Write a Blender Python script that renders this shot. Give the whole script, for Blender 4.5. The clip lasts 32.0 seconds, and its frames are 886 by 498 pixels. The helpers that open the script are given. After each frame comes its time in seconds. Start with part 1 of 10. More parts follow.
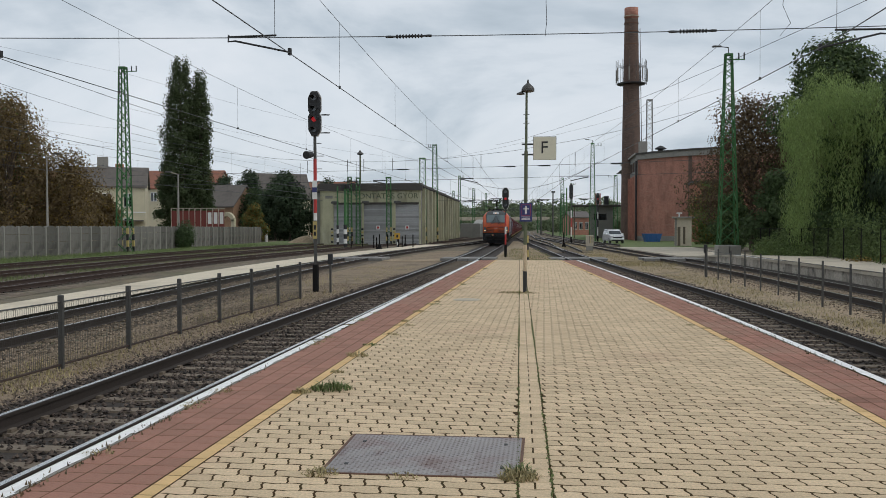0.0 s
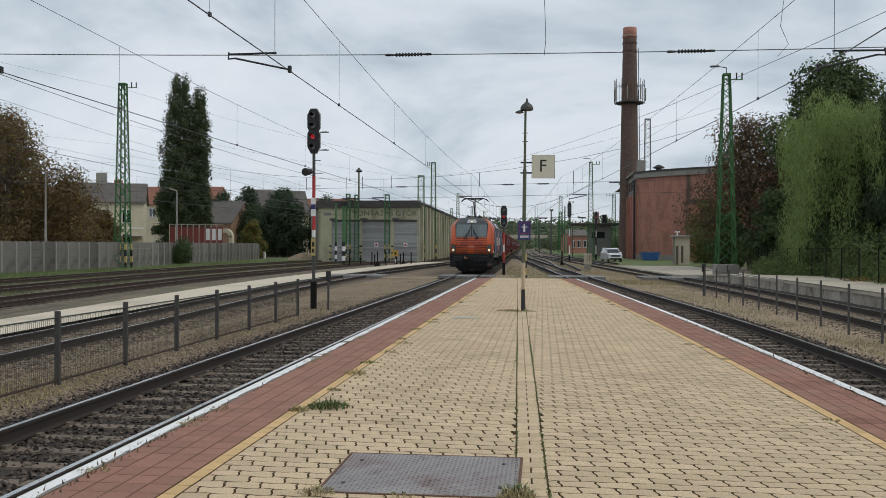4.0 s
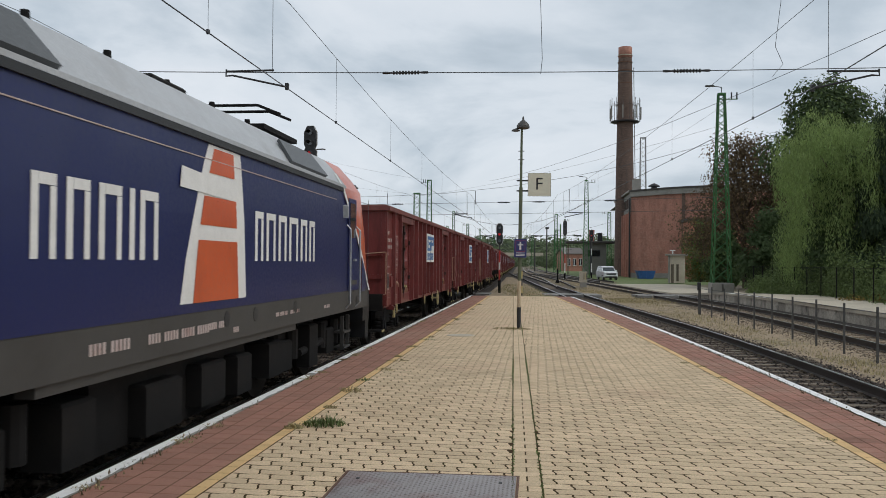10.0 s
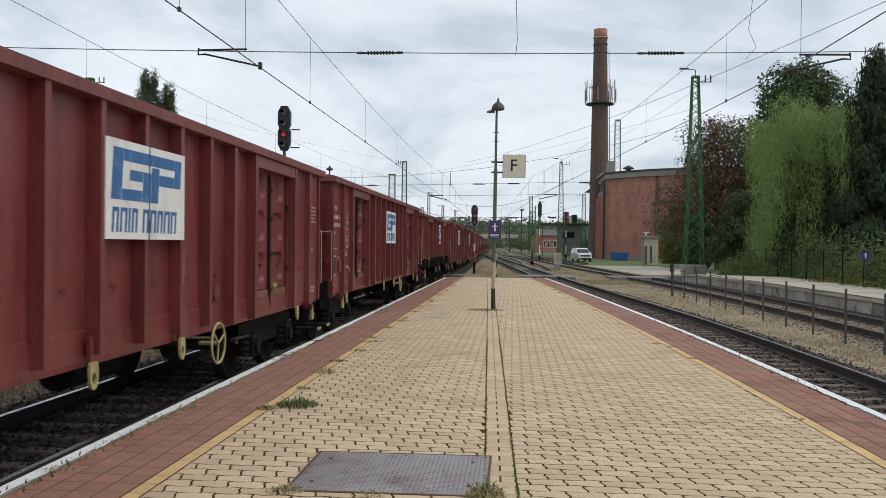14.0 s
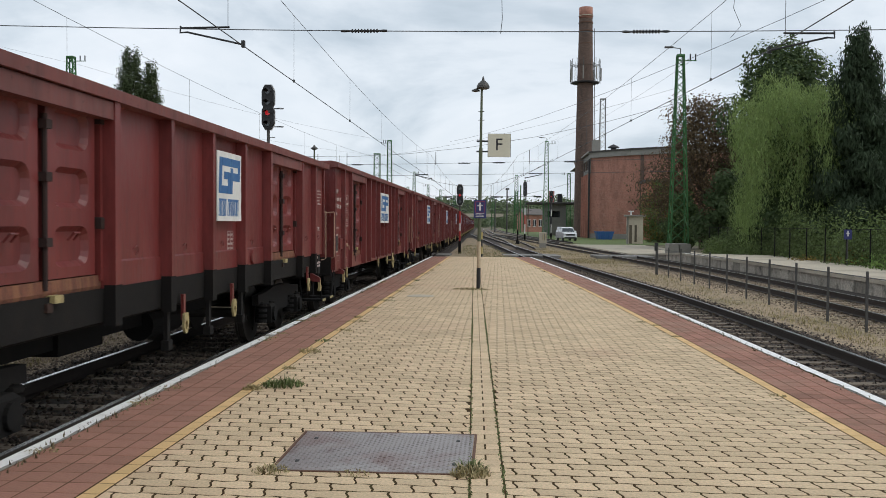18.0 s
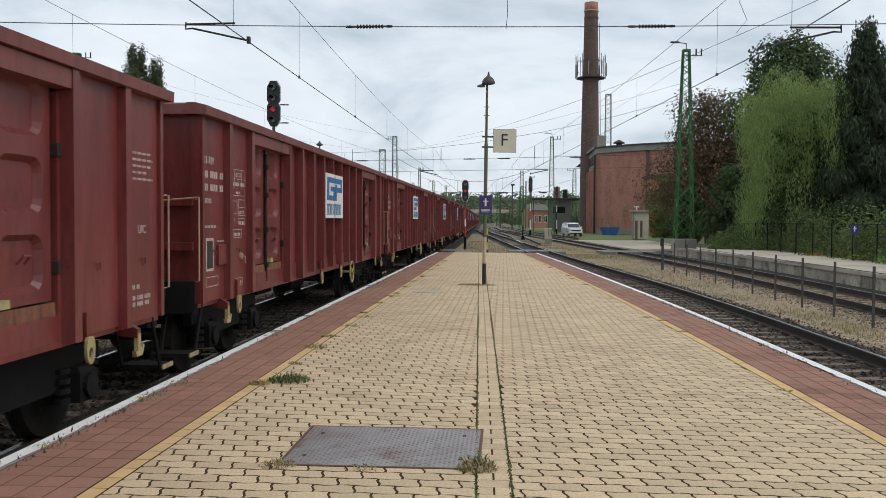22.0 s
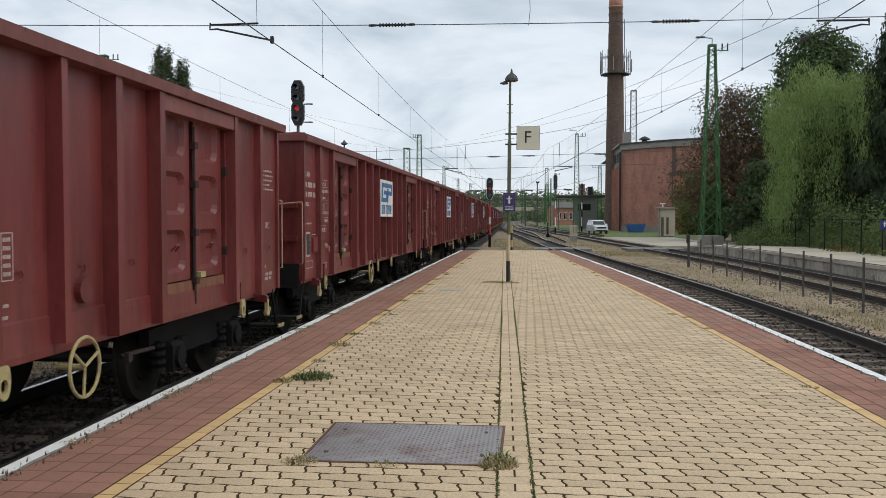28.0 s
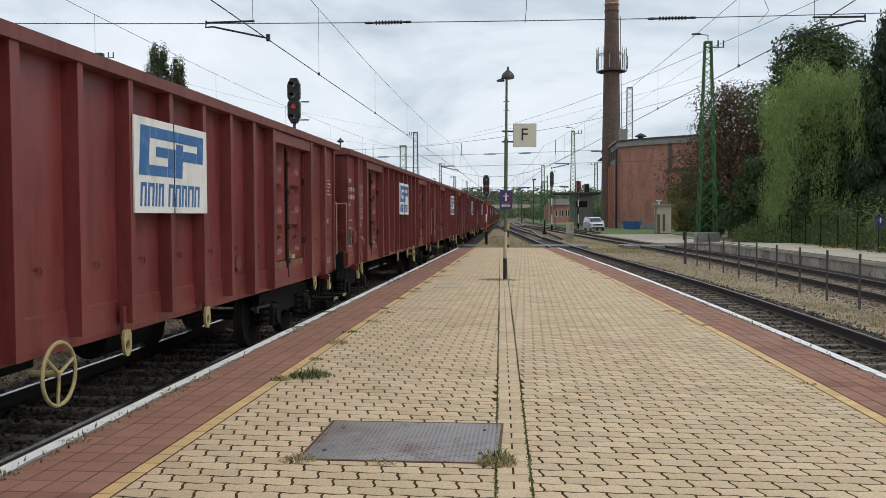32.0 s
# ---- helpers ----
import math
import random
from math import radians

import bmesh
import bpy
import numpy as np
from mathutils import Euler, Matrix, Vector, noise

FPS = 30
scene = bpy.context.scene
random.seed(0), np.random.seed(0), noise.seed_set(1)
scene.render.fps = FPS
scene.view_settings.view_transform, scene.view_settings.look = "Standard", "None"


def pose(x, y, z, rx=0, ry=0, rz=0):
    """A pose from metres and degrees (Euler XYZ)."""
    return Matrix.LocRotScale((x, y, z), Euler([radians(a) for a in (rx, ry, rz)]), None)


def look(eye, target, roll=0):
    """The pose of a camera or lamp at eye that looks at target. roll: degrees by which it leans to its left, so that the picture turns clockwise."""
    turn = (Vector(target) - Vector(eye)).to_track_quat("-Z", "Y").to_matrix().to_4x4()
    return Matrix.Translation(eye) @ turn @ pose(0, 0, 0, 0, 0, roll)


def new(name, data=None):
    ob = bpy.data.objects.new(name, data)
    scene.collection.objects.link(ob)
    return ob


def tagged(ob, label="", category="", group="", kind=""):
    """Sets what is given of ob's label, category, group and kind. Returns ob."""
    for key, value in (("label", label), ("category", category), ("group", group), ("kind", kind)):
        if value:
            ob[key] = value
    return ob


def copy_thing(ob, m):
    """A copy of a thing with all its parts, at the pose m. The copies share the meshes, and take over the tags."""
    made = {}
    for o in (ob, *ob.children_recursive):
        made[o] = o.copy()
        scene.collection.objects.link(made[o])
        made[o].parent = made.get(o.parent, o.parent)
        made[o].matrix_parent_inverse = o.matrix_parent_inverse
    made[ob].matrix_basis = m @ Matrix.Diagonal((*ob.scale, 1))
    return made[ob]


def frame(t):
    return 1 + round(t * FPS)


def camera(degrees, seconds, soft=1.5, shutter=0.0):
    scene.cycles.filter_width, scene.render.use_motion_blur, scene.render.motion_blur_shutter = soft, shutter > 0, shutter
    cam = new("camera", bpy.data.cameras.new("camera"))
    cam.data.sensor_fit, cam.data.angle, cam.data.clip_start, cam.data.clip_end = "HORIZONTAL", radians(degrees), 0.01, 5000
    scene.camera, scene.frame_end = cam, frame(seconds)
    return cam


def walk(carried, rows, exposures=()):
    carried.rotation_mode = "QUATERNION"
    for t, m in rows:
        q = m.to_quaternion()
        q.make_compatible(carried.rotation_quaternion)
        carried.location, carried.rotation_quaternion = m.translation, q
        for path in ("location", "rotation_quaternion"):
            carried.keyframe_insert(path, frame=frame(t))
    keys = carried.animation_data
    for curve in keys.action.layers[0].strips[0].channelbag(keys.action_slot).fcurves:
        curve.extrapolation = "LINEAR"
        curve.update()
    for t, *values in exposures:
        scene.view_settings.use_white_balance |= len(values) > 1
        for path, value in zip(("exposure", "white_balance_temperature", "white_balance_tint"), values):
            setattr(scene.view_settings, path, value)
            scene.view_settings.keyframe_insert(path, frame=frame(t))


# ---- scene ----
# Platform top is z = 0; the rails' tops lie at z = -0.39. +Y runs along the platform, away from the camera.
cam = camera(53.08, 32.0, soft=0.8, shutter=0.12)
walk(cam, [
    (0, pose(0.006, -0.007, 1.520, 88.629, 0.147, 6.521)),
    (0.5, pose(0.008, -0.012, 1.523, 88.543, 0.223, 6.591)),
    (1, pose(0.008, -0.001, 1.523, 88.340, 0.202, 6.498)),
    (1.5, pose(0.007, 0.002, 1.523, 88.201, 0.071, 6.507)),
    (2, pose(0.002, 0.002, 1.524, 88.584, -0.030, 6.493)),
    (2.5, pose(-0.000, 0.003, 1.523, 89.226, -0.120, 6.422)),
    (3, pose(-0.002, -0.003, 1.524, 89.584, -0.169, 6.348)),
    (3.5, pose(-0.000, 0.001, 1.524, 89.650, -0.147, 6.392)),
    (5.5, pose(0.002, -0.001, 1.527, 90.178, -0.225, 6.437)),
    (6, pose(0.001, -0.002, 1.529, 90.172, -0.242, 6.431)),
    (6.5, pose(-0.003, -0.000, 1.529, 90.426, -0.296, 6.288)),
    (7, pose(-0.002, -0.003, 1.524, 90.706, -0.521, 6.297)),
    (7.5, pose(-0.006, 0.011, 1.525, 90.557, -0.794, 6.278)),
    (8, pose(-0.006, 0.009, 1.527, 90.238, -0.911, 6.127)),
    (8.5, pose(-0.009, -0.004, 1.529, 90.381, -0.802, 5.909)),
    (9, pose(-0.010, -0.008, 1.527, 90.651, -0.528, 5.884)),
    (9.5, pose(-0.014, -0.006, 1.523, 90.855, -0.343, 5.985)),
    (10, pose(-0.010, -0.005, 1.524, 90.889, -0.416, 6.115)),
    (10.5, pose(-0.012, -0.006, 1.522, 90.840, -0.453, 6.055)),
    (11, pose(-0.009, -0.002, 1.522, 90.731, -0.489, 5.962)),
    (11.5, pose(-0.011, 0.003, 1.518, 90.463, -0.574, 5.797)),
    (12, pose(-0.009, 0.002, 1.520, 90.374, -0.662, 5.770)),
    (12.5, pose(-0.008, 0.002, 1.518, 90.279, -0.779, 5.565)),
    (13, pose(-0.005, 0.004, 1.519, 90.104, -0.791, 5.173)),
    (13.5, pose(-0.002, 0.002, 1.522, 89.907, -0.603, 4.820)),
    (14, pose(0.003, -0.001, 1.520, 89.710, -0.530, 4.508)),
    (14.5, pose(0.004, -0.003, 1.518, 89.513, -0.500, 4.281)),
    (16.5, pose(0.009, 0.001, 1.517, 88.524, -0.524, 3.969)),
    (17, pose(0.007, 0.002, 1.519, 88.604, -0.406, 3.823)),
    (17.5, pose(0.003, 0.004, 1.514, 88.608, -0.356, 3.699)),
    (18, pose(0.007, 0.008, 1.521, 88.386, -0.383, 3.571)),
    (18.5, pose(0.004, 0.003, 1.515, 88.389, -0.366, 3.645)),
    (19, pose(0.004, 0.003, 1.518, 88.492, -0.132, 3.650)),
    (19.5, pose(0.002, 0.003, 1.521, 88.714, 0.017, 3.639)),
    (20, pose(0.003, 0.007, 1.519, 88.786, -0.072, 3.793)),
    (20.5, pose(0.005, 0.005, 1.518, 88.615, -0.169, 3.837)),
    (21, pose(0.002, 0.002, 1.519, 88.359, -0.274, 3.798)),
    (21.5, pose(0.003, 0.005, 1.517, 88.151, -0.285, 3.890)),
    (22, pose(0.002, 0.005, 1.514, 88.124, -0.275, 3.914)),
    (22.5, pose(0.001, 0.004, 1.516, 88.095, -0.350, 3.880)),
    (23, pose(0.006, -0.001, 1.514, 88.041, -0.370, 3.907)),
    (23.5, pose(0.011, 0.002, 1.513, 88.002, -0.191, 3.849)),
    (24, pose(0.009, 0.007, 1.513, 87.973, -0.076, 3.859)),
    (24.5, pose(0.007, -0.002, 1.514, 87.958, 0.100, 3.920)),
    (25, pose(0.011, 0.007, 1.513, 88.120, 0.207, 4.204)),
    (25.5, pose(0.026, -0.001, 1.510, 88.269, 0.358, 4.678)),
    (27.5, pose(0.032, 0.001, 1.510, 88.128, 0.142, 5.477)),
    (28, pose(0.033, 0.002, 1.506, 88.001, 0.076, 5.525)),
    (28.5, pose(0.032, 0.001, 1.510, 87.892, -0.003, 5.581)),
    (29, pose(0.031, 0.003, 1.506, 87.816, -0.094, 5.598)),
    (29.5, pose(0.029, -0.004, 1.503, 87.841, -0.073, 5.604)),
    (30, pose(0.026, -0.003, 1.504, 88.024, 0.010, 5.561)),
    (30.5, pose(0.031, 0.004, 1.505, 88.089, 0.179, 5.565)),
    (31, pose(0.027, 0.006, 1.506, 88.015, 0.264, 5.398)),
    (31.5, pose(0.028, 0.005, 1.504, 87.965, 0.325, 5.303)),
    (32, pose(0.024, 0.006, 1.508, 87.838, 0.233, 5.295)),
], exposures=[(0, -0.19), (6, -0.19), (8.5, -0.16), (10, -0.15), (11, -0.02), (13, 0.04), (20, 0.05), (32, 0.05)])

RAIL = -0.39
GROUND = -0.62

# ---- sky and light: high overcast, one broad soft sun behind the cloud ----
SUN_AZ, SUN_EL = radians(102), radians(48)
world = bpy.data.worlds.new("overcast_sky")
scene.world = world
world.use_nodes = True
wn, wl = world.node_tree.nodes, world.node_tree.links
wn.clear()
sky = wn.new("ShaderNodeTexSky")
sky.sky_type, sky.sun_disc = "NISHITA", False
sky.sun_elevation, sky.sun_rotation = SUN_EL, SUN_AZ
skybg = wn.new("ShaderNodeBackground")
skybg.inputs["Strength"].default_value = 0.10
wl.new(sky.outputs[0], skybg.inputs["Color"])
coord = wn.new("ShaderNodeTexCoord")
sep = wn.new("ShaderNodeSeparateXYZ")
wl.new(coord.outputs["Generated"], sep.inputs[0])


def wmath(op, a, b):
    n = wn.new("ShaderNodeMath")
    n.operation = op
    for i, v in enumerate((a, b)):
        if isinstance(v, (int, float)):
            n.inputs[i].default_value = v
        else:
            wl.new(v, n.inputs[i])
    return n.outputs[0]


def wramp(src, stops):
    n = wn.new("ShaderNodeValToRGB")
    e = n.color_ramp.elements
    e[0].position, e[0].color = stops[0][0], (*stops[0][1], 1)
    e[1].position, e[1].color = stops[-1][0], (*stops[-1][1], 1)
    for p, c in stops[1:-1]:
        e.new(p).color = (*c, 1)
    wl.new(src, n.inputs[0])
    return n.outputs[0]


zc = wmath("ADD", wmath("MAXIMUM", sep.outputs[2], 0.0), 0.30)
flat = wn.new("ShaderNodeCombineXYZ")
wl.new(wmath("DIVIDE", sep.outputs[0], zc), flat.inputs[0])
wl.new(wmath("DIVIDE", sep.outputs[1], zc), flat.inputs[1])
clouds = wn.new("ShaderNodeTexNoise")
clouds.inputs["Scale"].default_value = 1.25
clouds.inputs["Detail"].default_value = 7
clouds.inputs["Roughness"].default_value = 0.55
clouds.inputs["Distortion"].default_value = 0.35
wl.new(flat.outputs[0], clouds.inputs["Vector"])
cloudcol = wramp(clouds.outputs["Fac"], [(0.32, (0.39, 0.47, 0.54)), (0.43, (0.57, 0.65, 0.73)), (0.52, (0.75, 0.815, 0.885)), (0.66, (0.86, 0.905, 0.965))])
glow = wramp(sep.outputs[2], [(0.0, (1.0, 1.0, 1.0)), (0.12, (1.06, 1.06, 1.06)), (0.42, (1.04, 1.04, 1.04)), (1.0, (0.86, 0.85, 0.83))])
mul = wn.new("ShaderNodeMixRGB")
mul.blend_type, mul.inputs[0].default_value = "MULTIPLY", 1.0
wl.new(cloudcol, mul.inputs[1])
wl.new(glow, mul.inputs[2])
cloudbg = wn.new("ShaderNodeBackground")
cloudbg.inputs["Strength"].default_value = 1.0
wl.new(mul.outputs[0], cloudbg.inputs["Color"])
mixbg = wn.new("ShaderNodeMixShader")
mixbg.inputs[0].default_value = 0.92
wl.new(skybg.outputs[0], mixbg.inputs[1])
wl.new(cloudbg.outputs[0], mixbg.inputs[2])
wout = wn.new("ShaderNodeOutputWorld")
wl.new(mixbg.outputs[0], wout.inputs[0])

sun = new("sun", bpy.data.lights.new("sun", "SUN"))
sun.data.energy, sun.data.angle, sun.data.color = 0.92, radians(30), (1.0, 0.96, 0.9)
sun.matrix_world = look((0, 0, 60), Vector((0, 0, 60)) - Vector((math.sin(SUN_AZ) * math.cos(SUN_EL), math.cos(SUN_AZ) * math.cos(SUN_EL), math.sin(SUN_EL))))


# ---- materials ----
MATS = {}


def mat(name, col, rough=0.7, metal=0.0, var=0.12, scale=6.0, bump=0.1, bscale=60.0, stain=None, stain_amt=0.35, stain_scale=1.2, rand=0.0, spec=0.5, island=0.0, stretch=None, coat=0.0):
    """A procedural surface: base colour with fine grain, larger stains, optional change from piece to piece, and relief."""
    if name in MATS:
        return MATS[name]
    m = bpy.data.materials.new(name)
    m.use_nodes = True
    n, l = m.node_tree.nodes, m.node_tree.links
    b = n["Principled BSDF"]
    b.inputs["Roughness"].default_value = rough
    b.inputs["Metallic"].default_value = metal
    b.inputs["Specular IOR Level"].default_value = spec
    b.inputs["Coat Weight"].default_value = coat
    tc = n.new("ShaderNodeTexCoord")
    vec = tc.outputs["Object"]
    if stretch:
        mp = n.new("ShaderNodeMapping")
        mp.inputs["Scale"].default_value = stretch
        l.new(vec, mp.inputs[0])
        vec = mp.outputs[0]

    def tex(sc, detail=4, rough_=0.6):
        t = n.new("ShaderNodeTexNoise")
        t.inputs["Scale"].default_value, t.inputs["Detail"].default_value, t.inputs["Roughness"].default_value = sc, detail, rough_
        l.new(vec, t.inputs["Vector"])
        return t.outputs["Fac"]

    def mix(kind, fac, a, bb):
        x = n.new("ShaderNodeMixRGB")
        x.blend_type = kind
        for i, v in ((0, fac), (1, a), (2, bb)):
            if isinstance(v, (int, float)):
                x.inputs[i].default_value = v
            elif isinstance(v, tuple):
                x.inputs[i].default_value = (*v, 1)
            else:
                l.new(v, x.inputs[i])
        return x.outputs[0]

    def rng(src, a0, a1, b0, b1):
        r = n.new("ShaderNodeMapRange")
        for i, v in enumerate((a0, a1, b0, b1)):
            r.inputs[i + 1].default_value = v
        l.new(src, r.inputs[0])
        return r.outputs[0]

    grain = tex(scale * 8)
    c = mix("MIX", rng(grain, 0.3, 0.7, 0, 1), tuple(x * (1 - var) for x in col), tuple(min(1, x * (1 + var)) for x in col))
    big = tex(stain_scale, 5)
    dark = stain or tuple(x * 0.6 for x in col)
    c = mix("MIX", rng(big, 0.5, 0.75, 0, stain_amt), c, dark)
    c = mix("MULTIPLY", 1.0, c, mix("MIX", tex(scale), (0.86, 0.86, 0.86), (1.12, 1.12, 1.12)))
    if rand or island:
        if rand:
            oi = n.new("ShaderNodeObjectInfo").outputs["Random"]
        else:
            oi = n.new("ShaderNodeNewGeometry").outputs["Random Per Island"]
        k = rand or island
        lo, hi = 1 - k, 1 + k
        c = mix("MULTIPLY", 1.0, c, mix("MIX", oi, (lo, lo, lo * 0.98), (hi, hi, hi)))
    l.new(c, b.inputs["Base Color"])
    l.new(rng(grain, 0.2, 0.8, max(0.02, rough - 0.12), min(1, rough + 0.12)), b.inputs["Roughness"])
    if bump:
        bp = n.new("ShaderNodeBump")
        bp.inputs["Strength"].default_value = bump
        bp.inputs["Distance"].default_value = 0.02
        l.new(tex(bscale, 3), bp.inputs["Height"])
        l.new(bp.outputs[0], b.inputs["Normal"])
    MATS[name] = m
    return m


def glow_mat(name, col, strength):
    m = mat(name, col, 0.3, bump=0)
    b = m.node_tree.nodes["Principled BSDF"]
    b.inputs["Emission Color"].default_value = (*col, 1)
    b.inputs["Emission Strength"].default_value = strength
    return m


def glass_mat(name, col, rough=0.03, spec=0.9, coat=0.6):
    m = bpy.data.materials.new(name)
    m.use_nodes = True
    b = m.node_tree.nodes["Principled BSDF"]
    b.inputs["Base Color"].default_value = (*col, 1)
    b.inputs["Roughness"].default_value = rough
    b.inputs["Specular IOR Level"].default_value = spec
    b.inputs["Coat Weight"].default_value = coat
    MATS[name] = m
    return m


def weather(m, layers):
    """Adds wear to a surface: rows of (scale, from, to, amount, colour, stretch)."""
    n, l = m.node_tree.nodes, m.node_tree.links
    b = n["Principled BSDF"]
    src = b.inputs["Base Color"].links[0].from_socket
    tc = n.new("ShaderNodeTexCoord").outputs["Object"]
    for scale, lo, hi, amount, colour, stretch in layers:
        mp = n.new("ShaderNodeMapping")
        mp.inputs["Scale"].default_value = stretch
        mp.inputs["Location"].default_value = (scale, 2 * scale, 3 * scale)
        l.new(tc, mp.inputs[0])
        t = n.new("ShaderNodeTexNoise")
        t.inputs["Scale"].default_value, t.inputs["Detail"].default_value, t.inputs["Roughness"].default_value = scale, 6, 0.65
        l.new(mp.outputs[0], t.inputs["Vector"])
        r = n.new("ShaderNodeMapRange")
        for i, v in enumerate((lo, hi, 0.0, amount)):
            r.inputs[i + 1].default_value = v
        l.new(t.outputs["Fac"], r.inputs[0])
        x = n.new("ShaderNodeMixRGB")
        l.new(r.outputs[0], x.inputs[0])
        l.new(src, x.inputs[1])
        x.inputs[2].default_value = (*colour, 1)
        src = x.outputs[0]
    l.new(src, b.inputs["Base Color"])
    return m


def worn_paint(name, col, rough, wear):
    """Old wagon paint: cloudy fading, rain streaks, dark rust bruises and pale scuffs."""
    m = mat(name, col, rough, var=0.14, scale=3, bump=0.14, bscale=7, stain=tuple(c * 0.5 for c in col), stain_amt=0.75, stain_scale=1.3, stretch=(1, 1, 0.3), rand=0.07)
    return weather(m, [(5.0, 0.50, 0.70, 0.6, tuple(c * 0.38 for c in col), (1, 1, 0.10)),
                       (2.2, 0.53, 0.73, 0.6, (col[0] * 1.3, col[1] * 2.0, col[2] * 2.1), (1, 1, 0.35)),
                       (13.0, 0.62, 0.68, wear, (0.040, 0.018, 0.013), (1, 1, 0.6)),
                       (38.0, 0.69, 0.73, wear * 0.7, (0.30, 0.17, 0.14), (1, 1, 1))])


paver_y = weather(mat("beige_concrete_paver", (0.65, 0.495, 0.32), 0.87, var=0.2, scale=7, bump=0.25, bscale=220, stain=(0.42, 0.31, 0.19), stain_amt=0.6, stain_scale=1.1, island=0.11), [(6.0, 0.60, 0.70, 0.5, (0.36, 0.26, 0.16), (1, 1, 1)), (0.45, 0.55, 0.72, 0.4, (0.55, 0.35, 0.24), (1, 1, 1))])
paver_r = weather(mat("beige_paver_single", (0.65, 0.495, 0.32), 0.87, var=0.2, scale=7, bump=0.25, bscale=220, stain=(0.42, 0.31, 0.19), stain_amt=0.6, stain_scale=1.1, rand=0.11), [(6.0, 0.60, 0.70, 0.5, (0.36, 0.26, 0.16), (1, 1, 1)), (0.45, 0.55, 0.72, 0.4, (0.55, 0.35, 0.24), (1, 1, 1))])
red_tile = weather(mat("red_concrete_tile", (0.335, 0.158, 0.112), 0.88, var=0.24, scale=9, bump=0.3, bscale=160, stain=(0.22, 0.11, 0.075), stain_amt=0.95, stain_scale=1.8, island=0.16), [(0.8, 0.46, 0.66, 0.55, (0.36, 0.225, 0.16), (1, 1, 1)), (11.0, 0.55, 0.68, 0.5, (0.17, 0.095, 0.068), (1, 1, 1))])
red_tile_r = weather(mat("red_tile_single", (0.335, 0.158, 0.112), 0.88, var=0.24, scale=9, bump=0.3, bscale=160, stain=(0.22, 0.11, 0.075), stain_amt=0.95, stain_scale=1.8, rand=0.16), [(0.8, 0.46, 0.66, 0.55, (0.36, 0.225, 0.16), (1, 1, 1)), (11.0, 0.55, 0.68, 0.5, (0.17, 0.095, 0.068), (1, 1, 1))])
yellow_tile = mat("yellow_border_paver", (0.70, 0.47, 0.22), 0.85, var=0.1, scale=9, bump=0.2, bscale=200, island=0.08)
joint_dirt = mat("dark_joint_sand", (0.075, 0.049, 0.026), 1.0, var=0.3, scale=20, stain=(0.045, 0.055, 0.014), stain_amt=0.8, stain_scale=2, spec=0.03)
white_line = mat("worn_white_paint", (0.93, 0.92, 0.90), 0.6, var=0.05, scale=14, stain=(0.50, 0.47, 0.43), stain_amt=0.5, stain_scale=9)
concrete = mat("grey_concrete", (0.30, 0.285, 0.255), 0.9, var=0.14, scale=5, bump=0.3, bscale=90, stain=(0.20, 0.19, 0.17), stain_amt=0.6, stain_scale=0.9)
concrete_light = mat("pale_concrete", (0.50, 0.44, 0.345), 0.9, var=0.16, scale=3, bump=0.2, bscale=90, stain=(0.27, 0.24, 0.19), stain_amt=0.75, stain_scale=0.45)
wall_concrete = mat("weathered_wall_concrete", (0.165, 0.155, 0.138), 0.92, var=0.3, scale=3, bump=0.3, bscale=60, stain=(0.06, 0.056, 0.05), stain_amt=0.9, stain_scale=1.1, rand=0.3)
gravel = mat("ballast_bed", (0.046, 0.036, 0.029), 0.95, var=0.45, scale=9, bump=1.0, bscale=26, stain=(0.035, 0.029, 0.024), stain_amt=0.6, stain_scale=0.9)
gravel_pale = weather(mat("pale_gravel_bed", (0.36, 0.27, 0.175), 0.95, var=0.40, scale=8, bump=1.0, bscale=24, stain=(0.11, 0.09, 0.055), stain_amt=0.9, stain_scale=0.7), [(0.5, 0.46, 0.64, 0.6, (0.17, 0.145, 0.07), (1, 1, 1)), (3.0, 0.50, 0.66, 0.6, (0.46, 0.36, 0.235), (1, 1, 1)), (8.0, 0.52, 0.62, 0.65, (0.105, 0.082, 0.055), (1, 1, 1))])
gravel_sand = mat("brown_sandy_gravel", (0.25, 0.185, 0.118), 0.95, var=0.5, scale=7, bump=1.0, bscale=24, stain=(0.09, 0.072, 0.045), stain_amt=0.9, stain_scale=0.8)
stone = mat("ballast_stone", (0.085, 0.064, 0.051), 0.9, var=0.2, scale=9, island=0.9)
stone_pale = mat("pale_ballast_stone", (0.235, 0.182, 0.13), 0.9, var=0.2, scale=9, island=0.6)
gravel_yard = weather(mat("brown_yard_ballast", (0.165, 0.122, 0.084), 0.95, var=0.6, scale=4, bump=1.0, bscale=16, stain=(0.05, 0.042, 0.028), stain_amt=0.85, stain_scale=0.45), [(0.5, 0.47, 0.64, 0.6, (0.085, 0.095, 0.036), (1, 1, 1)), (5.0, 0.50, 0.64, 0.6, (0.26, 0.21, 0.15), (1, 1, 1)), (9.0, 0.52, 0.62, 0.65, (0.05, 0.04, 0.03), (1, 1, 1))])
rail_brown = mat("brown_rusty_rail", (0.060, 0.036, 0.026), 0.7, 0.1, var=0.25, scale=10)
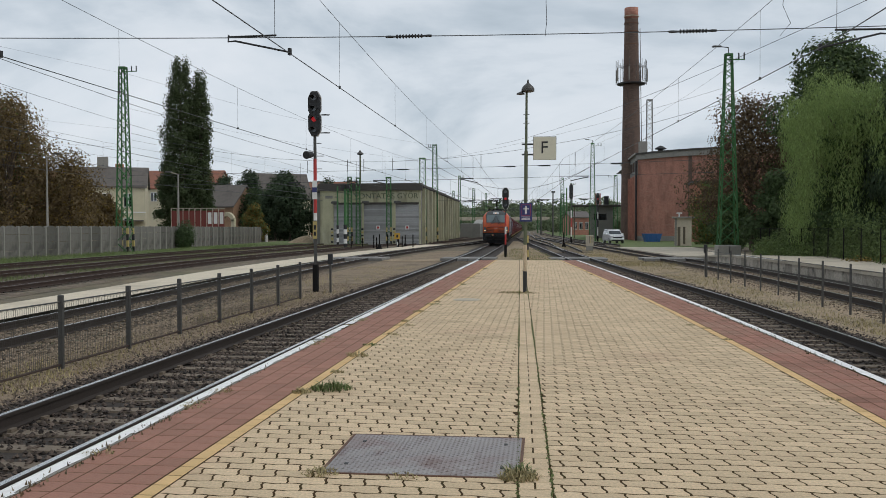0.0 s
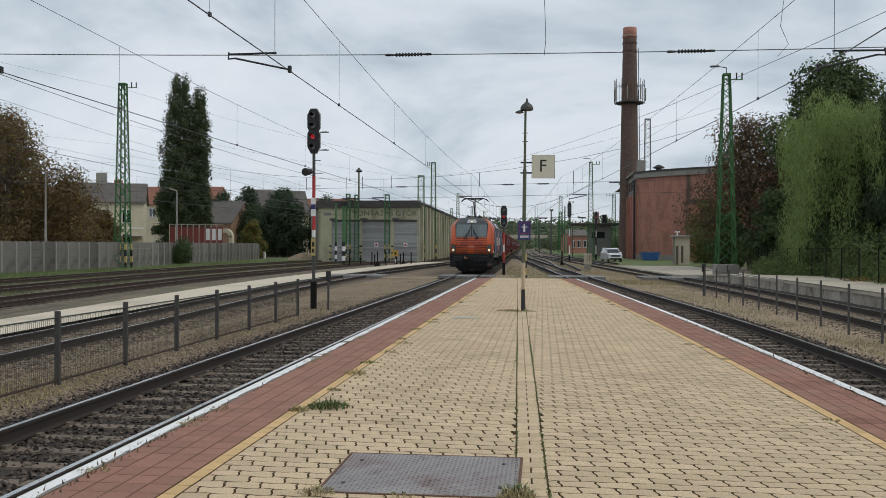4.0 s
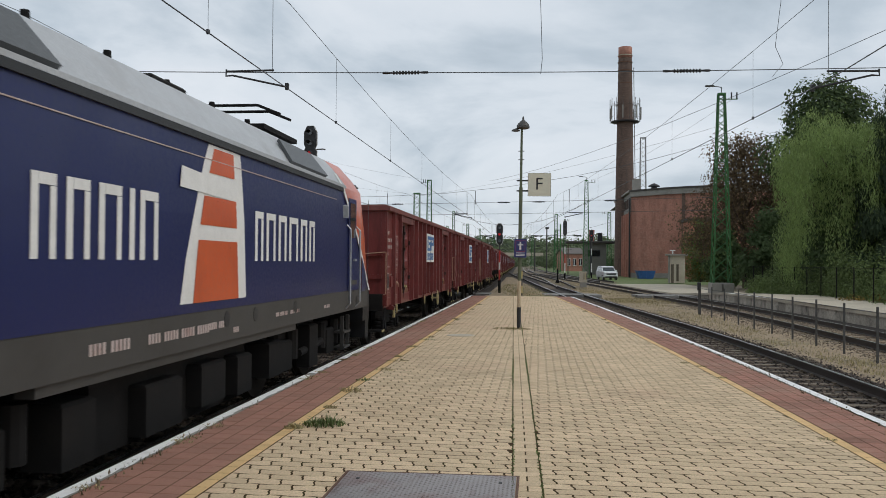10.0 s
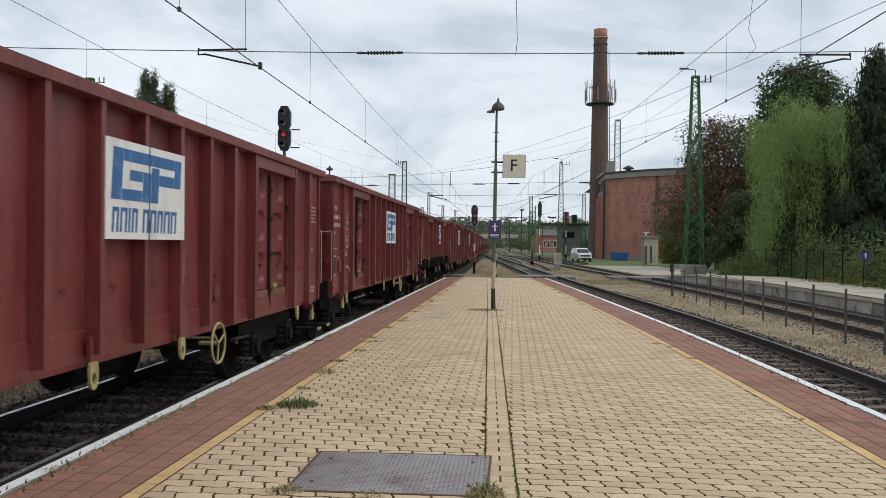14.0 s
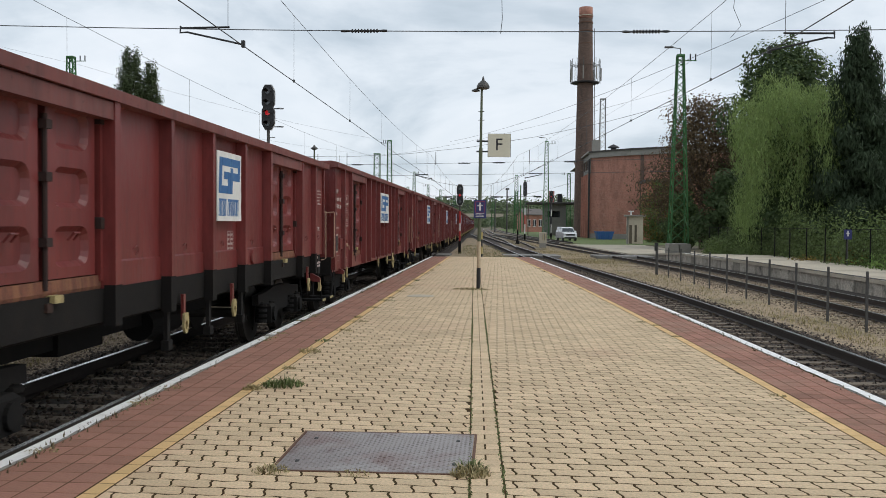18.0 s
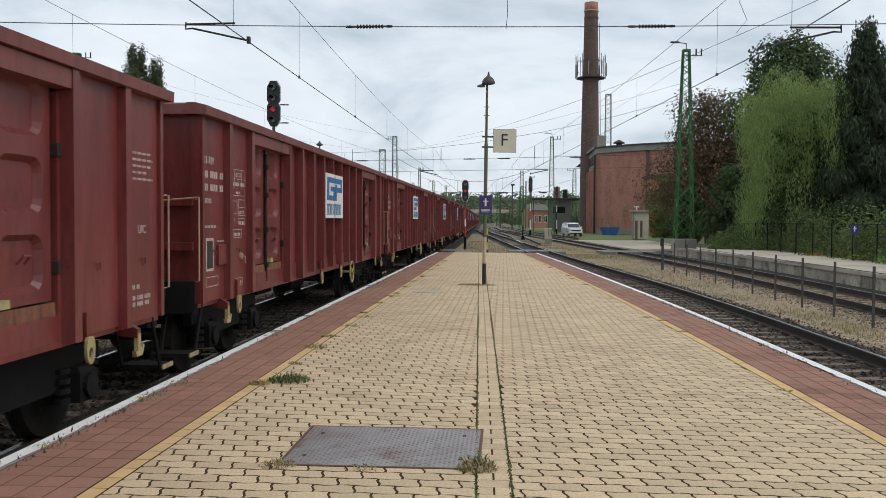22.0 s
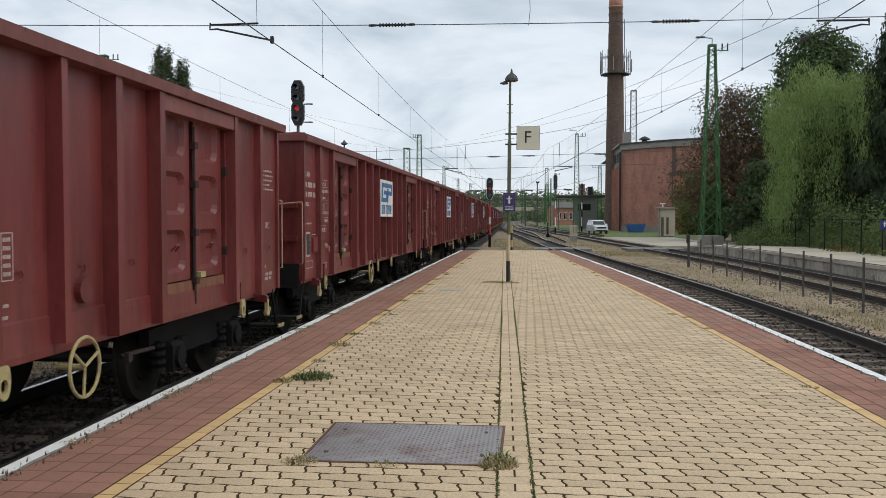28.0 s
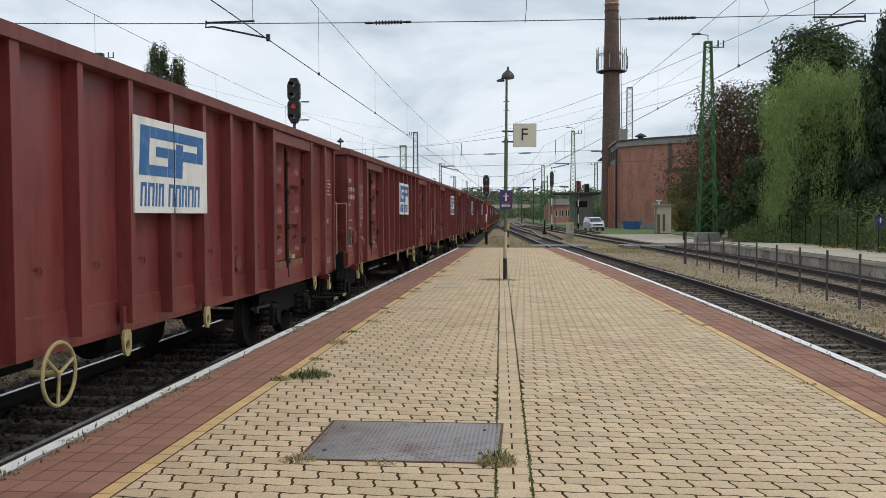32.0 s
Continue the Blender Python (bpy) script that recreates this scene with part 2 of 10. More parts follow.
earth = weather(mat("yard_ground", (0.15, 0.125, 0.085), 0.95, var=0.3, scale=3, bump=0.8, bscale=18, stain=(0.085, 0.10, 0.035), stain_amt=0.75, stain_scale=0.09), [(0.4, 0.46, 0.62, 0.65, (0.25, 0.195, 0.115), (1, 1, 1)), (3.0, 0.52, 0.64, 0.6, (0.06, 0.055, 0.03), (1, 1, 1))])
lawn = mat("grass_ground", (0.115, 0.16, 0.048), 0.95, var=0.35, scale=5, bump=0.8, bscale=30, stain=(0.16, 0.15, 0.07), stain_amt=0.6, stain_scale=0.35)
blade = mat("grass_blade", (0.13, 0.17, 0.055), 0.8, var=0.2, island=0.4)
blade_dry = mat("dry_grass_blade", (0.36, 0.30, 0.15), 0.8, var=0.2, island=0.4)
blade_dull = mat("dull_weed_blade", (0.17, 0.13, 0.072), 0.85, var=0.2, island=0.5)
rail_rust = mat("rusty_rail_side", (0.045, 0.034, 0.028), 0.7, 0.2, var=0.25, scale=12, bump=0.15)
rail_top = mat("polished_rail_head", (0.62, 0.61, 0.60), 0.28, 1.0, var=0.08, scale=20, bump=0)
sleeper_m = mat("sleeper_concrete", (0.185, 0.146, 0.108), 0.92, var=0.2, scale=9, bump=0.3, stain=(0.11, 0.085, 0.064), stain_amt=0.8, stain_scale=3, rand=0.2)
steel_plate = weather(mat("worn_checker_plate", (0.30, 0.265, 0.25), 0.38, 0.6, var=0.22, scale=5, bump=0.05, stain=(0.20, 0.10, 0.075), stain_amt=0.9, stain_scale=1.7), [(1.6, 0.50, 0.66, 0.7, (0.44, 0.415, 0.40), (1, 1, 1)), (4.5, 0.56, 0.68, 0.8, (0.13, 0.066, 0.05), (1, 0.5, 1))])
steel_rust = mat("rusty_steel_frame", (0.16, 0.085, 0.055), 0.75, 0.3, var=0.3, scale=16, bump=0.2)
post_grey = mat("galvanised_post", (0.085, 0.082, 0.076), 0.55, 0.3, var=0.25, scale=20, stain=(0.05, 0.042, 0.036), stain_amt=0.6, stain_scale=5)
mesh_wire = mat("fence_wire", (0.085, 0.08, 0.068), 0.6, 0.4, var=0.2, scale=30, bump=0)
mast_green = mat("faded_green_paint", (0.05, 0.165, 0.05), 0.6, var=0.2, scale=8, stain=(0.12, 0.11, 0.06), stain_amt=0.35, stain_scale=1.5)
pole_green = mat("dark_olive_paint", (0.105, 0.125, 0.07), 0.6, var=0.2, scale=8, stain=(0.15, 0.10, 0.06), stain_amt=0.5, stain_scale=3)
black = mat("black_paint", (0.022, 0.022, 0.023), 0.55, var=0.2, scale=8)
wire_m = mat("overhead_wire", (0.10, 0.105, 0.11), 0.6, 0.5, var=0.1, bump=0)
white_p = mat("white_paint", (0.78, 0.77, 0.74), 0.6, var=0.05, scale=6, stain=(0.58, 0.55, 0.5), stain_amt=0.3)
cream_sign = mat("cream_enamel", (0.70, 0.67, 0.53), 0.5, var=0.05, stain=(0.50, 0.46, 0.34), stain_amt=0.35, stain_scale=6)
red_p = mat("red_paint", (0.50, 0.045, 0.04), 0.5, var=0.1, scale=8)
blue_p = mat("sign_blue", (0.035, 0.04, 0.16), 0.45, var=0.1)
yellow_p = mat("yellow_paint", (0.50, 0.39, 0.14), 0.6, var=0.12, scale=10, stain=(0.3, 0.23, 0.08), stain_amt=0.4, stain_scale=8)
yellow_worn = mat("worn_yellow_fittings", (0.40, 0.325, 0.150), 0.65, var=0.2, scale=10, stain=(0.12, 0.085, 0.05), stain_amt=0.7, stain_scale=9)
brick = weather(mat("red_brick", (0.46, 0.215, 0.155), 0.9, var=0.4, scale=3.2, bump=0.4, bscale=30, stain=(0.27, 0.130, 0.098), stain_amt=0.8, stain_scale=0.35, stretch=(1, 1, 0.6)), [(0.9, 0.48, 0.66, 0.45, (0.14, 0.068, 0.054), (1, 1, 0.35)), (3.0, 0.52, 0.68, 0.65, (0.47, 0.27, 0.20), (0.35, 0.35, 1.6)), (6.0, 0.55, 0.66, 0.4, (0.12, 0.058, 0.047), (0.4, 0.4, 2.0))])
brick_dark = weather(mat("sooty_chimney_brick", (0.135, 0.088, 0.068), 0.9, var=0.6, scale=2.2, bump=0.4, bscale=30, stain=(0.075, 0.055, 0.048), stain_amt=0.7, stain_scale=0.35), [(4.0, 0.52, 0.64, 0.7, (0.21, 0.145, 0.115), (0.4, 0.4, 1.8)), (2.0, 0.55, 0.7, 0.6, (0.055, 0.042, 0.037), (1, 1, 0.3))])
brick_tan = mat("tan_brown_brick", (0.34, 0.21, 0.13), 0.9, var=0.3, scale=3, bump=0.3, stain=(0.22, 0.13, 0.09), stain_amt=0.6, stain_scale=0.5)
brick_new = mat("orange_brick_patch", (0.40, 0.17, 0.11), 0.9, var=0.12, scale=3, bump=0.3)
plaster = mat("cream_plaster", (0.62, 0.56, 0.40), 0.9, var=0.06, scale=2, stain=(0.45, 0.40, 0.29), stain_amt=0.4, stain_scale=0.5)
shed_yellow = weather(mat("pale_yellow_plaster", (0.47, 0.45, 0.30), 0.9, var=0.15, scale=2, stain=(0.22, 0.21, 0.15), stain_amt=0.7, stain_scale=0.5), [(1.1, 0.50, 0.66, 0.65, (0.17, 0.155, 0.105), (1, 1, 0.12)), (0.5, 0.50, 0.62, 0.5, (0.50, 0.48, 0.37), (1, 1, 0.5))])
shed_grey = mat("grey_render", (0.23, 0.225, 0.20), 0.9, var=0.1, scale=2, stain=(0.14, 0.14, 0.12), stain_amt=0.5, stain_scale=0.3)
shutter_m = mat("corrugated_shutter", (0.36, 0.36, 0.36), 0.55, 0.3, var=0.12, scale=3, rand=0.22, stain=(0.2, 0.2, 0.19), stain_amt=0.5, stain_scale=0.5)
roof_dark = mat("dark_roofing", (0.075, 0.068, 0.062), 0.85, var=0.2, scale=3)
roof_red = mat("red_roof_tile", (0.27, 0.115, 0.075), 0.85, var=0.2, scale=5, bump=0.4, bscale=14)
roof_grey = mat("grey_roof_tile", (0.135, 0.118, 0.105), 0.85, var=0.3, scale=3, bump=0.4, bscale=14, stain=(0.07, 0.06, 0.055), stain_amt=0.8, stain_scale=0.8)
bark = mat("tree_bark", (0.10, 0.075, 0.055), 0.95, var=0.3, scale=10, bump=0.6, bscale=30)
glass_dark = glass_mat("dark_window_glass", (0.02, 0.026, 0.03))
timber = mat("weathered_timber", (0.15, 0.12, 0.09), 0.9, var=0.25, scale=8, bump=0.3, rand=0.2)
rubber = mat("crossing_rubber", (0.075, 0.073, 0.07), 0.8, var=0.25, scale=8, rand=0.2)
service_top = mat("sunbleached_concrete", (0.66, 0.575, 0.44), 0.9, var=0.12, scale=2, bump=0.2, bscale=60, stain=(0.40, 0.34, 0.25), stain_amt=0.7, stain_scale=0.3)
steel_bright = mat("bare_steel_rail", (0.42, 0.43, 0.45), 0.4, 0.6, var=0.1, scale=10, bump=0)
crossing_slab = mat("grey_crossing_slab", (0.24, 0.23, 0.215), 0.85, var=0.2, scale=6, bump=0.2, stain=(0.10, 0.09, 0.08), stain_amt=0.7, stain_scale=1.5, rand=0.2)
rusty_sill = weather(mat("rust_streaked_steel", (0.17, 0.062, 0.036), 0.8, var=0.3, scale=6, bump=0.15, stain=(0.07, 0.026, 0.018), stain_amt=0.8, stain_scale=2.5), [(9.0, 0.46, 0.62, 0.75, (0.25, 0.115, 0.055), (1, 1, 0.08)), (14.0, 0.55, 0.66, 0.6, (0.05, 0.024, 0.017), (1, 1, 0.12))])
slab_stained = mat("stained_platform_slab", (0.40, 0.355, 0.295), 0.92, var=0.35, scale=2.5, bump=0.4, bscale=40, stain=(0.045, 0.042, 0.036), stain_amt=0.95, stain_scale=2.2, rand=0.35)

# train
wagon_red = worn_paint("oxide_red_wagon_paint", (0.172, 0.0325, 0.030), 0.40, 0.4)
wagon_lip = worn_paint("faded_wagon_rim", (0.178, 0.050, 0.042), 0.55, 0.8)
# Rusty grime on door fittings; also the painted shade behind the door gaps.
wagon_grime_and_shade = mat("dark_rusty_grime", (0.026, 0.013, 0.011), 0.85, var=0.3, scale=6, stain=(0.07, 0.028, 0.016), stain_amt=0.6, stain_scale=3)
wagon_in = mat("rusty_wagon_inside", (0.14, 0.065, 0.04), 0.9, var=0.3, scale=4)
bogie_m = mat("grimy_running_gear", (0.0115, 0.0105, 0.010), 0.8, 0.0, var=0.3, scale=10, stain=(0.022, 0.018, 0.014), stain_amt=0.5, stain_scale=3, spec=0.2)
wheel_m = mat("wheel_steel", (0.06, 0.052, 0.046), 0.55, 0.6, var=0.3, scale=14)
loco_orange = mat("orange_loco_paint", (0.62, 0.112, 0.034), 0.36, var=0.07, scale=3, bump=0.02, stain=(0.36, 0.062, 0.026), stain_amt=0.6, stain_scale=1.1, coat=0.2, spec=0.35)
loco_blue = mat("deep_blue_loco_paint", (0.0105, 0.0165, 0.088), 0.38, var=0.08, scale=3, bump=0.02, stain=(0.016, 0.02, 0.065), stain_amt=0.5, stain_scale=0.8, coat=0.06, spec=0.3)
loco_grey = mat("dusty_grey_skirt", (0.052, 0.049, 0.045), 0.6, var=0.2, scale=5, stain=(0.03, 0.027, 0.024), stain_amt=0.6, stain_scale=1.2)
loco_dark = mat("dark_grey_cab_roof", (0.065, 0.07, 0.072), 0.45, var=0.08, scale=4)
loco_roof = mat("light_grey_roof", (0.46, 0.47, 0.48), 0.45, 0.15, var=0.12, scale=4, stain=(0.26, 0.24, 0.22), stain_amt=0.5)
# Pale mottled base paints in sky reflection and hints of the cab's inside.
windshield_m = mat("windscreen_glass", (0.135, 0.17, 0.178), 0.10, var=0.04, scale=1.0, bump=0, stain=(0.055, 0.078, 0.084), stain_amt=0.9, stain_scale=0.75, spec=0.5, coat=0.4)
lamp_glow = glow_mat("headlight_lens", (1.0, 0.60, 0.24), 1.25)
headlamp_glass = glass_mat("headlamp_cover_glass", (0.13, 0.14, 0.14), 0.12, 0.6, 0.4)
red_glow = glow_mat("red_signal_lens", (0.75, 0.03, 0.04), 0.32)
rail_tan = mat("faded_grab_rail", (0.42, 0.27, 0.19), 0.6, var=0.15, scale=10)
mark_white = mat("stencil_white", (0.50, 0.41, 0.38), 0.7, var=0.2, scale=20, bump=0, stain=(0.30, 0.16, 0.14), stain_amt=0.8, stain_scale=7)
sign_white = mat("white_sign_board", (0.74, 0.735, 0.70), 0.6, var=0.06, scale=5, bump=0.05, bscale=30, stain=(0.42, 0.40, 0.35), stain_amt=0.55, stain_scale=3.2, stretch=(1, 1, 0.45))
sign_blue = mat("faded_sign_blue", (0.030, 0.125, 0.315), 0.6, var=0.2, scale=8, bump=0, stain=(0.13, 0.27, 0.44), stain_amt=0.6, stain_scale=6)


# ---- mesh helpers ----
class Geo:
    """Collects vertices and faces for one mesh."""

    def __init__(self):
        self.v, self.f = [], []

    def poly(self, pts):
        k = len(self.v)
        self.v += [tuple(p) for p in pts]
        self.f.append(tuple(range(k, k + len(pts))))
        return self

    def hexa(self, b, t):
        """A block from four bottom and four top corners, each run counter-clockwise from above."""
        k = len(self.v)
        self.v += [tuple(p) for p in (*b, *t)]
        self.f += [(k + 3, k + 2, k + 1, k), (k + 4, k + 5, k + 6, k + 7)]
        self.f += [(k + i, k + (i + 1) % 4, k + 4 + (i + 1) % 4, k + 4 + i) for i in range(4)]
        return self

    def box(self, x0, x1, y0, y1, z0, z1, c=0.0):
        """A block, with its upper edges chamfered by c."""
        b = [(x0, y0, z0), (x1, y0, z0), (x1, y1, z0), (x0, y1, z0)]
        if not c:
            return self.hexa(b, [(x, y, z1) for x, y, _ in b])
        k = len(self.v)
        mid = [(x, y, z1 - c) for x, y, _ in b]
        top = [(x0 + c, y0 + c, z1), (x1 - c, y0 + c, z1), (x1 - c, y1 - c, z1), (x0 + c, y1 - c, z1)]
        self.v += b + mid + top
        self.f += [(k + 3, k + 2, k + 1, k), (k + 8, k + 9, k + 10, k + 11)]
        for o in (0, 4):
            self.f += [(k + o + i, k + o + (i + 1) % 4, k + o + 4 + (i + 1) % 4, k + o + 4 + i) for i in range(4)]
        return self

    def prism(self, outline, axis, a, b):
        """An outline in the plane across the axis, run from a to b along it."""
        k, n = len(self.v), len(outline)
        for w in (a, b):
            for p, q in outline:
                self.v.append({0: (w, p, q), 1: (p, w, q), 2: (p, q, w)}[axis])
        self.f += [tuple(range(k + n - 1, k - 1, -1)), tuple(range(k + n, k + 2 * n))]
        self.f += [(k + i, k + (i + 1) % n, k + n + (i + 1) % n, k + n + i) for i in range(n)]
        return self

    def tube(self, p, q, r0, r1=None, n=8, cap=True):
        p, q = Vector(p), Vector(q)
        r1 = r0 if r1 is None else r1
        d = (q - p).normalized()
        u = d.orthogonal().normalized()
        w = d.cross(u)
        k = len(self.v)
        for c, r in ((p, r0), (q, r1)):
            for i in range(n):
                a = 2 * math.pi * i / n
                self.v.append(tuple(c + (u * math.cos(a) + w * math.sin(a)) * r))
        self.f += [(k + i, k + (i + 1) % n, k + n + (i + 1) % n, k + n + i) for i in range(n)]
        if cap:
            self.f += [tuple(range(k + n - 1, k - 1, -1)), tuple(range(k + n, k + 2 * n))]
        return self

    def path(self, pts, r, n=4):
        """One bent pipe through the points."""
        P = [Vector(p) for p in pts]
        k = len(self.v)
        for i, p in enumerate(P):
            d = (P[min(i + 1, len(P) - 1)] - P[max(i - 1, 0)]).normalized()
            if i == 0:
                u = d.orthogonal().normalized()
            u = (u - d * u.dot(d)).normalized()
            w = d.cross(u)
            for j in range(n):
                a = 2 * math.pi * j / n
                self.v.append(tuple(p + (u * math.cos(a) + w * math.sin(a)) * r))
        for i in range(len(P) - 1):
            for j in range(n):
                self.f.append((k + i * n + j, k + i * n + (j + 1) % n, k + (i + 1) * n + (j + 1) % n, k + (i + 1) * n + j))
        e = k + (len(P) - 1) * n
        self.f += [tuple(range(k + n - 1, k - 1, -1)), tuple(range(e, e + n))]
        return self

    def ring(self, c, axis, R, r, n=24, m=6):
        """A torus about an axis (0, 1 or 2)."""
        k = len(self.v)
        for i in range(n):
            a = 2 * math.pi * i / n
            for j in range(m):
                b = 2 * math.pi * j / m
                rad, h = R + r * math.cos(b), r * math.sin(b)
                p = [rad * math.cos(a), rad * math.sin(a)]
                p.insert(axis, h)
                self.v.append((c[0] + p[0], c[1] + p[1], c[2] + p[2]))
        for i in range(n):
            for j in range(m):
                self.f.append((k + i * m + j, k + ((i + 1) % n) * m + j, k + ((i + 1) % n) * m + (j + 1) % m, k + i * m + (j + 1) % m))
        return self

    def lathe(self, c, prof, n=12):
        """Turns (radius, height) rows about the upright through c."""
        k, m = len(self.v), len(prof)
        for i in range(n):
            a = 2 * math.pi * i / n
            for r, h in prof:
                self.v.append((c[0] + r * math.cos(a), c[1] + r * math.sin(a), c[2] + h))
        for i in range(n):
            for j in range(m - 1):
                self.f.append((k + i * m + j, k + ((i + 1) % n) * m + j, k + ((i + 1) % n) * m + j + 1, k + i * m + j + 1))
        return self

    def mesh(self, name, m, smooth=False):
        me = bpy.data.meshes.new(name)
        me.from_pydata(self.v, [], self.f)
        if m:
            me.materials.append(m)
        if smooth:
            me.shade_smooth()
        me.update()
        return me


def part(name, geo, material, parent, label="", smooth=False, at=None):
    """One mesh object under a thing or under a part."""
    ob = new(name, geo if isinstance(geo, bpy.types.Mesh) else geo.mesh(name, material, smooth))
    ob.parent = parent
    if at is not None:
        ob.matrix_basis = at
    if label:
        ob["label"] = label
    return ob


def thing(name, label, category, m=None, group="", kind="", geo=None, material=None, smooth=False):
    ob = new(name, geo.mesh(name, material, smooth) if geo else None)
    if m is not None:
        ob.matrix_basis = m
    return tagged(ob, label, category, group, kind)


def text_mesh(name, body, size, material, extrude=0.002, align="CENTER"):
    cu = bpy.data.curves.new(name, "FONT")
    cu.body, cu.size, cu.extrude, cu.align_x, cu.align_y = body, size, extrude, align, "CENTER"
    tmp = bpy.data.objects.new(name, cu)
    scene.collection.objects.link(tmp)
    me = bpy.data.meshes.new_from_object(tmp.evaluated_get(bpy.context.evaluated_depsgraph_get()))
    bpy.data.objects.remove(tmp)
    me.materials.clear()
    me.materials.append(material)
    return me


def smooth_line(pts):
    """A gently rounded function through (y, x) pairs."""
    ys = np.arange(-60, 700, 1.0)
    xs = np.interp(ys, [p[0] for p in pts], [p[1] for p in pts])
    k0 = (pts[1][1] - pts[0][1]) / (pts[1][0] - pts[0][0])
    k1 = (pts[-1][1] - pts[-2][1]) / (pts[-1][0] - pts[-2][0])
    xs = np.where(ys < pts[0][0], pts[0][1] + k0 * (ys - pts[0][0]), xs)
    xs = np.where(ys > pts[-1][0], pts[-1][1] + k1 * (ys - pts[-1][0]), xs)
    for _ in range(3):
        pad = np.concatenate([2 * xs[0] - xs[5:0:-1], xs, 2 * xs[-1] - xs[-2:-7:-1]])
        xs = np.convolve(pad, np.ones(11) / 11, "valid")
    return lambda y: float(np.interp(y, ys, xs))


# centre lines of the tracks, as x over y
line_a = smooth_line([(0, -4.80), (45, -4.71), (60, -4.78), (85, -5.10), (97, -5.35), (250, -8.6), (600, -16.0)])
line_r = smooth_line([(0, 4.72), (14.6, 4.60), (20, 4.52), (25, 4.33), (31, 3.88), (43, 2.90), (57, 2.05), (76, 0.95), (150, -3.4), (185, -5.2), (250, -7.0), (600, -14.4)])
line_b = smooth_line([(0, -9.6), (15, -9.98), (20, -10.25), (30, -11.1), (39, -11.65), (51, -12.0), (66, -11.9), (85, -11.0), (110, -9.3), (140, -8.0), (180, -8.0), (600, -19.0)])
line_c = smooth_line([(0, -16.4), (27, -18.3), (37, -19.5), (53, -20.3), (80, -19.4), (153, -16.4), (250, -16.0), (600, -24.0)])
line_d = smooth_line([(0, -21.3), (27, -23.0), (53, -24.8), (80, -24.6), (120, -21.6), (160, -17.2), (250, -16.2), (600, -24.2)])
line_e = smooth_line([(0, -26.0), (27, -27.6), (53, -29.3), (80, -29.6), (110, -28.0), (150, -23.2), (250, -20.2), (600, -29.0)])
line_f = smooth_line([(0, 9.2), (22, 9.12), (37, 9.02), (48, 8.5), (57, 7.75), (80, 6.2), (120, 3.6), (170, -1.0), (250, -4.0), (600, -11.0)])


# ---- ground, platforms, tracks ----
def strip(geo, ys, left, right, z, zl=None):
    """A flat ribbon between two lines x = left(y) and x = right(y)."""
    k = len(geo.v)
    for y in ys:
        geo.v += [(left(y), y, z), (right(y), y, z)]
    for i in range(len(ys) - 1):
        a = k + 2 * i
        geo.f.append((a, a + 1, a + 3, a + 2))
    return geo


def sheet(x0, x1, y0, y1, nx, ny, z):
    g = Geo()
    for j in range(ny + 1):
        for i in range(nx + 1):
            g.v.append((x0 + (x1 - x0) * i / nx, y0 + (y1 - y0) * j / ny, z))
    for j in range(ny):
        for i in range(nx):
            a = j * (nx + 1) + i
            g.f.append((a, a + 1, a + nx + 2, a + nx + 1))
    return g


thing("ground", "flat gravelly rail yard ground with patchy dry grass", "ground", geo=sheet(-2500, 2500, -600, 4000, 10, 10, GROUND), material=earth, kind="structure")
g = Geo()
strip(g, [20, 40, 60, 80, 110, 140], lambda y: -38 - max(0, y - 80) * 0.07, lambda y: line_e(y) - 2.3, GROUND + 0.06)
thing("grass_verge", "strip of short green grass beside the concrete wall", "grass", geo=g, material=lawn, kind="structure")
g = Geo()
strip(g, [95, 120, 150, 220, 400], lambda y: line_f(y) + 3.2, lambda y: line_f(y) + 26, GROUND + 0.05)
thing("grass_verge", "rough green grass beside the brick building", "grass", geo=g, material=lawn, kind="structure")


def edge_l(y):
    return -3.12


edge_r = smooth_line([(-20, 3.78), (0, 3.58), (9, 3.42), (12, 3.31), (17.5, 3.10), (23.5, 2.73), (28.5, 2.43), (37, 1.88), (41.5, 1.56), (60, 0.2)])
PLAT_END = 41.3


def border_l(y):
    return -2.20


def border_r(y):
    return edge_r(y) - 0.86


def slot_l(y):
    return -0.005 - 0.0275 * y


def slot_r(y):
    return slot_l(y) + 0.20


platform = thing("platform", "island platform paved in beige wavy pavers", "platform", kind="structure")
ys = [-12 + 2 * i for i in range(27)] + [PLAT_END]
g = Geo()
for y0, y1 in zip(ys, ys[1:]):
    l0, l1, r0, r1 = edge_l(y0) + 0.05, edge_l(y1) + 0.05, edge_r(y0) - 0.05, edge_r(y1) - 0.05
    g.hexa([(l0, y0, GROUND), (r0, y0, GROUND), (r1, y1, GROUND), (l1, y1, GROUND)], [(l0, y0, -0.0020), (r0, y0, -0.0020), (r1, y1, -0.0020), (l1, y1, -0.0020)])
part("bedding", g, joint_dirt, platform, "dark sandy joints with moss")
KERB = 1.0
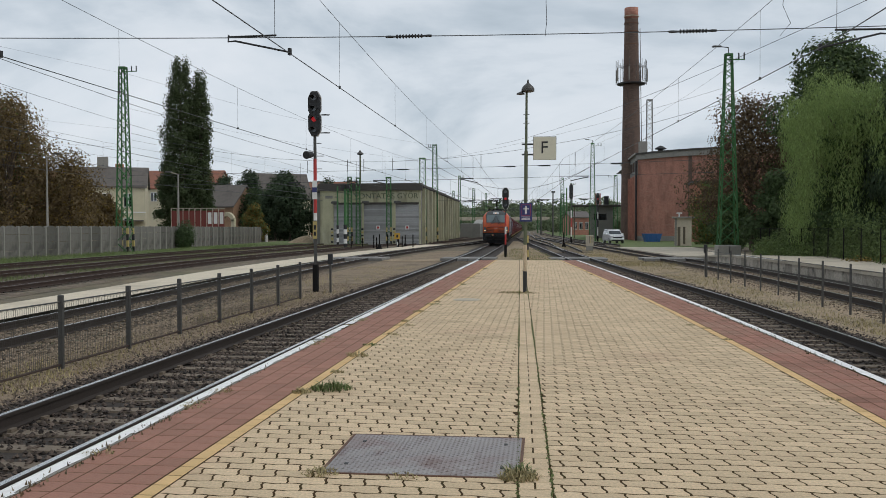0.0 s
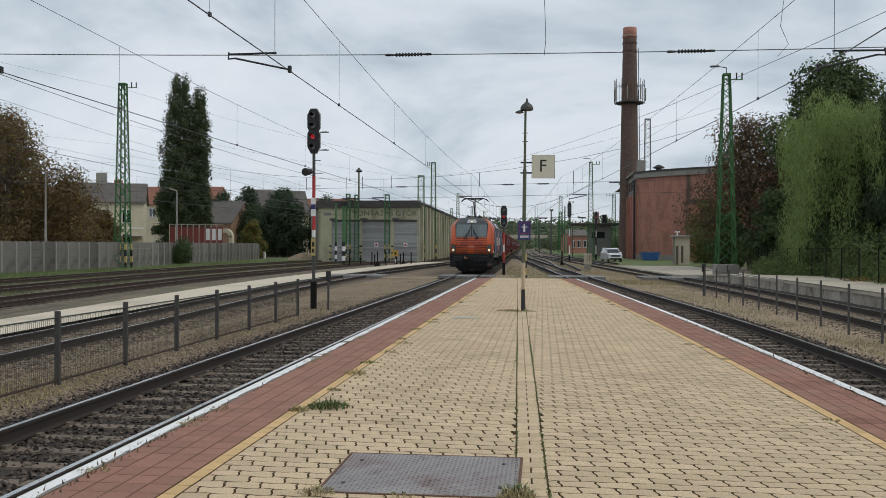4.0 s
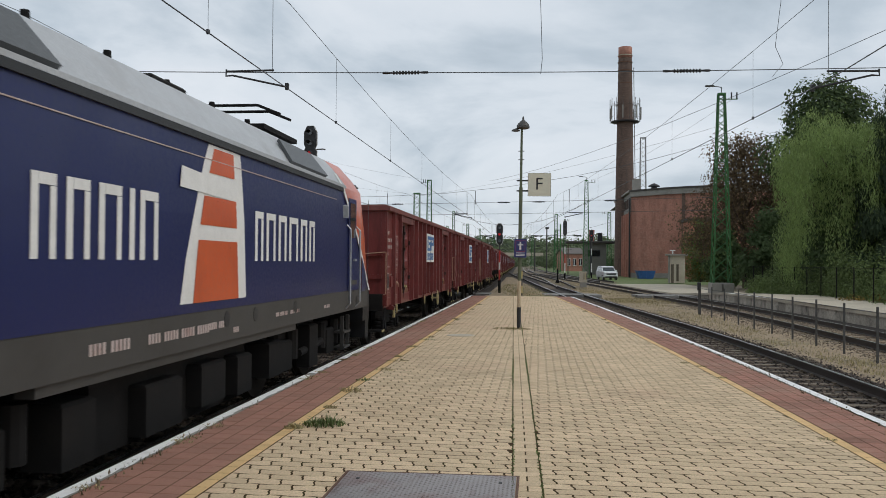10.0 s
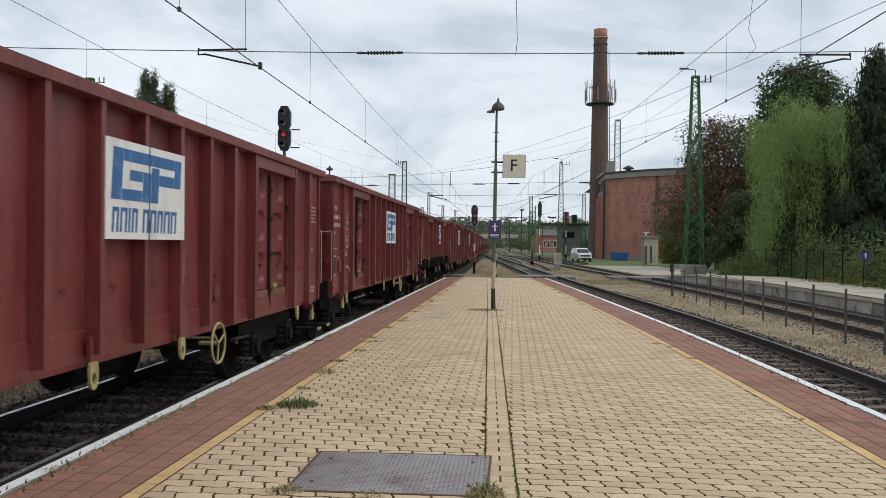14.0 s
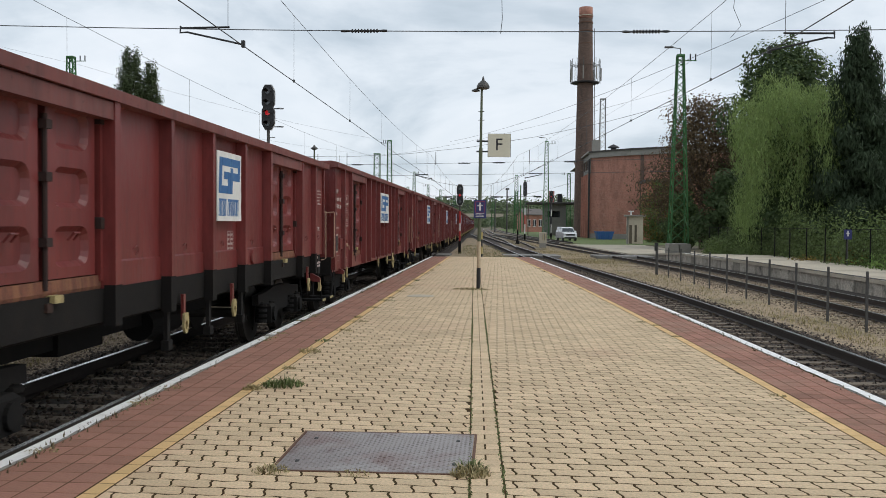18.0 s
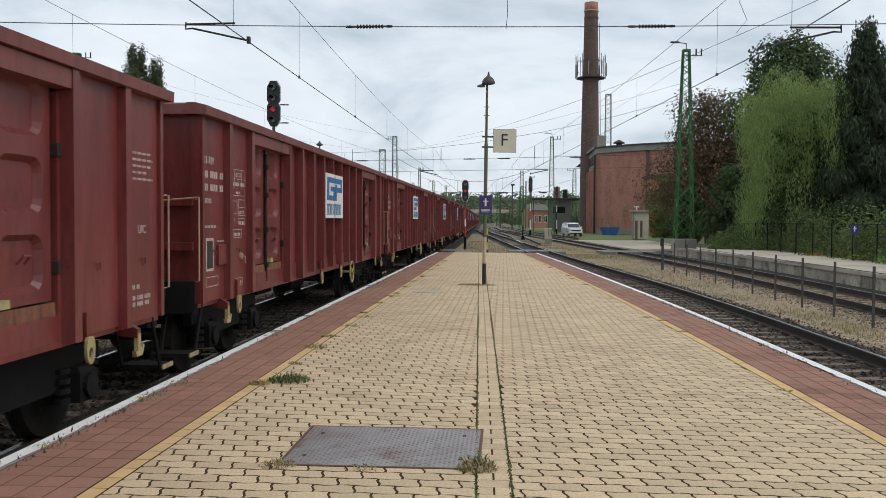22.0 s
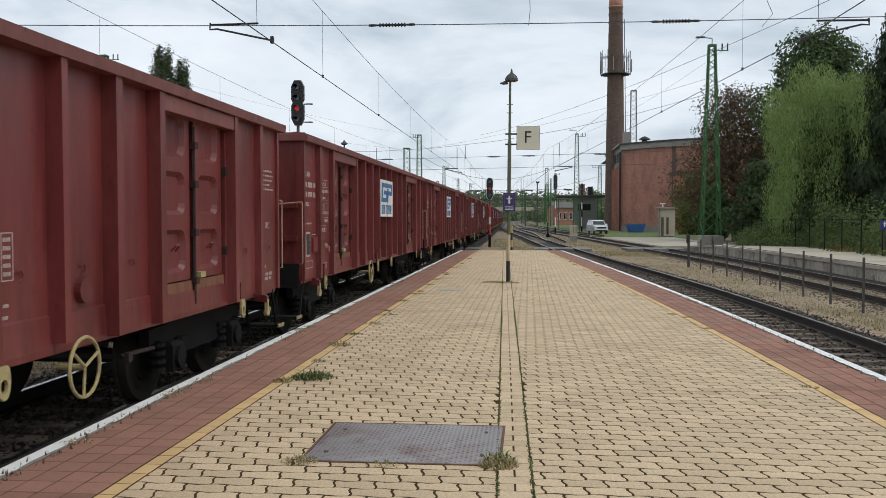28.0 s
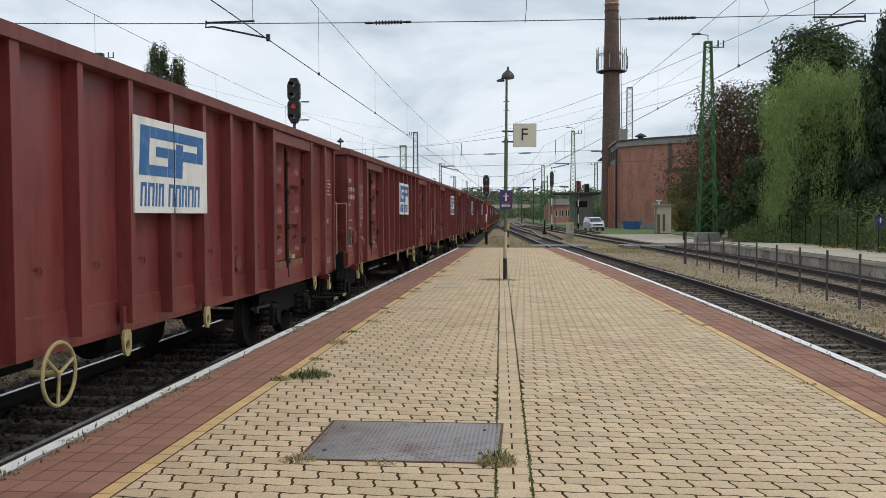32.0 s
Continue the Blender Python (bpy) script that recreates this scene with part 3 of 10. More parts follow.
for side, edge, s in (("left", edge_l, 1), ("right", edge_r, -1)):
    y = -12.0
    while y < PLAT_END:
        y1 = min(y + KERB, PLAT_END)
        e0, e1 = edge(y), edge(y1)
        a, b = sorted((0, 0.115 * s))
        g = Geo()
        j = random.uniform(-0.004, 0.004)
        g.hexa([(e0 + a, y + 0.004, GROUND), (e0 + b, y + 0.004, GROUND), (e1 + b, y1 - 0.004, GROUND), (e1 + a, y1 - 0.004, GROUND)],
               [(e0 + a, y + 0.004, 0.0 + j), (e0 + b, y + 0.004, 0.0 + j), (e1 + b, y1 - 0.004, 0.0 + j), (e1 + a, y1 - 0.004, 0.0 + j)])
        part("kerb_stone", g, concrete, platform)
        y = y1
# worn white edge line, one stretch of paint after another with ragged inner edge
rng_p = random.Random(5)
for edge, s in ((edge_l, 1), (edge_r, -1)):
    g = Geo()
    yy = -6.0
    while yy < PLAT_END - 0.2:
        step = rng_p.uniform(0.10, 0.22)
        w0, w1 = rng_p.uniform(0.085, 0.122), rng_p.uniform(0.085, 0.122)
        if rng_p.random() > 0.015:
            o0, o1 = edge(yy), edge(yy + step)
            q = [(o0 + 0.004 * s, yy, 0.0075), (o0 + w0 * s, yy, 0.0075), (o1 + w1 * s, yy + step, 0.0075), (o1 + 0.004 * s, yy + step, 0.0075)]
            g.poly(q if s > 0 else q[::-1])
            q = [(o0 - 0.003 * s, yy, -0.02), (o0 - 0.003 * s, yy, 0.0075), (o1 - 0.003 * s, yy + step, 0.0075), (o1 - 0.003 * s, yy + step, -0.02)]
            g.poly(q)
        yy += step
    part("edge_line", g, white_line, platform, "worn white safety line")


def rail_profile(x):
    return [(x - 0.07, -0.17), (x + 0.07, -0.17), (x + 0.07, -0.155), (x + 0.012, -0.135), (x + 0.012, -0.045), (x + 0.036, -0.035), (x + 0.036, -0.006), (x + 0.026, 0.0),
            (x - 0.026, 0.0), (x - 0.036, -0.006), (x - 0.036, -0.035), (x - 0.012, -0.045), (x - 0.012, -0.135), (x - 0.07, -0.155)]


def sweep(profile_at, ys, z):
    g = Geo()
    n = len(profile_at(ys[0]))
    for y in ys:
        for px, pz in profile_at(y):
            g.v.append((px, y, z + pz))
    for i in range(len(ys) - 1):
        for j in range(n):
            a, b = i * n + j, i * n + (j + 1) % n
            g.f.append((a, b, b + n, a + n))
    g.f += [tuple(range(n)), tuple(range((len(ys) - 1) * n + n - 1, (len(ys) - 1) * n - 1, -1))]
    return g


sl = Geo()
sl.hexa([(-1.25, -0.13, -0.20), (1.25, -0.13, -0.20), (1.25, 0.13, -0.20), (-1.25, 0.13, -0.20)],
        [(-1.22, -0.10, 0.0), (1.22, -0.10, 0.0), (1.22, 0.10, 0.0), (-1.22, 0.10, 0.0)])
for s in (-0.7475, 0.7475):
    for o in (-0.10, 0.10):
        sl.box(s + o - 0.025, s + o + 0.025, -0.05, 0.05, 0.0, 0.035)
sleeper_mesh = sl.mesh("sleeper", sleeper_m)


wood_mesh = sl.mesh("sleeper", mat("old_timber_sleeper", (0.060, 0.048, 0.038), 0.9, var=0.3, scale=8, bump=0.3, rand=0.35))
dull_head = mat("dull_rail_head", (0.28, 0.24, 0.21), 0.45, 0.8, var=0.2, scale=12, bump=0)


def track(name, line, y0, y1, bed, label, sleep_to, shiny=True, sleepers=True, rail_mat=None):
    tr = thing(name, label, "railway track", kind="structure")
    ys = [y0]
    while ys[-1] < y1:
        ys.append(min(y1, ys[-1] + (2.0 if ys[-1] < 120 else 8.0)))
    for s in (-0.7535, 0.7535):
        part("rail", sweep(lambda y: rail_profile(line(y) + s), ys, RAIL), rail_mat or rail_rust, tr, "rusty brown steel rail")
        if shiny:
            g = Geo()
            strip(g, ys, lambda y: line(y) + s - 0.030, lambda y: line(y) + s + 0.030, RAIL + 0.004)
            part("railhead", g, dull_head if rail_mat else rail_top, tr, "worn running surface")
    g = Geo()
    dz = 0.004 * int(name.split("_")[1])
    prof = [(-1.9, GROUND + 0.01), (-1.45, RAIL - 0.205 + dz), (1.45, RAIL - 0.205 + dz), (1.9, GROUND + 0.01)]
    g = sweep(lambda y: [(line(y) + p, q - RAIL) for p, q in prof], ys, RAIL)
    part("ballast", g, bed, tr, "stone ballast bed")
    if sleepers:
        y = y0 + 0.3
        while y < sleep_to:
            k = (line(y + 0.5) - line(y - 0.5))
            part("sleeper", wood_mesh if rail_mat else sleeper_mesh, None, tr, at=pose(line(y), y, RAIL - 0.17 - 0.005, rz=-math.degrees(math.atan(k))))
            y += 0.6
    return tr


track("track_1", line_a, -14, 500, gravel, "straight main track with concrete sleepers and worn rails", 62)
track("track_2", line_r, -14, 182, gravel, "curving platform track with concrete sleepers", 62)
track("track_3", line_b, -10, 138, gravel_yard, "siding track behind the wire fence", 56)
track("track_4", line_f, -6, 246, gravel_pale, "track beside the opposite platform", 60)
track("track_5", line_c, 22, 300, gravel_yard, "rusty yard track", 68, rail_mat=rail_brown)
track("track_6", line_d, 22, 240, gravel_yard, "rusty yard track", 68, rail_mat=rail_brown)
track("track_7", line_e, 22, 300, gravel_yard, "rusty yard track beside the grass", 68, rail_mat=rail_brown)
track("track_8", smooth_line([(70, 2.4), (110, 1.5), (150, -0.6), (250, -3.2), (600, -10)]), 74, 420, gravel_yard, "distant yard track", 0, sleepers=False)
track("track_9", smooth_line([(60, 12.0), (100, 7.5), (140, 4.6), (250, 0.5), (600, -6)]), 100, 420, gravel_yard, "distant yard track", 0, sleepers=False)
track("track_10", smooth_line([(60, -16), (110, -15.0), (140, -13.0), (200, -11.6), (600, -20)]), 100, 420, gravel_yard, "yard track towards the shed", 0, shiny=False, sleepers=False, rail_mat=rail_brown)


# loose stones, as many as the eye can tell apart near the camera
def stones(name, label, n, zone, material, seed, size=(0.018, 0.042)):
    r = np.random.RandomState(seed)
    base = np.array([(1, 0, 0.1), (0.2, 0.9, -0.1), (-0.9, 0.35, 0.05), (-0.4, -0.9, 0.0), (0.5, -0.6, 0.3), (0.1, 0.2, 0.8), (0, 0, -0.7)])
    tri = np.array([(0, 1, 5), (1, 2, 5), (2, 3, 5), (3, 4, 5), (4, 0, 5), (1, 0, 6), (2, 1, 6), (3, 2, 6), (4, 3, 6), (0, 4, 6)])
    P = zone(r, n)
    s = r.uniform(size[0], size[1], (n, 1, 3))
    a = r.uniform(0, 6.28, n)
    V = base[None] * s * r.uniform(0.75, 1.25, (n, 7, 3))
    c, d = np.cos(a)[:, None], np.sin(a)[:, None]
    X = V[:, :, 0] * c - V[:, :, 1] * d
    Y = V[:, :, 0] * d + V[:, :, 1] * c
    V = np.stack([X, Y, V[:, :, 2]], 2) + P[:, None, :]
    F = (tri[None] + 7 * np.arange(n)[:, None, None]).reshape(-1, 3)
    me = bpy.data.meshes.new(name)
    me.from_pydata(V.reshape(-1, 3).tolist(), [], F.tolist())
    me.materials.append(material)
    return tagged(new(name, me), label, "gravel", kind="stuff")


def along(line, lo, hi, y0, y1, z, power=1.6):
    def zone(r, n):
        y = y0 + (y1 - y0) * r.uniform(0, 1, n) ** power
        off = r.uniform(lo, hi, n)
        x = np.array([line(v) for v in y]) + off
        zz = np.where(np.abs(off) > 1.45, z - (np.abs(off) - 1.45) * 0.09, z) + r.uniform(-0.012, 0.018, n)
        return np.stack([x, y, np.maximum(zz, GROUND + 0.01)], 1)
    return zone


stones("ballast_stones", "loose brown-grey ballast stones between and beside the rails", 38000, along(line_a, -2.3, 1.55, -6, 40, RAIL - 0.185), stone, 1)
stones("ballast_stones", "loose brown-grey ballast stones beside the curving track", 21000, along(line_r, -1.3, 2.2, -6, 42, RAIL - 0.185), stone, 2)
stones("ballast_stones", "loose pale ballast stones round the siding", 16000, along(line_b, -1.4, 2.6, 10, 40, RAIL - 0.185), stone_pale, 3, (0.02, 0.042))
stones("ballast_stones", "loose sandy stones under the wire fence", 9000, lambda r, n: np.stack([-8.2 + 1.9 * r.uniform(0, 1, n), 7 + 26 * r.uniform(0, 1, n) ** 1.5, np.full(n, GROUND + 0.035)], 1), stone_pale, 7, (0.01, 0.03))
stones("ballast_stones", "loose pale gravel between the fence and the track", 10000, along(line_f, -3.2, 1.3, 15, 46, RAIL - 0.185), stone_pale, 4, (0.02, 0.042))

# low paved strip between the yard tracks
g = Geo()
ys = [-6 + 4 * i for i in range(28)]
strip(g, ys, lambda y: min(line_b(y) - 1.5, 0.45 * (line_c(y) + 1.45) + 0.55 * (line_b(y) - 1.35)), lambda y: line_b(y) - 1.35, RAIL - 0.03)
thing("service_platform", "low pale concrete strip between the yard tracks", "platform", geo=g, material=service_top, kind="structure")

# gravel strips beside the tracks
g = Geo()
strip(g, [-6, 10, 20, 30, 40, 60, 80], lambda y: line_b(y) + 1.6, lambda y: line_a(y) - 1.6, GROUND + 0.03)
thing("gravel_strip", "sandy gravel strip under the wire fence", "gravel", geo=g, material=gravel_sand, kind="structure")
g = Geo()
strip(g, [-6, 10, 20, 30, 40, 60, 80, 110], lambda y: line_r(y) + 1.6, lambda y: line_f(y) - 1.4, GROUND + 0.03)
thing("gravel_strip", "dry sandy strip between the tracks", "gravel", geo=g, material=gravel_pale, kind="structure")
g = Geo()
strip(g, [PLAT_END, 50, 60, 75, 100, 130], lambda y: line_a(y) + 1.5, lambda y: max(line_a(y) + 1.6, line_r(y) - 1.5), GROUND + 0.14)
thing("gravel_strip", "dry earth beyond the platform end", "gravel", geo=g, material=gravel_pale, kind="structure")

g = Geo()
strip(g, [8, 14, 20, 30, 40, 48, 56], lambda y: line_f(y) + 1.2, lambda y: line_f(y) + 2.1, RAIL - 0.10)
thing("gravel_strip", "dirty gravel heaped against the side platform", "gravel", geo=g, material=gravel, kind="structure")

# boarded crossing at the platform's end
crossing = thing("track_crossing", "level crossing of grey slabs over the tracks", "crossing", kind="structure")
for line in (line_b, line_a, line_r, line_f):
    for lo, hi in ((-1.75, -0.84), (-0.66, -0.02), (0.02, 0.66), (0.84, 1.75)):
        for k in range(3):
            y0 = 55.2 + k * 1.0
            c0 = line(y0 + 0.5)
            part("panel", Geo().box(c0 + lo, c0 + hi, y0, y0 + 0.97, RAIL - 0.16, RAIL - 0.005, 0.01), crossing_slab, crossing)
for x0, x1 in ((-10.3, -6.5), (-3.0, 0.4), (3.9, 6.1)):
    part("path", Geo().box(x0, x1, 55.3, 58.1, GROUND, RAIL - 0.17, 0.01), gravel_pale, crossing, "pale trodden path")
# ramp from the platform down to the crossing
g = Geo().hexa([(-3.0, PLAT_END, GROUND), (1.5, PLAT_END, GROUND), (1.2, 45.25, GROUND), (-3.0, 45.25, GROUND)],
               [(-3.0, PLAT_END, -0.01), (1.5, PLAT_END, -0.01), (1.2, 45.25, RAIL - 0.03), (-3.0, 45.25, RAIL - 0.03)])
thing("platform_ramp", "earth-covered ramp at the platform's end", "ramp", geo=g, material=gravel_pale, kind="structure")

# opposite platform
op = thing("side_platform", "pale concrete side platform with slab edge", "platform", kind="structure")
opx = smooth_line([(-20, 11.05), (36, 10.92), (44, 10.6), (52, 10.0), (60, 9.3), (80, 8.0), (100, 6.6)])


def op_top(y):
    return 0.0 if y < 50 else max(GROUND + 0.14, -(y - 50) / 12 * 0.48)


g = Geo()
ys = [4 + 4 * i for i in range(23)]
for y0, y1 in zip(ys, ys[1:]):
    g.hexa([(opx(y0) + 0.2, y0, GROUND), (14.8, y0, GROUND), (14.8, y1, GROUND), (opx(y1) + 0.2, y1, GROUND)],
           [(opx(y0) + 0.2, y0, op_top(y0) - 0.012), (14.8, y0, op_top(y0) - 0.012), (14.8, y1, op_top(y1) - 0.012), (opx(y1) + 0.2, y1, op_top(y1) - 0.012)])
part("surface", g, concrete_light, op, "pale sandy surface")
for i in range(54):
    y0 = 8 + i
    e0, e1 = opx(y0), opx(y0 + 1)
    part("coping", Geo().hexa([(e0 - 0.06, y0 + 0.006, op_top(y0) - 0.11), (e0 + 0.24, y0 + 0.006, op_top(y0) - 0.11), (e1 + 0.24, y0 + 0.994, op_top(y0 + 1) - 0.11), (e1 - 0.06, y0 + 0.994, op_top(y0 + 1) - 0.11)],
                              [(e0 - 0.06, y0 + 0.006, op_top(y0) + 0.004), (e0 + 0.24, y0 + 0.006, op_top(y0) + 0.004), (e1 + 0.24, y0 + 0.994, op_top(y0 + 1) + 0.004), (e1 - 0.06, y0 + 0.994, op_top(y0 + 1) + 0.004)]), concrete_light, op)
    part("edge_slab", Geo().hexa([(e0, y0 + 0.008, GROUND), (e0 + 0.22, y0 + 0.008, GROUND), (e1 + 0.22, y0 + 0.992, GROUND), (e1, y0 + 0.992, GROUND)],
                                 [(e0, y0 + 0.008, op_top(y0) - 0.112), (e0 + 0.22, y0 + 0.008, op_top(y0) - 0.112), (e1 + 0.22, y0 + 0.992, op_top(y0 + 1) - 0.112), (e1, y0 + 0.992, op_top(y0 + 1) - 0.112)]), slab_stained, op)
g = Geo()
strip(g, [8, 20, 30, 40, 49.5], lambda y: opx(y) - 0.055, lambda y: opx(y) + 0.06, 0.009)
part("edge_line", g, white_line, op, "worn white edge line")


# ---- the steel cover in the platform ----
cover = thing("access_cover", "worn grey checker-plate steel cover in a rusty frame", "manhole cover", pose(-0.76, 5.855, 0))
part("frame", Geo().box(-0.628, 0.628, -0.522, -0.505, -0.02, 0.006).box(-0.628, 0.628, 0.505, 0.522, -0.02, 0.006).box(-0.628, -0.61, -0.505, 0.505, -0.02, 0.006).box(0.61, 0.628, -0.505, 0.505, -0.02, 0.006), steel_rust, cover, "rusty angle frame")
part("plate", Geo().box(-0.606, 0.606, -0.50, 0.50, -0.012, 0.006), steel_plate, cover, "worn steel plate")
g = Geo()
for i in range(40):
    for j in range(33):
        x, y = -0.585 + i * 0.03, -0.48 + j * 0.03
        a, b = (0.011, 0.003) if (i + j) % 2 else (0.003, 0.011)
        g.hexa([(x - a, y - b, 0.006), (x + a, y - b, 0.006), (x + a, y + b, 0.006), (x - a, y + b, 0.006)], [(x - a * 0.6, y - b * 0.6, 0.0085), (x + a * 0.6, y - b * 0.6, 0.0085), (x + a * 0.6, y + b * 0.6, 0.0085), (x - a * 0.6, y + b * 0.6, 0.0085)])
part("tread", g, steel_plate, cover, "raised checker pattern")
for x, y in ((-0.5, 0.3), (-0.5, -0.3), (0.5, 0.3), (0.5, -0.3)):
    part("lifting_hole", Geo().box(x - 0.012, x + 0.012, y - 0.02, y + 0.02, 0.0, 0.0095), black, cover)
thing("cover_lid", "small round pale concrete lid in the paving", "manhole cover", pose(-1.62, 18.6, 0), geo=Geo().lathe((0, 0, 0), [(0, 0.012), (0.27, 0.012), (0.30, 0.004), (0.30, -0.02)], 20), material=concrete_light)


# ---- grass tufts ----
def tuft(x, y, r, n, h, material, label, seed, z=0.0):
    q = random.Random(seed)
    g = Geo()
    for _ in range(n):
        a, d = q.uniform(0, 6.28), r * math.sqrt(q.random())
        px, py = d * math.cos(a), d * math.sin(a) * 0.8
        hh = h * q.uniform(0.25, 1.0) * (1.15 - 0.75 * (d / r) ** 2)
        b = q.uniform(0, 6.28)
        w = 0.004
        le = q.uniform(0.3, 1.6)
        lx, ly = math.cos(b) * hh * le, math.sin(b) * hh * le
        sx, sy = -math.sin(b) * w, math.cos(b) * w
        g.poly([(px - sx, py - sy, 0), (px + sx, py + sy, 0), (px + lx * 0.4 + sx, py + ly * 0.4 + sy, hh * 0.7), (px + lx * 0.4 - sx, py + ly * 0.4 - sy, hh * 0.7)])
        g.poly([(px + lx * 0.4 - sx, py + ly * 0.4 - sy, hh * 0.7), (px + lx * 0.4 + sx, py + ly * 0.4 + sy, hh * 0.7), (px + lx, py + ly, hh * 0.9)])
    return thing("grass_tuft", label, "weed", pose(x, y, z), geo=g, material=material, kind="stuff")


tuft(-1.99, 8.15, 0.20, 330, 0.10, blade, "green grass tuft in the paving joints", 1)
tuft(-2.22, 7.95, 0.10, 120, 0.07, blade_dry, "dry grass in the border joint", 2)
tuft(-2.20, 10.3, 0.14, 80, 0.09, blade_dry, "dry brown weed at the border", 3)
tuft(-2.16, 12.4, 0.14, 60, 0.05, blade_dry, "dry weed at the border", 4)
for i, y in enumerate((9.1, 11.3, 13.6, 14.2, 15.9, 17.4, 18.0, 19.8, 21.6, 23.5, 24.1, 26.8, 29.0, 32.5)):
    tuft(border_l(y) + 0.05 * math.sin(7 * y), y, 0.08 + 0.05 * (i % 3), 70, 0.045, blade if i % 4 == 1 else blade_dry, "small weed in the border joint", 130 + i)
tuft(-1.37, 5.33, 0.12, 120, 0.05, blade_dry, "dry grass beside the steel cover", 5)
tuft(-0.15, 5.36, 0.13, 260, 0.07, blade_dry, "dry grass tuft at the cover's corner", 6)
tuft(-0.15, 5.45, 0.10, 120, 0.08, blade, "green grass at the cover's corner", 7)
tuft(-0.85, 5.31, 0.12, 70, 0.03, blade_dry, "dry grass at the cover's edge", 12)
tuft(-0.75, 20.7, 0.32, 260, 0.06, blade_dry, "dry weeds round the post's foot", 8)
tuft(-0.45, 20.6, 0.30, 200, 0.05, blade_dry, "dry weeds round the post's foot", 9)
q = random.Random(21)
for i in range(11):
    y = q.uniform(8, 34)
    tuft(border_r(y) + q.uniform(-0.1, 0.1), y, 0.09, 50, 0.03, blade_dry, "dry weed in the border joint", 30 + i)
for i in range(14):
    y = q.uniform(5, 24)
    tuft(edge_l(y) + 0.13, y, 0.12, 60, 0.03, blade_dry, "dry weed along the white line", 60 + i)
for i in range(26):
    y = q.uniform(11, 40)
    tuft(line_r(y) + q.uniform(-1.2, -0.2), y, 0.25, 60, 0.13, blade_dry, "dry grass between the sleepers", 90 + i, RAIL - 0.19)


def grass_zone(name, label, n, zone, h, material, seed):
    r = np.random.RandomState(seed)
    P = zone(r, n)
    a = r.uniform(0, 6.28, n)
    hh = h * r.uniform(0.35, 1.0, n)
    w = 0.006 + 0.004 * r.uniform(0, 1, n)
    dx, dy = np.cos(a), np.sin(a)
    lean = r.uniform(0.1, 0.8, n) * hh
    V = np.stack([np.stack([P[:, 0] - dy * w, P[:, 1] + dx * w, P[:, 2]], 1), np.stack([P[:, 0] + dy * w, P[:, 1] - dx * w, P[:, 2]], 1), np.stack([P[:, 0] + dx * lean, P[:, 1] + dy * lean, P[:, 2] + hh], 1)], 1)
    me = bpy.data.meshes.new(name)
    me.from_pydata(V.reshape(-1, 3).tolist(), [], np.arange(3 * n).reshape(-1, 3).tolist())
    me.materials.append(material)
    return tagged(new(name, me), label, "grass", kind="stuff")


def between(lo, hi, y0, y1, z, power=1.5, patch=0.5):
    def zone(r, n):
        y = y0 + (y1 - y0) * r.uniform(0, 1, 3 * n) ** power
        f = r.uniform(0, 1, 3 * n)
        l, h = np.array([lo(v) for v in y]), np.array([hi(v) for v in y])
        x = l + (h - l) * f
        keep = np.array([noise.noise((a * 0.5, b * 0.3, 1.7)) for a, b in zip(x, y)]) > r.uniform(-0.5, patch, 3 * n)
        x, y = x[keep][:n], y[keep][:n]
        out = np.zeros((n, 3))
        out[:, 0], out[:, 1], out[:, 2] = -7.1, 30, GROUND - 0.3
        out[:len(x), 0], out[:len(x), 1], out[:len(x), 2] = x, y, z
        return out
    return zone


grass_zone("dry_grass", "sparse dry grass on the gravel strip", 4500, between(lambda y: line_b(y) + 1.9, lambda y: line_a(y) - 1.9, 9, 48, GROUND + 0.03), 0.09, blade_dry, 3)
grass_zone("dry_grass", "sparse dry grass between the tracks", 5200, between(lambda y: line_r(y) + 1.9, lambda y: line_f(y) - 1.9, 16, 70, GROUND + 0.03), 0.10, blade_dry, 4)
grass_zone("green_grass", "green weeds between the yard tracks", 7000, between(lambda y: line_d(y) + 1.2, lambda y: line_c(y) - 1.3, 26, 110, GROUND + 0.04), 0.22, blade, 6)
grass_zone("green_grass", "green weeds between the outer yard tracks", 7000, between(lambda y: line_e(y) + 1.2, lambda y: line_d(y) - 1.3, 30, 120, GROUND + 0.04), 0.24, blade, 7)
grass_zone("dry_grass", "dry weeds among the far tracks", 5000, between(lambda y: line_r(y) + 1.5, lambda y: line_f(y) - 1.0, 48, 120, GROUND + 0.04), 0.2, blade_dry, 8)
grass_zone("green_grass", "short green grass beside the concrete wall", 16000, between(lambda y: -37.5, lambda y: line_e(y) - 2.2, 40, 110, GROUND + 0.06), 0.30, blade, 5)

grass_zone("dry_grass", "dry tufts on the dirt beyond the platform's end", 3800, between(lambda y: -2.9, lambda y: line_r(y) - 1.4, 43.5, 80, RAIL - 0.03, patch=0.3), 0.16, blade_dry, 15)
grass_zone("green_grass", "green weeds on the dirt beyond the platform's end", 1400, between(lambda y: -2.9, lambda y: line_r(y) - 1.4, 44.5, 80, RAIL - 0.03, patch=0.2), 0.14, blade, 16)
grass_zone("edge_weeds", "low brown-green weeds rooted along the white line", 420, between(lambda y: edge_l(y) + 0.07, lambda y: edge_l(y) + 0.19, 4.5, 36, 0.0, patch=1.3), 0.045, blade_dull, 11)
grass_zone("edge_weeds", "low brown-green weeds along the curved edge", 450, between(lambda y: edge_r(y) - 0.19, lambda y: edge_r(y) - 0.07, 8, 40, 0.0, patch=1.3), 0.045, blade_dull, 12)
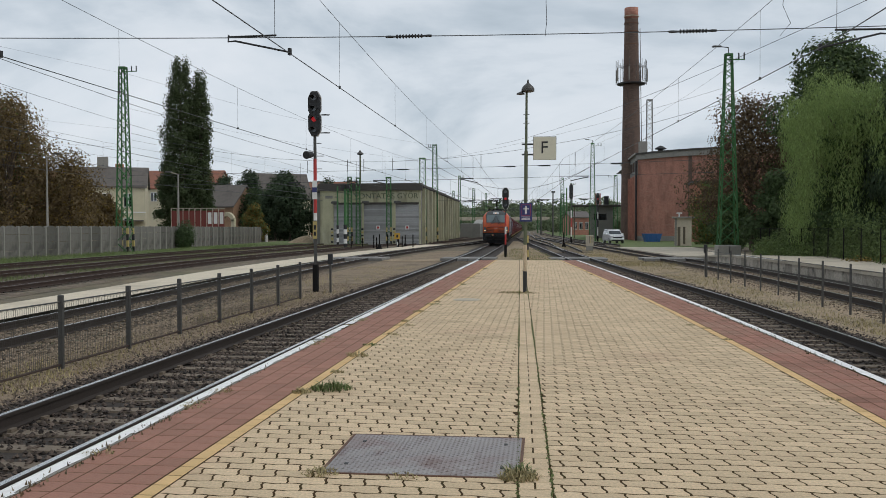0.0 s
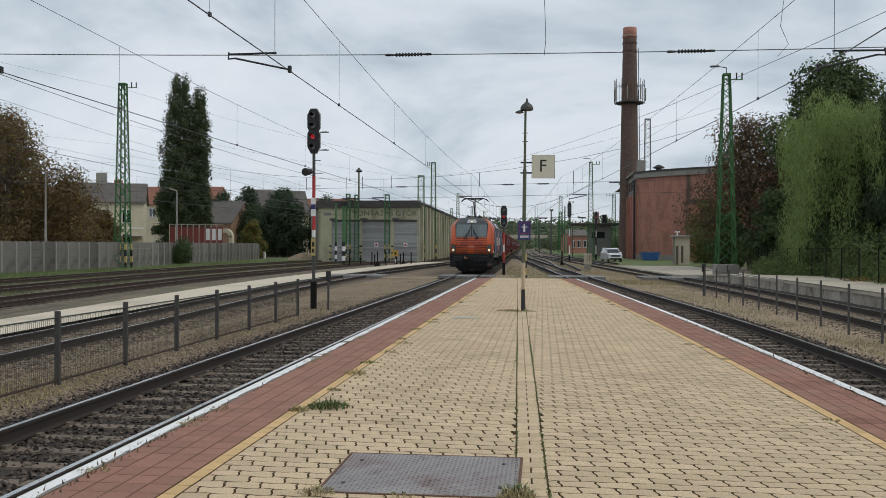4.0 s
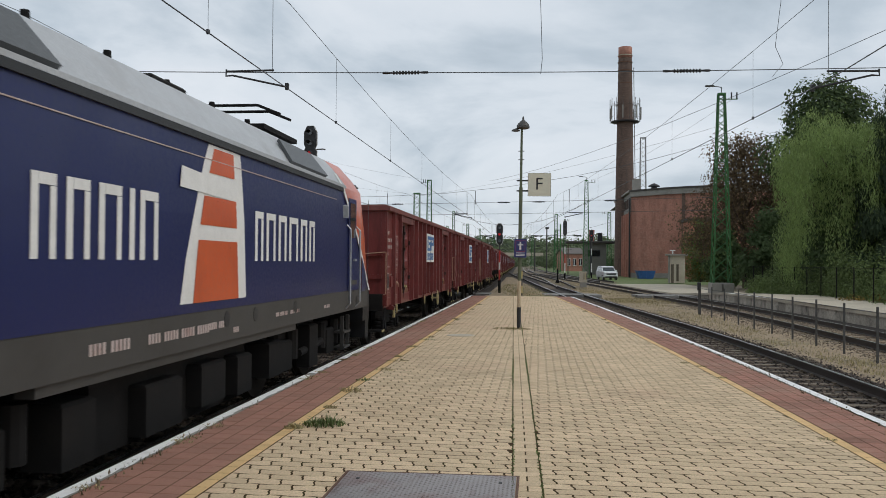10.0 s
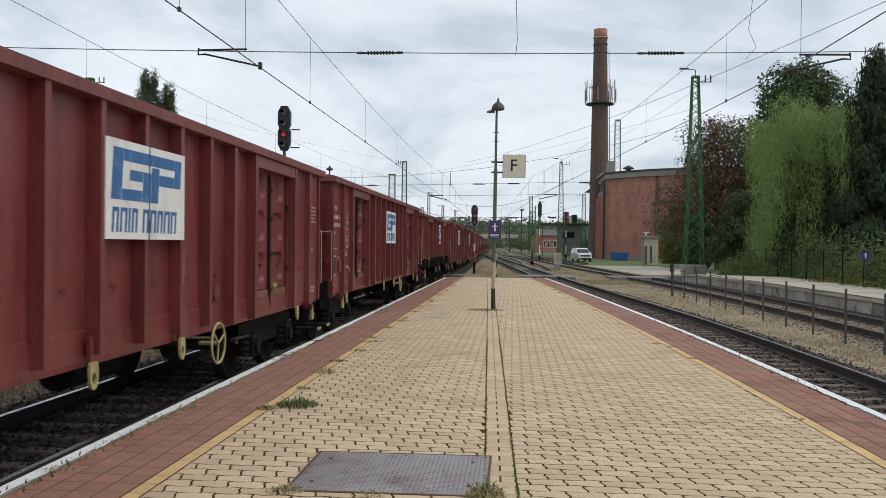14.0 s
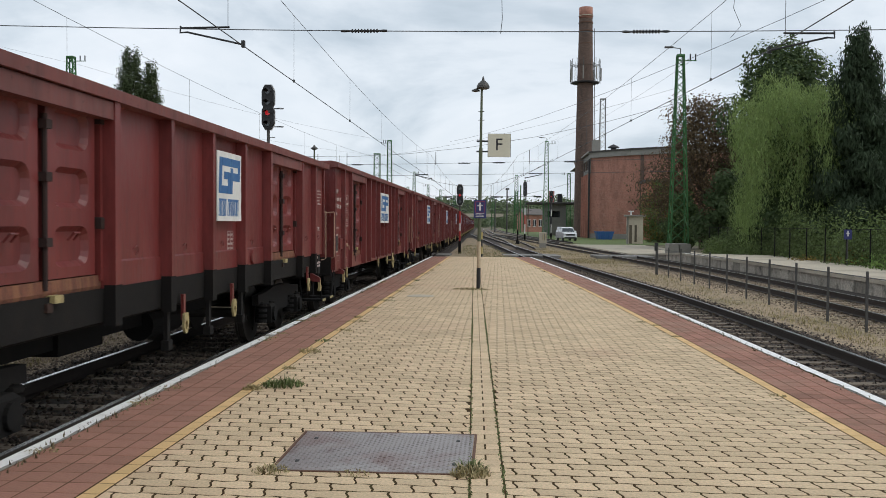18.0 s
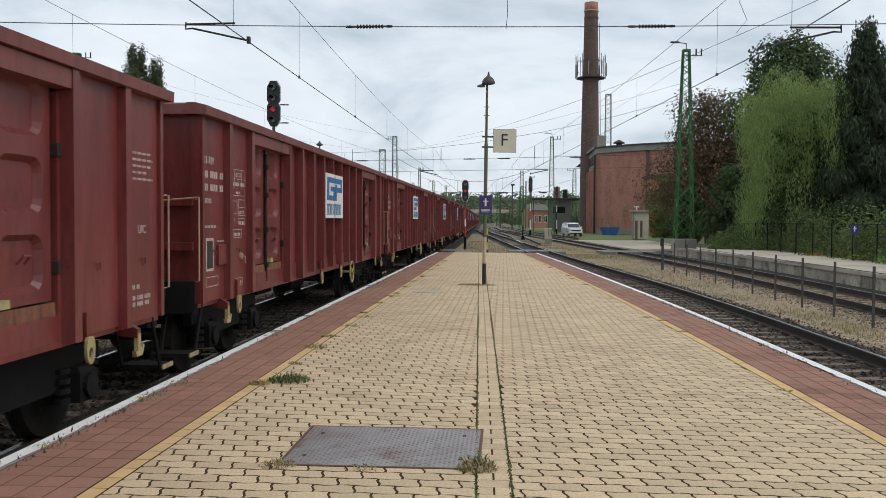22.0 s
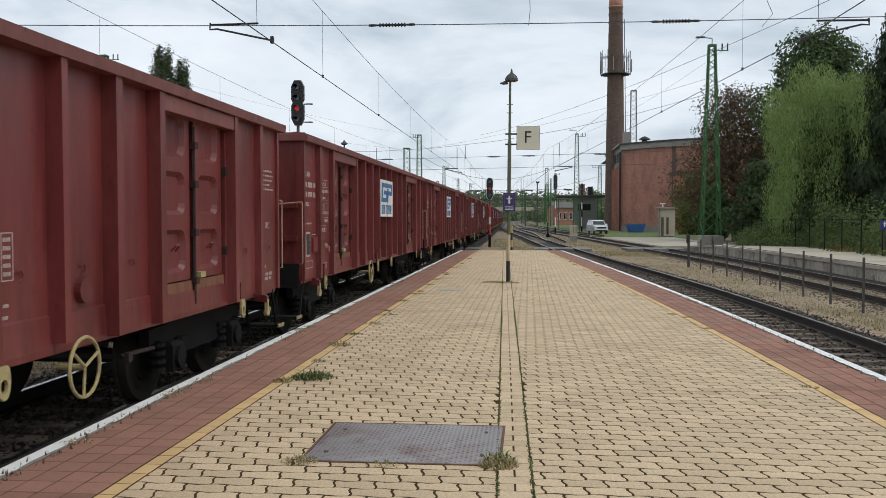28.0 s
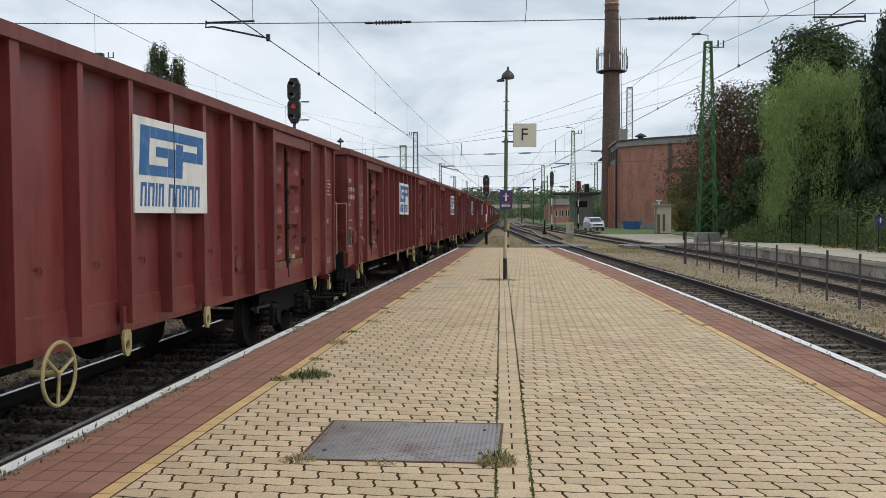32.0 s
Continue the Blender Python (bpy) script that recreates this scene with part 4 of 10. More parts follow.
grass_zone("joint_moss", "green moss and grass in the band's joint", 900, between(lambda y: slot_l(y) - 0.012, lambda y: slot_l(y) + 0.012, 4, 22, 0.0, patch=0.9), 0.014, blade, 13)
grass_zone("joint_moss", "green moss in the second joint", 900, between(lambda y: slot_r(y) - 0.012, lambda y: slot_r(y) + 0.012, 4, 22, 0.0, patch=0.9), 0.014, blade, 14)

# ---- wire fences ----
wm = Geo()
for i in range(43):
    x = i * 0.05
    wm.tube((0, x, 0.08), (0, x, 0.98), 0.0028, n=3, cap=False)
for i in range(10):
    wm.tube((0, 0, 0.08 + i * 0.1), (0, 2.12, 0.08 + i * 0.1), 0.003, n=3, cap=False)
panel_mesh = wm.mesh("mesh_panel", mesh_wire)
pm = Geo().box(-0.035, 0.035, -0.028, 0.028, 0, 1.10, 0.006)
post_mesh = pm.mesh("post", post_grey)


def wire_fence(name, label, x_at, y0, n, step, z, panels=True):
    f = thing(name, label, "fence")
    for i in range(n):
        y = y0 + i * step
        k = math.degrees(math.atan(x_at(y + 0.5) - x_at(y - 0.5)))
        part("post", post_mesh, None, f, at=pose(x_at(y), y, z, rz=-k))
        if i < n - 1:
            if panels:
                part("mesh_panel", panel_mesh, None, f, at=Matrix.Translation((x_at(y), y, z)) @ pose(0, 0, 0, rz=-math.degrees(math.atan2(x_at(y + step) - x_at(y), step))) @ Matrix.Diagonal((1, step / 2.12, 1, 1)))
            part("top_rail", Geo().tube((x_at(y), y, z + 1.0), (x_at(y + step), y + step, z + 1.0), 0.012, n=6), post_grey, f)
            part("base_rail", Geo().tube((x_at(y), y, z + 0.06), (x_at(y + step), y + step, z + 0.06), 0.016, n=6), rail_brown if panels else post_grey, f, "rusty bottom rail" if panels else "")
    return f


wire_fence("wire_fence", "grey steel posts with wire mesh panels beside the siding", lambda y: -7.14 + (y - 20) * 0.004, 3.90, 11, 2.145, GROUND + 0.05)
fr = thing("wire_fence", "row of slim grey steel posts with a thin top rail", "fence")
fx = smooth_line([(0, 7.42), (18, 7.32), (24, 7.22), (32, 7.02), (38, 6.75), (50, 6.2)])
for i in range(13):
    y = 14.0 + i * 2.0
    part("post", post_mesh, None, fr, at=pose(fx(y), y, GROUND + 0.05, rz=q.uniform(-4, 4)) @ Matrix.Diagonal((0.64, 0.7, 1.1, 1)))
    if i < 12:
        for z in (0.6, 1.14):
            part("wire", Geo().tube((fx(y), y, GROUND + z), (fx(y + 2.0), y + 2.0, GROUND + z), 0.002 if z < 1 else 0.011, n=5), post_grey, fr)
for x, y, h in ((-6.93, 28.3, 1.22), (6.72, 38.2, 1.32)):
    t = thing("marker_post", "dark steel post with a small black box on top", "post", pose(x, y, GROUND + 0.04))
    part("post", Geo().box(-0.03, 0.03, -0.03, 0.03, 0, h, 0.005), post_grey, t)
    part("box", Geo().box(-0.07, 0.07, -0.06, 0.06, h - 0.30, h + 0.04, 0.015), black, t, "small black box")


# ---- light signals ----
def signal(x, y, z, h, head, lenses, lit, label, bands, s=1.0, dwarf_head=True, foot=True, group="light signals"):
    t = thing("light_signal", label, "railway signal", pose(x, y, z), group=group)
    zt = h - head
    b0 = 0.9
    part("base", Geo().box(-0.085 * s, 0.085 * s, -0.08, 0.08, 0, b0, 0.02), bogie_m, t, "dark steel foot")
    zz = b0
    for z1, m in bands:
        part("post_section", Geo().tube((0, 0, zz), (0, 0, z1), 0.055 * s, n=12), m, t)
        zz = z1
    part("post_section", Geo().tube((0, 0, zz), (0, 0, zt + 0.1), 0.05 * s, n=12), post_grey, t)
    w, c = 0.20 * s, 0.10 * s
    oct_ = [(-w + c, zt), (w - c, zt), (w, zt + 2 * c), (w, zt + head / 2 - 0.10), (w - 0.05, zt + head / 2), (w, zt + head / 2 + 0.10), (w, h - 2 * c), (w - c, h), (-w + c, h), (-w, h - 2 * c), (-w, zt + head / 2 + 0.10), (-w + 0.05, zt + head / 2), (-w, zt + head / 2 - 0.10), (-w, zt + 2 * c)]
    hd = part("head", Geo().prism(oct_, 1, -0.10, 0.02), black, t, "black backboard with pale rim")
    cx, cz = 0, (zt + h) / 2
    rim = [(px * 1.12, cz + (pz - cz) * 1.035) for px, pz in oct_]
    part("rim", Geo().prism(rim, 1, 0.022, 0.035), white_p, hd)
    for i in range(lenses):
        lz = h - head * (i + 0.62) / (lenses + 0.15)
        ln = part("lens", Geo().tube((0, -0.10, lz), (0, -0.125, lz), 0.082 * s, n=16), red_glow if i == lit else glass_dark, hd, "lit red lamp" if i == lit else "")
        hood = Geo()
        nn = 10
        for k in range(nn):
            a0, a1 = math.pi * (k / nn) - 0.15, math.pi * ((k + 1) / nn) - 0.15
            r = 0.105 * s
            hood.poly([(r * math.cos(a0), -0.10, lz + r * math.sin(a0)), (r * math.cos(a1), -0.10, lz + r * math.sin(a1)), (r * 0.9 * math.cos(a1), -0.36 * s, lz - 0.03 + r * 0.9 * math.sin(a1)), (r * 0.9 * math.cos(a0), -0.36 * s, lz - 0.03 + r * 0.9 * math.sin(a0))])
        part("hood", hood, black, hd)
    if dwarf_head:
        part("route_lamp", Geo().tube((-0.12, -0.05, zt - 0.62), (-0.20, -0.36, zt - 0.66), 0.10, 0.13, 14).tube((-0.1, 0, zt - 0.62), (0, 0, zt - 0.62), 0.03), black, t, "small hooded lamp")
        for k in range(4):
            zk = zt - 0.25 - 0.42 * k
            part("rung", Geo().tube((0, 0, zk), (0.30 if k % 2 else 0.22, 0.02, zk), 0.012, n=6), post_grey, t)
        for zk in (h - head * 0.52, zt + 0.10):
            part("cage_ring", Geo().path([(0.1, 0.1, zk), (0.42, -0.02, zk), (0.48, 0.10, zk), (0.42, 0.22, zk), (0.1, 0.16, zk)], 0.012, 5), post_grey, t)
    return t


signal(-7.50, 28.6, GROUND + 0.04, 6.58, 1.44, 4, 2, "four-lamp colour light signal with red and white striped post", [(2.35, post_grey), (2.6, white_p), (3.28, red_p), (3.62, white_p), (4.38, red_p)])
sg_ = bpy.data.objects["light_signal"]
part("plate", Geo().box(-0.07, 0.07, -0.075, -0.06, 1.75, 2.32), yellow_p, sg_, "yellow number plate")
part("plate_mark", Geo().box(-0.04, 0.04, -0.08, -0.075, 2.05, 2.20).box(-0.04, 0.04, -0.08, -0.075, 1.85, 1.98), black, sg_)
part("plate", Geo().box(-0.08, 0.08, -0.075, -0.06, 3.05, 3.66), white_p, sg_, "white and blue plate")
part("plate_mark", Geo().box(-0.08, 0.08, -0.08, -0.076, 3.28, 3.44), blue_p, sg_)
signal(-2.60, 60.0, GROUND + 0.1, 4.72, 1.42, 3, 1, "colour light signal showing red beyond the platform", [(1.6, red_p), (2.1, white_p), (2.9, red_p)], 1.05, False)
signal(3.55, 119.4, GROUND, 7.9, 2.0, 4, 9, "distant colour light signal", [(2.2, white_p), (3.4, red_p), (4.4, white_p)], 1.25, False)
signal(7.85, 133, GROUND, 7.2, 1.7, 3, 1, "distant colour light signal", [(2.2, white_p), (3.4, black), (4.4, white_p)], 1.2, False)

# ---- post with the letter board ----
fp = thing("sign_post", "dark olive lamp post carrying a cream board with F", "sign post", pose(-0.45, 20.8, 0, 0, 0.55, 0))
part("black_foot", Geo().tube((0, 0, 0), (0, 0, 0.50), 0.047, n=14), black, fp)
part("pale_band", Geo().tube((0, 0, 0.50), (0, 0, 1.12), 0.046, n=14), mat("chipped_cream_band", (0.55, 0.44, 0.30), 0.7, var=0.2, stain=(0.25, 0.12, 0.06), stain_amt=0.6, stain_scale=9), fp, "chipped cream band")
part("pole", Geo().tube((0, 0, 1.12), (0, 0, 3.3), 0.043, n=14).tube((0, 0, 3.3), (0, 0, 4.80), 0.032, 0.026, n=12), pole_green, fp, "olive painted pole")
part("lamp_cap", Geo().lathe((0.03, 0, 4.72), [(0.0, 0.26), (0.02, 0.22), (0.03, 0.16), (0.12, 0.08), (0.15, 0.02), (0.15, -0.03), (0.10, -0.05), (0, -0.05)], 16), post_grey, fp, "grey enamel lamp hood")
part("lamp_arm", Geo().tube((0, 0, 4.70), (-0.16, 0, 4.66), 0.02, n=8).lathe((-0.14, 0, 4.62), [(0, 0.06), (0.09, 0.03), (0.10, 0.0), (0, -0.02)], 10), post_grey, fp)
for z in (3.22, 3.46):
    part("bracket", Geo().box(-0.10, 0.22, -0.02, 0.02, z - 0.018, z + 0.018), black, fp)
bd = part("letter_board", Geo().box(0.17, 0.69, -0.035, -0.010, 3.10, 3.63, 0.0), cream_sign, fp, "cream enamel board with dark rim")
part("letter", text_mesh("letter", "F", 0.40, black), None, bd, at=pose(0.42, -0.038, 3.37, 90))
part("board_rim", Geo().box(0.165, 0.695, -0.030, -0.012, 3.095, 3.105).box(0.165, 0.695, -0.030, -0.012, 3.625, 3.636).box(0.162, 0.172, -0.030, -0.012, 3.10, 3.63).box(0.688, 0.698, -0.030, -0.012, 3.10, 3.63), black, bd)
ps = part("notice", Geo().box(-0.135, 0.155, -0.085, -0.065, 1.66, 2.09), blue_p, fp, "dark violet-blue notice plate")
part("notice_frame", Geo().box(-0.10, 0.12, -0.092, -0.086, 1.80, 1.805).box(-0.10, 0.12, -0.092, -0.086, 2.05, 2.055).box(-0.10, -0.095, -0.092, -0.086, 1.80, 2.055).box(0.115, 0.12, -0.092, -0.086, 1.80, 2.055), red_p, ps)
part("notice_glyph", Geo().box(-0.012, 0.032, -0.093, -0.086, 1.84, 1.99).box(-0.055, 0.075, -0.093, -0.086, 1.945, 1.965).box(-0.006, 0.026, -0.093, -0.086, 1.995, 2.025), white_p, ps, "plain white glyph")
for z in (1.70, 1.73, 1.76):
    part("notice_line", Geo().box(-0.09, 0.11, -0.092, -0.086, z, z + 0.012), white_p, ps)
for z in (3.95, 4.15):
    part("rung", Geo().tube((-0.07, 0, z), (0.07, 0, z), 0.008, n=6), post_grey, fp)
st = thing("boundary_post", "short post with yellow and black bands", "post", pose(-0.95, 49.5, GROUND + 0.1))
for i in range(4):
    part("band", Geo().tube((0, 0, i * 0.40), (0, 0, i * 0.40 + 0.40), 0.09, n=10), yellow_p if i % 2 else black, st)
cb = thing("relay_cabinet", "pale concrete trackside cabinet with a hazard-striped door", "cabinet", pose(3.98, 79.5, GROUND) @ Matrix.Diagonal((0.6, 0.7, 1, 1)))
part("plinth", Geo().box(-0.5, 0.5, -0.3, 0.3, 0, 0.5), concrete, cb)
part("case", Geo().box(-0.55, 0.55, -0.35, 0.35, 0.5, 1.45, 0.03), concrete_light, cb)
for i in range(5):
    part("stripe", Geo().hexa([(-0.05 + i * 0.12, -0.36, 0.75), (0.0 + i * 0.12, -0.36, 0.75), (0.0 + i * 0.12, -0.352, 0.75), (-0.05 + i * 0.12, -0.352, 0.75)], [(0.05 + i * 0.12 - 0.1, -0.36, 1.35), (0.10 + i * 0.12 - 0.1, -0.36, 1.35), (0.10 + i * 0.12 - 0.1, -0.352, 1.35), (0.05 + i * 0.12 - 0.1, -0.352, 1.35)]), yellow_p if i % 2 else black, cb)
for x, y, h in ((2.05, 95, 1.6), (-16.5, 88, 1.5), (-14.5, 92, 1.4)):
    t = thing("point_indicator", "small dark trackside point indicator", "trackside equipment", pose(x, y, GROUND))
    part("stand", Geo().hexa([(-0.25, -0.2, 0), (0.25, -0.2, 0), (0.25, 0.2, 0), (-0.25, 0.2, 0)], [(-0.1, -0.1, 0.5), (0.1, -0.1, 0.5), (0.1, 0.1, 0.5), (-0.1, 0.1, 0.5)]), bogie_m, t)
    part("mast", Geo().tube((0, 0, 0.5), (0, 0, h), 0.06, n=8), bogie_m, t)


# ---- lattice masts ----
def lattice(name, x, y, z, h, w0, w1, material, label, bands=False, base=None, arm=None, lamp=False, lw=0.05, rz=0):
    t = thing(name, label, "mast", pose(x, y, z, rz=rz), group="overhead line masts")
    z0 = 0.0
    if base:
        part("foundation", Geo().box(-w0 / 2 - 0.15, -0.05, -w0 / 2 - 0.1, w0 / 2 + 0.1, 0, base, 0.04), concrete, t, "grey concrete footing")
        part("foundation", Geo().box(0.05, w0 / 2 + 0.15, -w0 / 2 - 0.1, w0 / 2 + 0.1, 0, base, 0.04), concrete, t, "grey concrete footing")
        z0 = base - 0.05

    def corner(i, zz):
        w = (w0 + (w1 - w0) * (zz - z0) / (h - z0)) / 2
        return (w * (1 if i in (1, 2) else -1), w * (1 if i in (2, 3) else -1), zz)
    for i in range(4):
        a, b = corner(i, z0), corner(i, h)
        g = Geo()
        for o in ((lw, 0.012), (0.012, lw)):
            g.hexa([(a[0] - o[0] / 2, a[1] - o[1] / 2, z0), (a[0] + o[0] / 2, a[1] - o[1] / 2, z0), (a[0] + o[0] / 2, a[1] + o[1] / 2, z0), (a[0] - o[0] / 2, a[1] + o[1] / 2, z0)],
                   [(b[0] - o[0] / 2, b[1] - o[1] / 2, h), (b[0] + o[0] / 2, b[1] - o[1] / 2, h), (b[0] + o[0] / 2, b[1] + o[1] / 2, h), (b[0] - o[0] / 2, b[1] + o[1] / 2, h)])
        part("leg", g, material, t)
        if bands:
            for k in range(4):
                p, r = corner(i, z0 + k * 0.55), corner(i, z0 + k * 0.55 + 0.55)
                part("warning_band", Geo().tube(p, r, lw * 0.9, n=4), yellow_p if k % 2 else black, t)
    for f in range(4):
        g = Geo()
        zz, side_ = z0, 0
        while zz < h - 0.05:
            w = w0 + (w1 - w0) * (zz - z0) / (h - z0)
            z2 = min(h, zz + max(0.35, w * 0.85))
            i, j = (f, (f + 1) % 4) if side_ else ((f + 1) % 4, f)
            if base or arm == 1.3:
                part("brace", Geo().tube(corner(i, zz), corner(j, z2), lw * 0.33, n=4, cap=False), material, t)
            else:
                g.tube(corner(i, zz), corner(j, z2), lw * 0.36, n=4, cap=False)
            zz, side_ = z2, 1 - side_
        if g.v:
            tagged(part("bracing", g, material, t), kind="stuff")
    part("cap", Geo().box(-w1 / 2 - 0.05, w1 / 2 + 0.05, -w1 / 2 - 0.05, w1 / 2 + 0.05, h - 0.10, h + 0.02), material, t)
    if arm:
        g = Geo().box(0, arm, -0.03, 0.03, h - 0.42, h - 0.36)
        part("bracket", g, material, t)
        for k in (0.62, 0.95):
            part("insulator", Geo().tube((arm * k, 0, h - 0.36), (arm * k, 0, h + 0.08), 0.05, n=8), black, t)
    if lamp:
        part("lamp_arm", Geo().tube((0, 0, h), (0, 0, h + 0.45), 0.03, n=6).tube((0, 0, h + 0.45), (-0.7, 0, h + 0.55), 0.03, n=6), post_grey, t)
        part("lamp", Geo().box(-1.1, -0.5, -0.12, 0.12, h + 0.50, h + 0.60, 0.03), post_grey, t, "grey street lantern head")
    return t


lattice("lattice_mast", 12.6, 63.2, GROUND + 0.14, 13.9, 1.2, 0.42, mast_green, "green steel lattice mast on concrete footings with a lamp", base=0.75, arm=1.1, lamp=True, lw=0.11)
lattice("lattice_mast", -37.0, 75.0, GROUND, 16.4, 1.12, 0.5, mast_green, "green steel lattice mast with striped feet beside the wall", bands=True, arm=1.3, lw=0.14)
lattice("lattice_mast", -15.4, 112, GROUND, 11.0, 0.85, 0.72, mast_green, "stout green lattice mast in the yard", bands=True, lw=0.065)
lattice("lattice_mast", -15.3, 124, GROUND, 13.8, 0.8, 0.55, mast_green, "tall green lattice mast in the yard", bands=True, arm=-0.9, lw=0.08)
lattice("lattice_mast", -18.8, 106.5, GROUND, 8.3, 0.55, 0.5, mast_green, "green lattice mast before the shed", bands=True, lw=0.07)
lattice("lattice_mast", -23.7, 106.8, GROUND, 8.4, 0.5, 0.42, mast_green, "green lattice mast before the shed", bands=True, lw=0.09)
lattice("lattice_mast", -22.7, 107, GROUND, 8.3, 0.5, 0.4, mast_green, "green lattice mast in the yard", lw=0.07)
lattice("lattice_mast", -18.6, 195, GROUND, 13.6, 0.8, 0.45, mast_green, "distant green lattice mast", arm=1.0, lw=0.10)
lattice("lattice_mast", -20.5, 200, GROUND, 10.5, 0.8, 0.45, mast_green, "distant green lattice mast", lw=0.10)
lattice("lattice_mast", -19.5, 245, GROUND, 13.0, 0.8, 0.45, mast_green, "distant green lattice mast", arm=-1.2, lw=0.11)
lattice("lattice_mast", -19.0, 290, GROUND, 13.4, 0.85, 0.5, mast_green, "distant green lattice mast", arm=1.2, lw=0.12)
lattice("lattice_mast", -16.4, 330, GROUND, 12.8, 1.2, 0.6, mast_green, "distant green lattice mast", arm=1.2, lw=0.2)
lattice("lattice_mast", 7.1, 133.5, GROUND, 14.6, 0.95, 0.42, mast_green, "green lattice mast with a lamp beside the signal box", arm=1.3, lamp=True, lw=0.09)
lattice("lattice_mast", 3.9, 196, GROUND, 13.0, 1.1, 0.6, mast_green, "distant green lattice mast", lw=0.12)
lattice("lattice_mast", 15.3, 195, GROUND, 13.4, 1.0, 0.6, mast_green, "distant green lattice mast behind the car", arm=-1.6, lw=0.11)
lattice("lattice_mast", 7.4, 250, GROUND, 14.5, 0.9, 0.5, mast_green, "distant green lattice mast", arm=1.2, lw=0.12)
lattice("lattice_mast", 6.0, 300, GROUND, 13.5, 1.3, 0.7, mast_green, "distant green lattice mast", arm=1.2, lw=0.22)
lattice("lattice_mast", -2.0, 330, GROUND, 12.5, 1.3, 0.7, mast_green, "distant green lattice mast", arm=-1.2, lw=0.22)
lattice("lattice_mast", 14.8, 18.58, GROUND, 12.0, 1.4, 0.6, mast_green, "green lattice mast holding the span wires", lw=0.1)
lattice("lattice_mast", -33.5, 14.47, GROUND, 12.0, 1.4, 0.6, mast_green, "green lattice mast holding the span wires", lw=0.1)


def pole_mast(x, y, h, r, material, label, bands=True, cap=False, head=False):
    t = thing("pole_mast", label, "mast", pose(x, y, GROUND), group="yard poles")
    z = 0
    if bands:
        for k in range(5):
            part("band", Geo().tube((0, 0, k * 0.5), (0, 0, k * 0.5 + 0.5), r * 1.25, n=8), (white_p if k % 2 else black), t)
        z = 2.5
    part("pole", Geo().tube((0, 0, z), (0, 0, h), r, r * 0.8, n=8), material, t)
    if cap:
        part("lamp_hood", Geo().lathe((0, 0, h), [(0, 0.48), (0.10, 0.40), (0.18, 0.22), (0.44, 0.05), (0.48, -0.05), (0.25, -0.18), (0, -0.18)], 12), post_grey, t, "grey bell lamp hood")
    if head:
        for k in range(3):
            a = k * 2.1
            part("floodlight", Geo().box(0.3 * math.cos(a) - 0.2, 0.3 * math.cos(a) + 0.2, 0.3 * math.sin(a) - 0.2, 0.3 * math.sin(a) + 0.2, h - 0.3, h + 0.1, 0.05), black, t, "dark floodlight")
    return t


pole_mast(-24.3, 116, 12.0, 0.13, pole_green, "dark pole lamp with a bell hood before the shed", cap=True)
pole_mast(-24.0, 101.6, 7.0, 0.11, mast_green, "slim green pole with striped foot")
pole_mast(-20.9, 92, 6.6, 0.16, mast_green, "green pole with floodlights and striped foot", head=True)
pole_mast(2.0, 210, 10.6, 0.18, post_grey, "distant grey floodlight pole in the yard", False, head=True)
pole_mast(-0.9, 240, 8.6, 0.18, post_grey, "distant grey pole in the yard", False)
pole_mast(5.3, 215, 11.6, 0.18, mast_green, "distant slim green pole in the yard", False)
pole_mast(9.4, 160, 7.2, 0.2, black, "pole with dark lamp head", False, head=True)
for x, y, h in ((-53.1, 90, 10.0), (-41.4, 97, 8.4)):
    t = thing("street_lamp", "grey concrete street lamp behind the wall", "street lamp", pose(x, y, GROUND), group="street lamps")
    part("pole", Geo().tube((0, 0, 0), (0, 0, h - 0.1), 0.14, 0.08, 10), concrete, t)
    d = 1 if x < -46 else -1
    part("arm", Geo().tube((0, 0, h - 0.12), (d * 1.0, 0, h + 0.15), 0.05, n=8), concrete_light, t)
    part("lantern", Geo().box(*sorted((d * 0.75, d * 1.5)), -0.15, 0.15, h + 0.10, h + 0.26, 0.05), post_grey, t)

# ---- overhead wires ----
SUP = [-36.0, 17.1, 66.0, 118.0, 180.0, 240.0, 310.0]
CONTACT = RAIL + 5.31


def overhead(xs, name, label):
    t = thing(name, label, "overhead line")
    for k in range(len(xs) - 1):
        a, b, xa, xb = SUP[k], SUP[k + 1], xs[k], xs[k + 1]
        r = 0.0105 if b < 70 else 0.018 if b < 130 else 0.028
        part("contact_wire", Geo().tube((xa, a, CONTACT), (xb, b, CONTACT), r, n=5), wire_m, t)
        pts = []
        for i in range(13):
            f = i / 12
            pts.append((xa + (xb - xa) * f, a + (b - a) * f, CONTACT + 1.70 - 0.42 * 4 * f * (1 - f)))
        part("messenger_wire", Geo().path(pts, r * 0.6, 4), wire_m, t)
        for i in range(1, 12, 2):
            p = pts[i]
            part("dropper", Geo().tube(p, (p[0], p[1], CONTACT), r * 0.4, n=3, cap=False), wire_m, t)
            part("clamp", Geo().box(p[0] - 0.02, p[0] + 0.02, p[1] - 0.035, p[1] + 0.035, CONTACT - 0.02, CONTACT + 0.045), wire_m, t)
    return t


OVER = "dark overhead contact and carrier wires above a track"
overhead([-4.75, -4.92, -5.02] + [line_a(y) + 0.25 * (-1) ** i for i, y in enumerate(SUP[3:])], "overhead_line", OVER)
overhead([5.9, 5.25, 1.40] + [line_r(y) + 0.25 * (-1) ** i for i, y in enumerate(SUP[3:5])], "overhead_line", OVER)
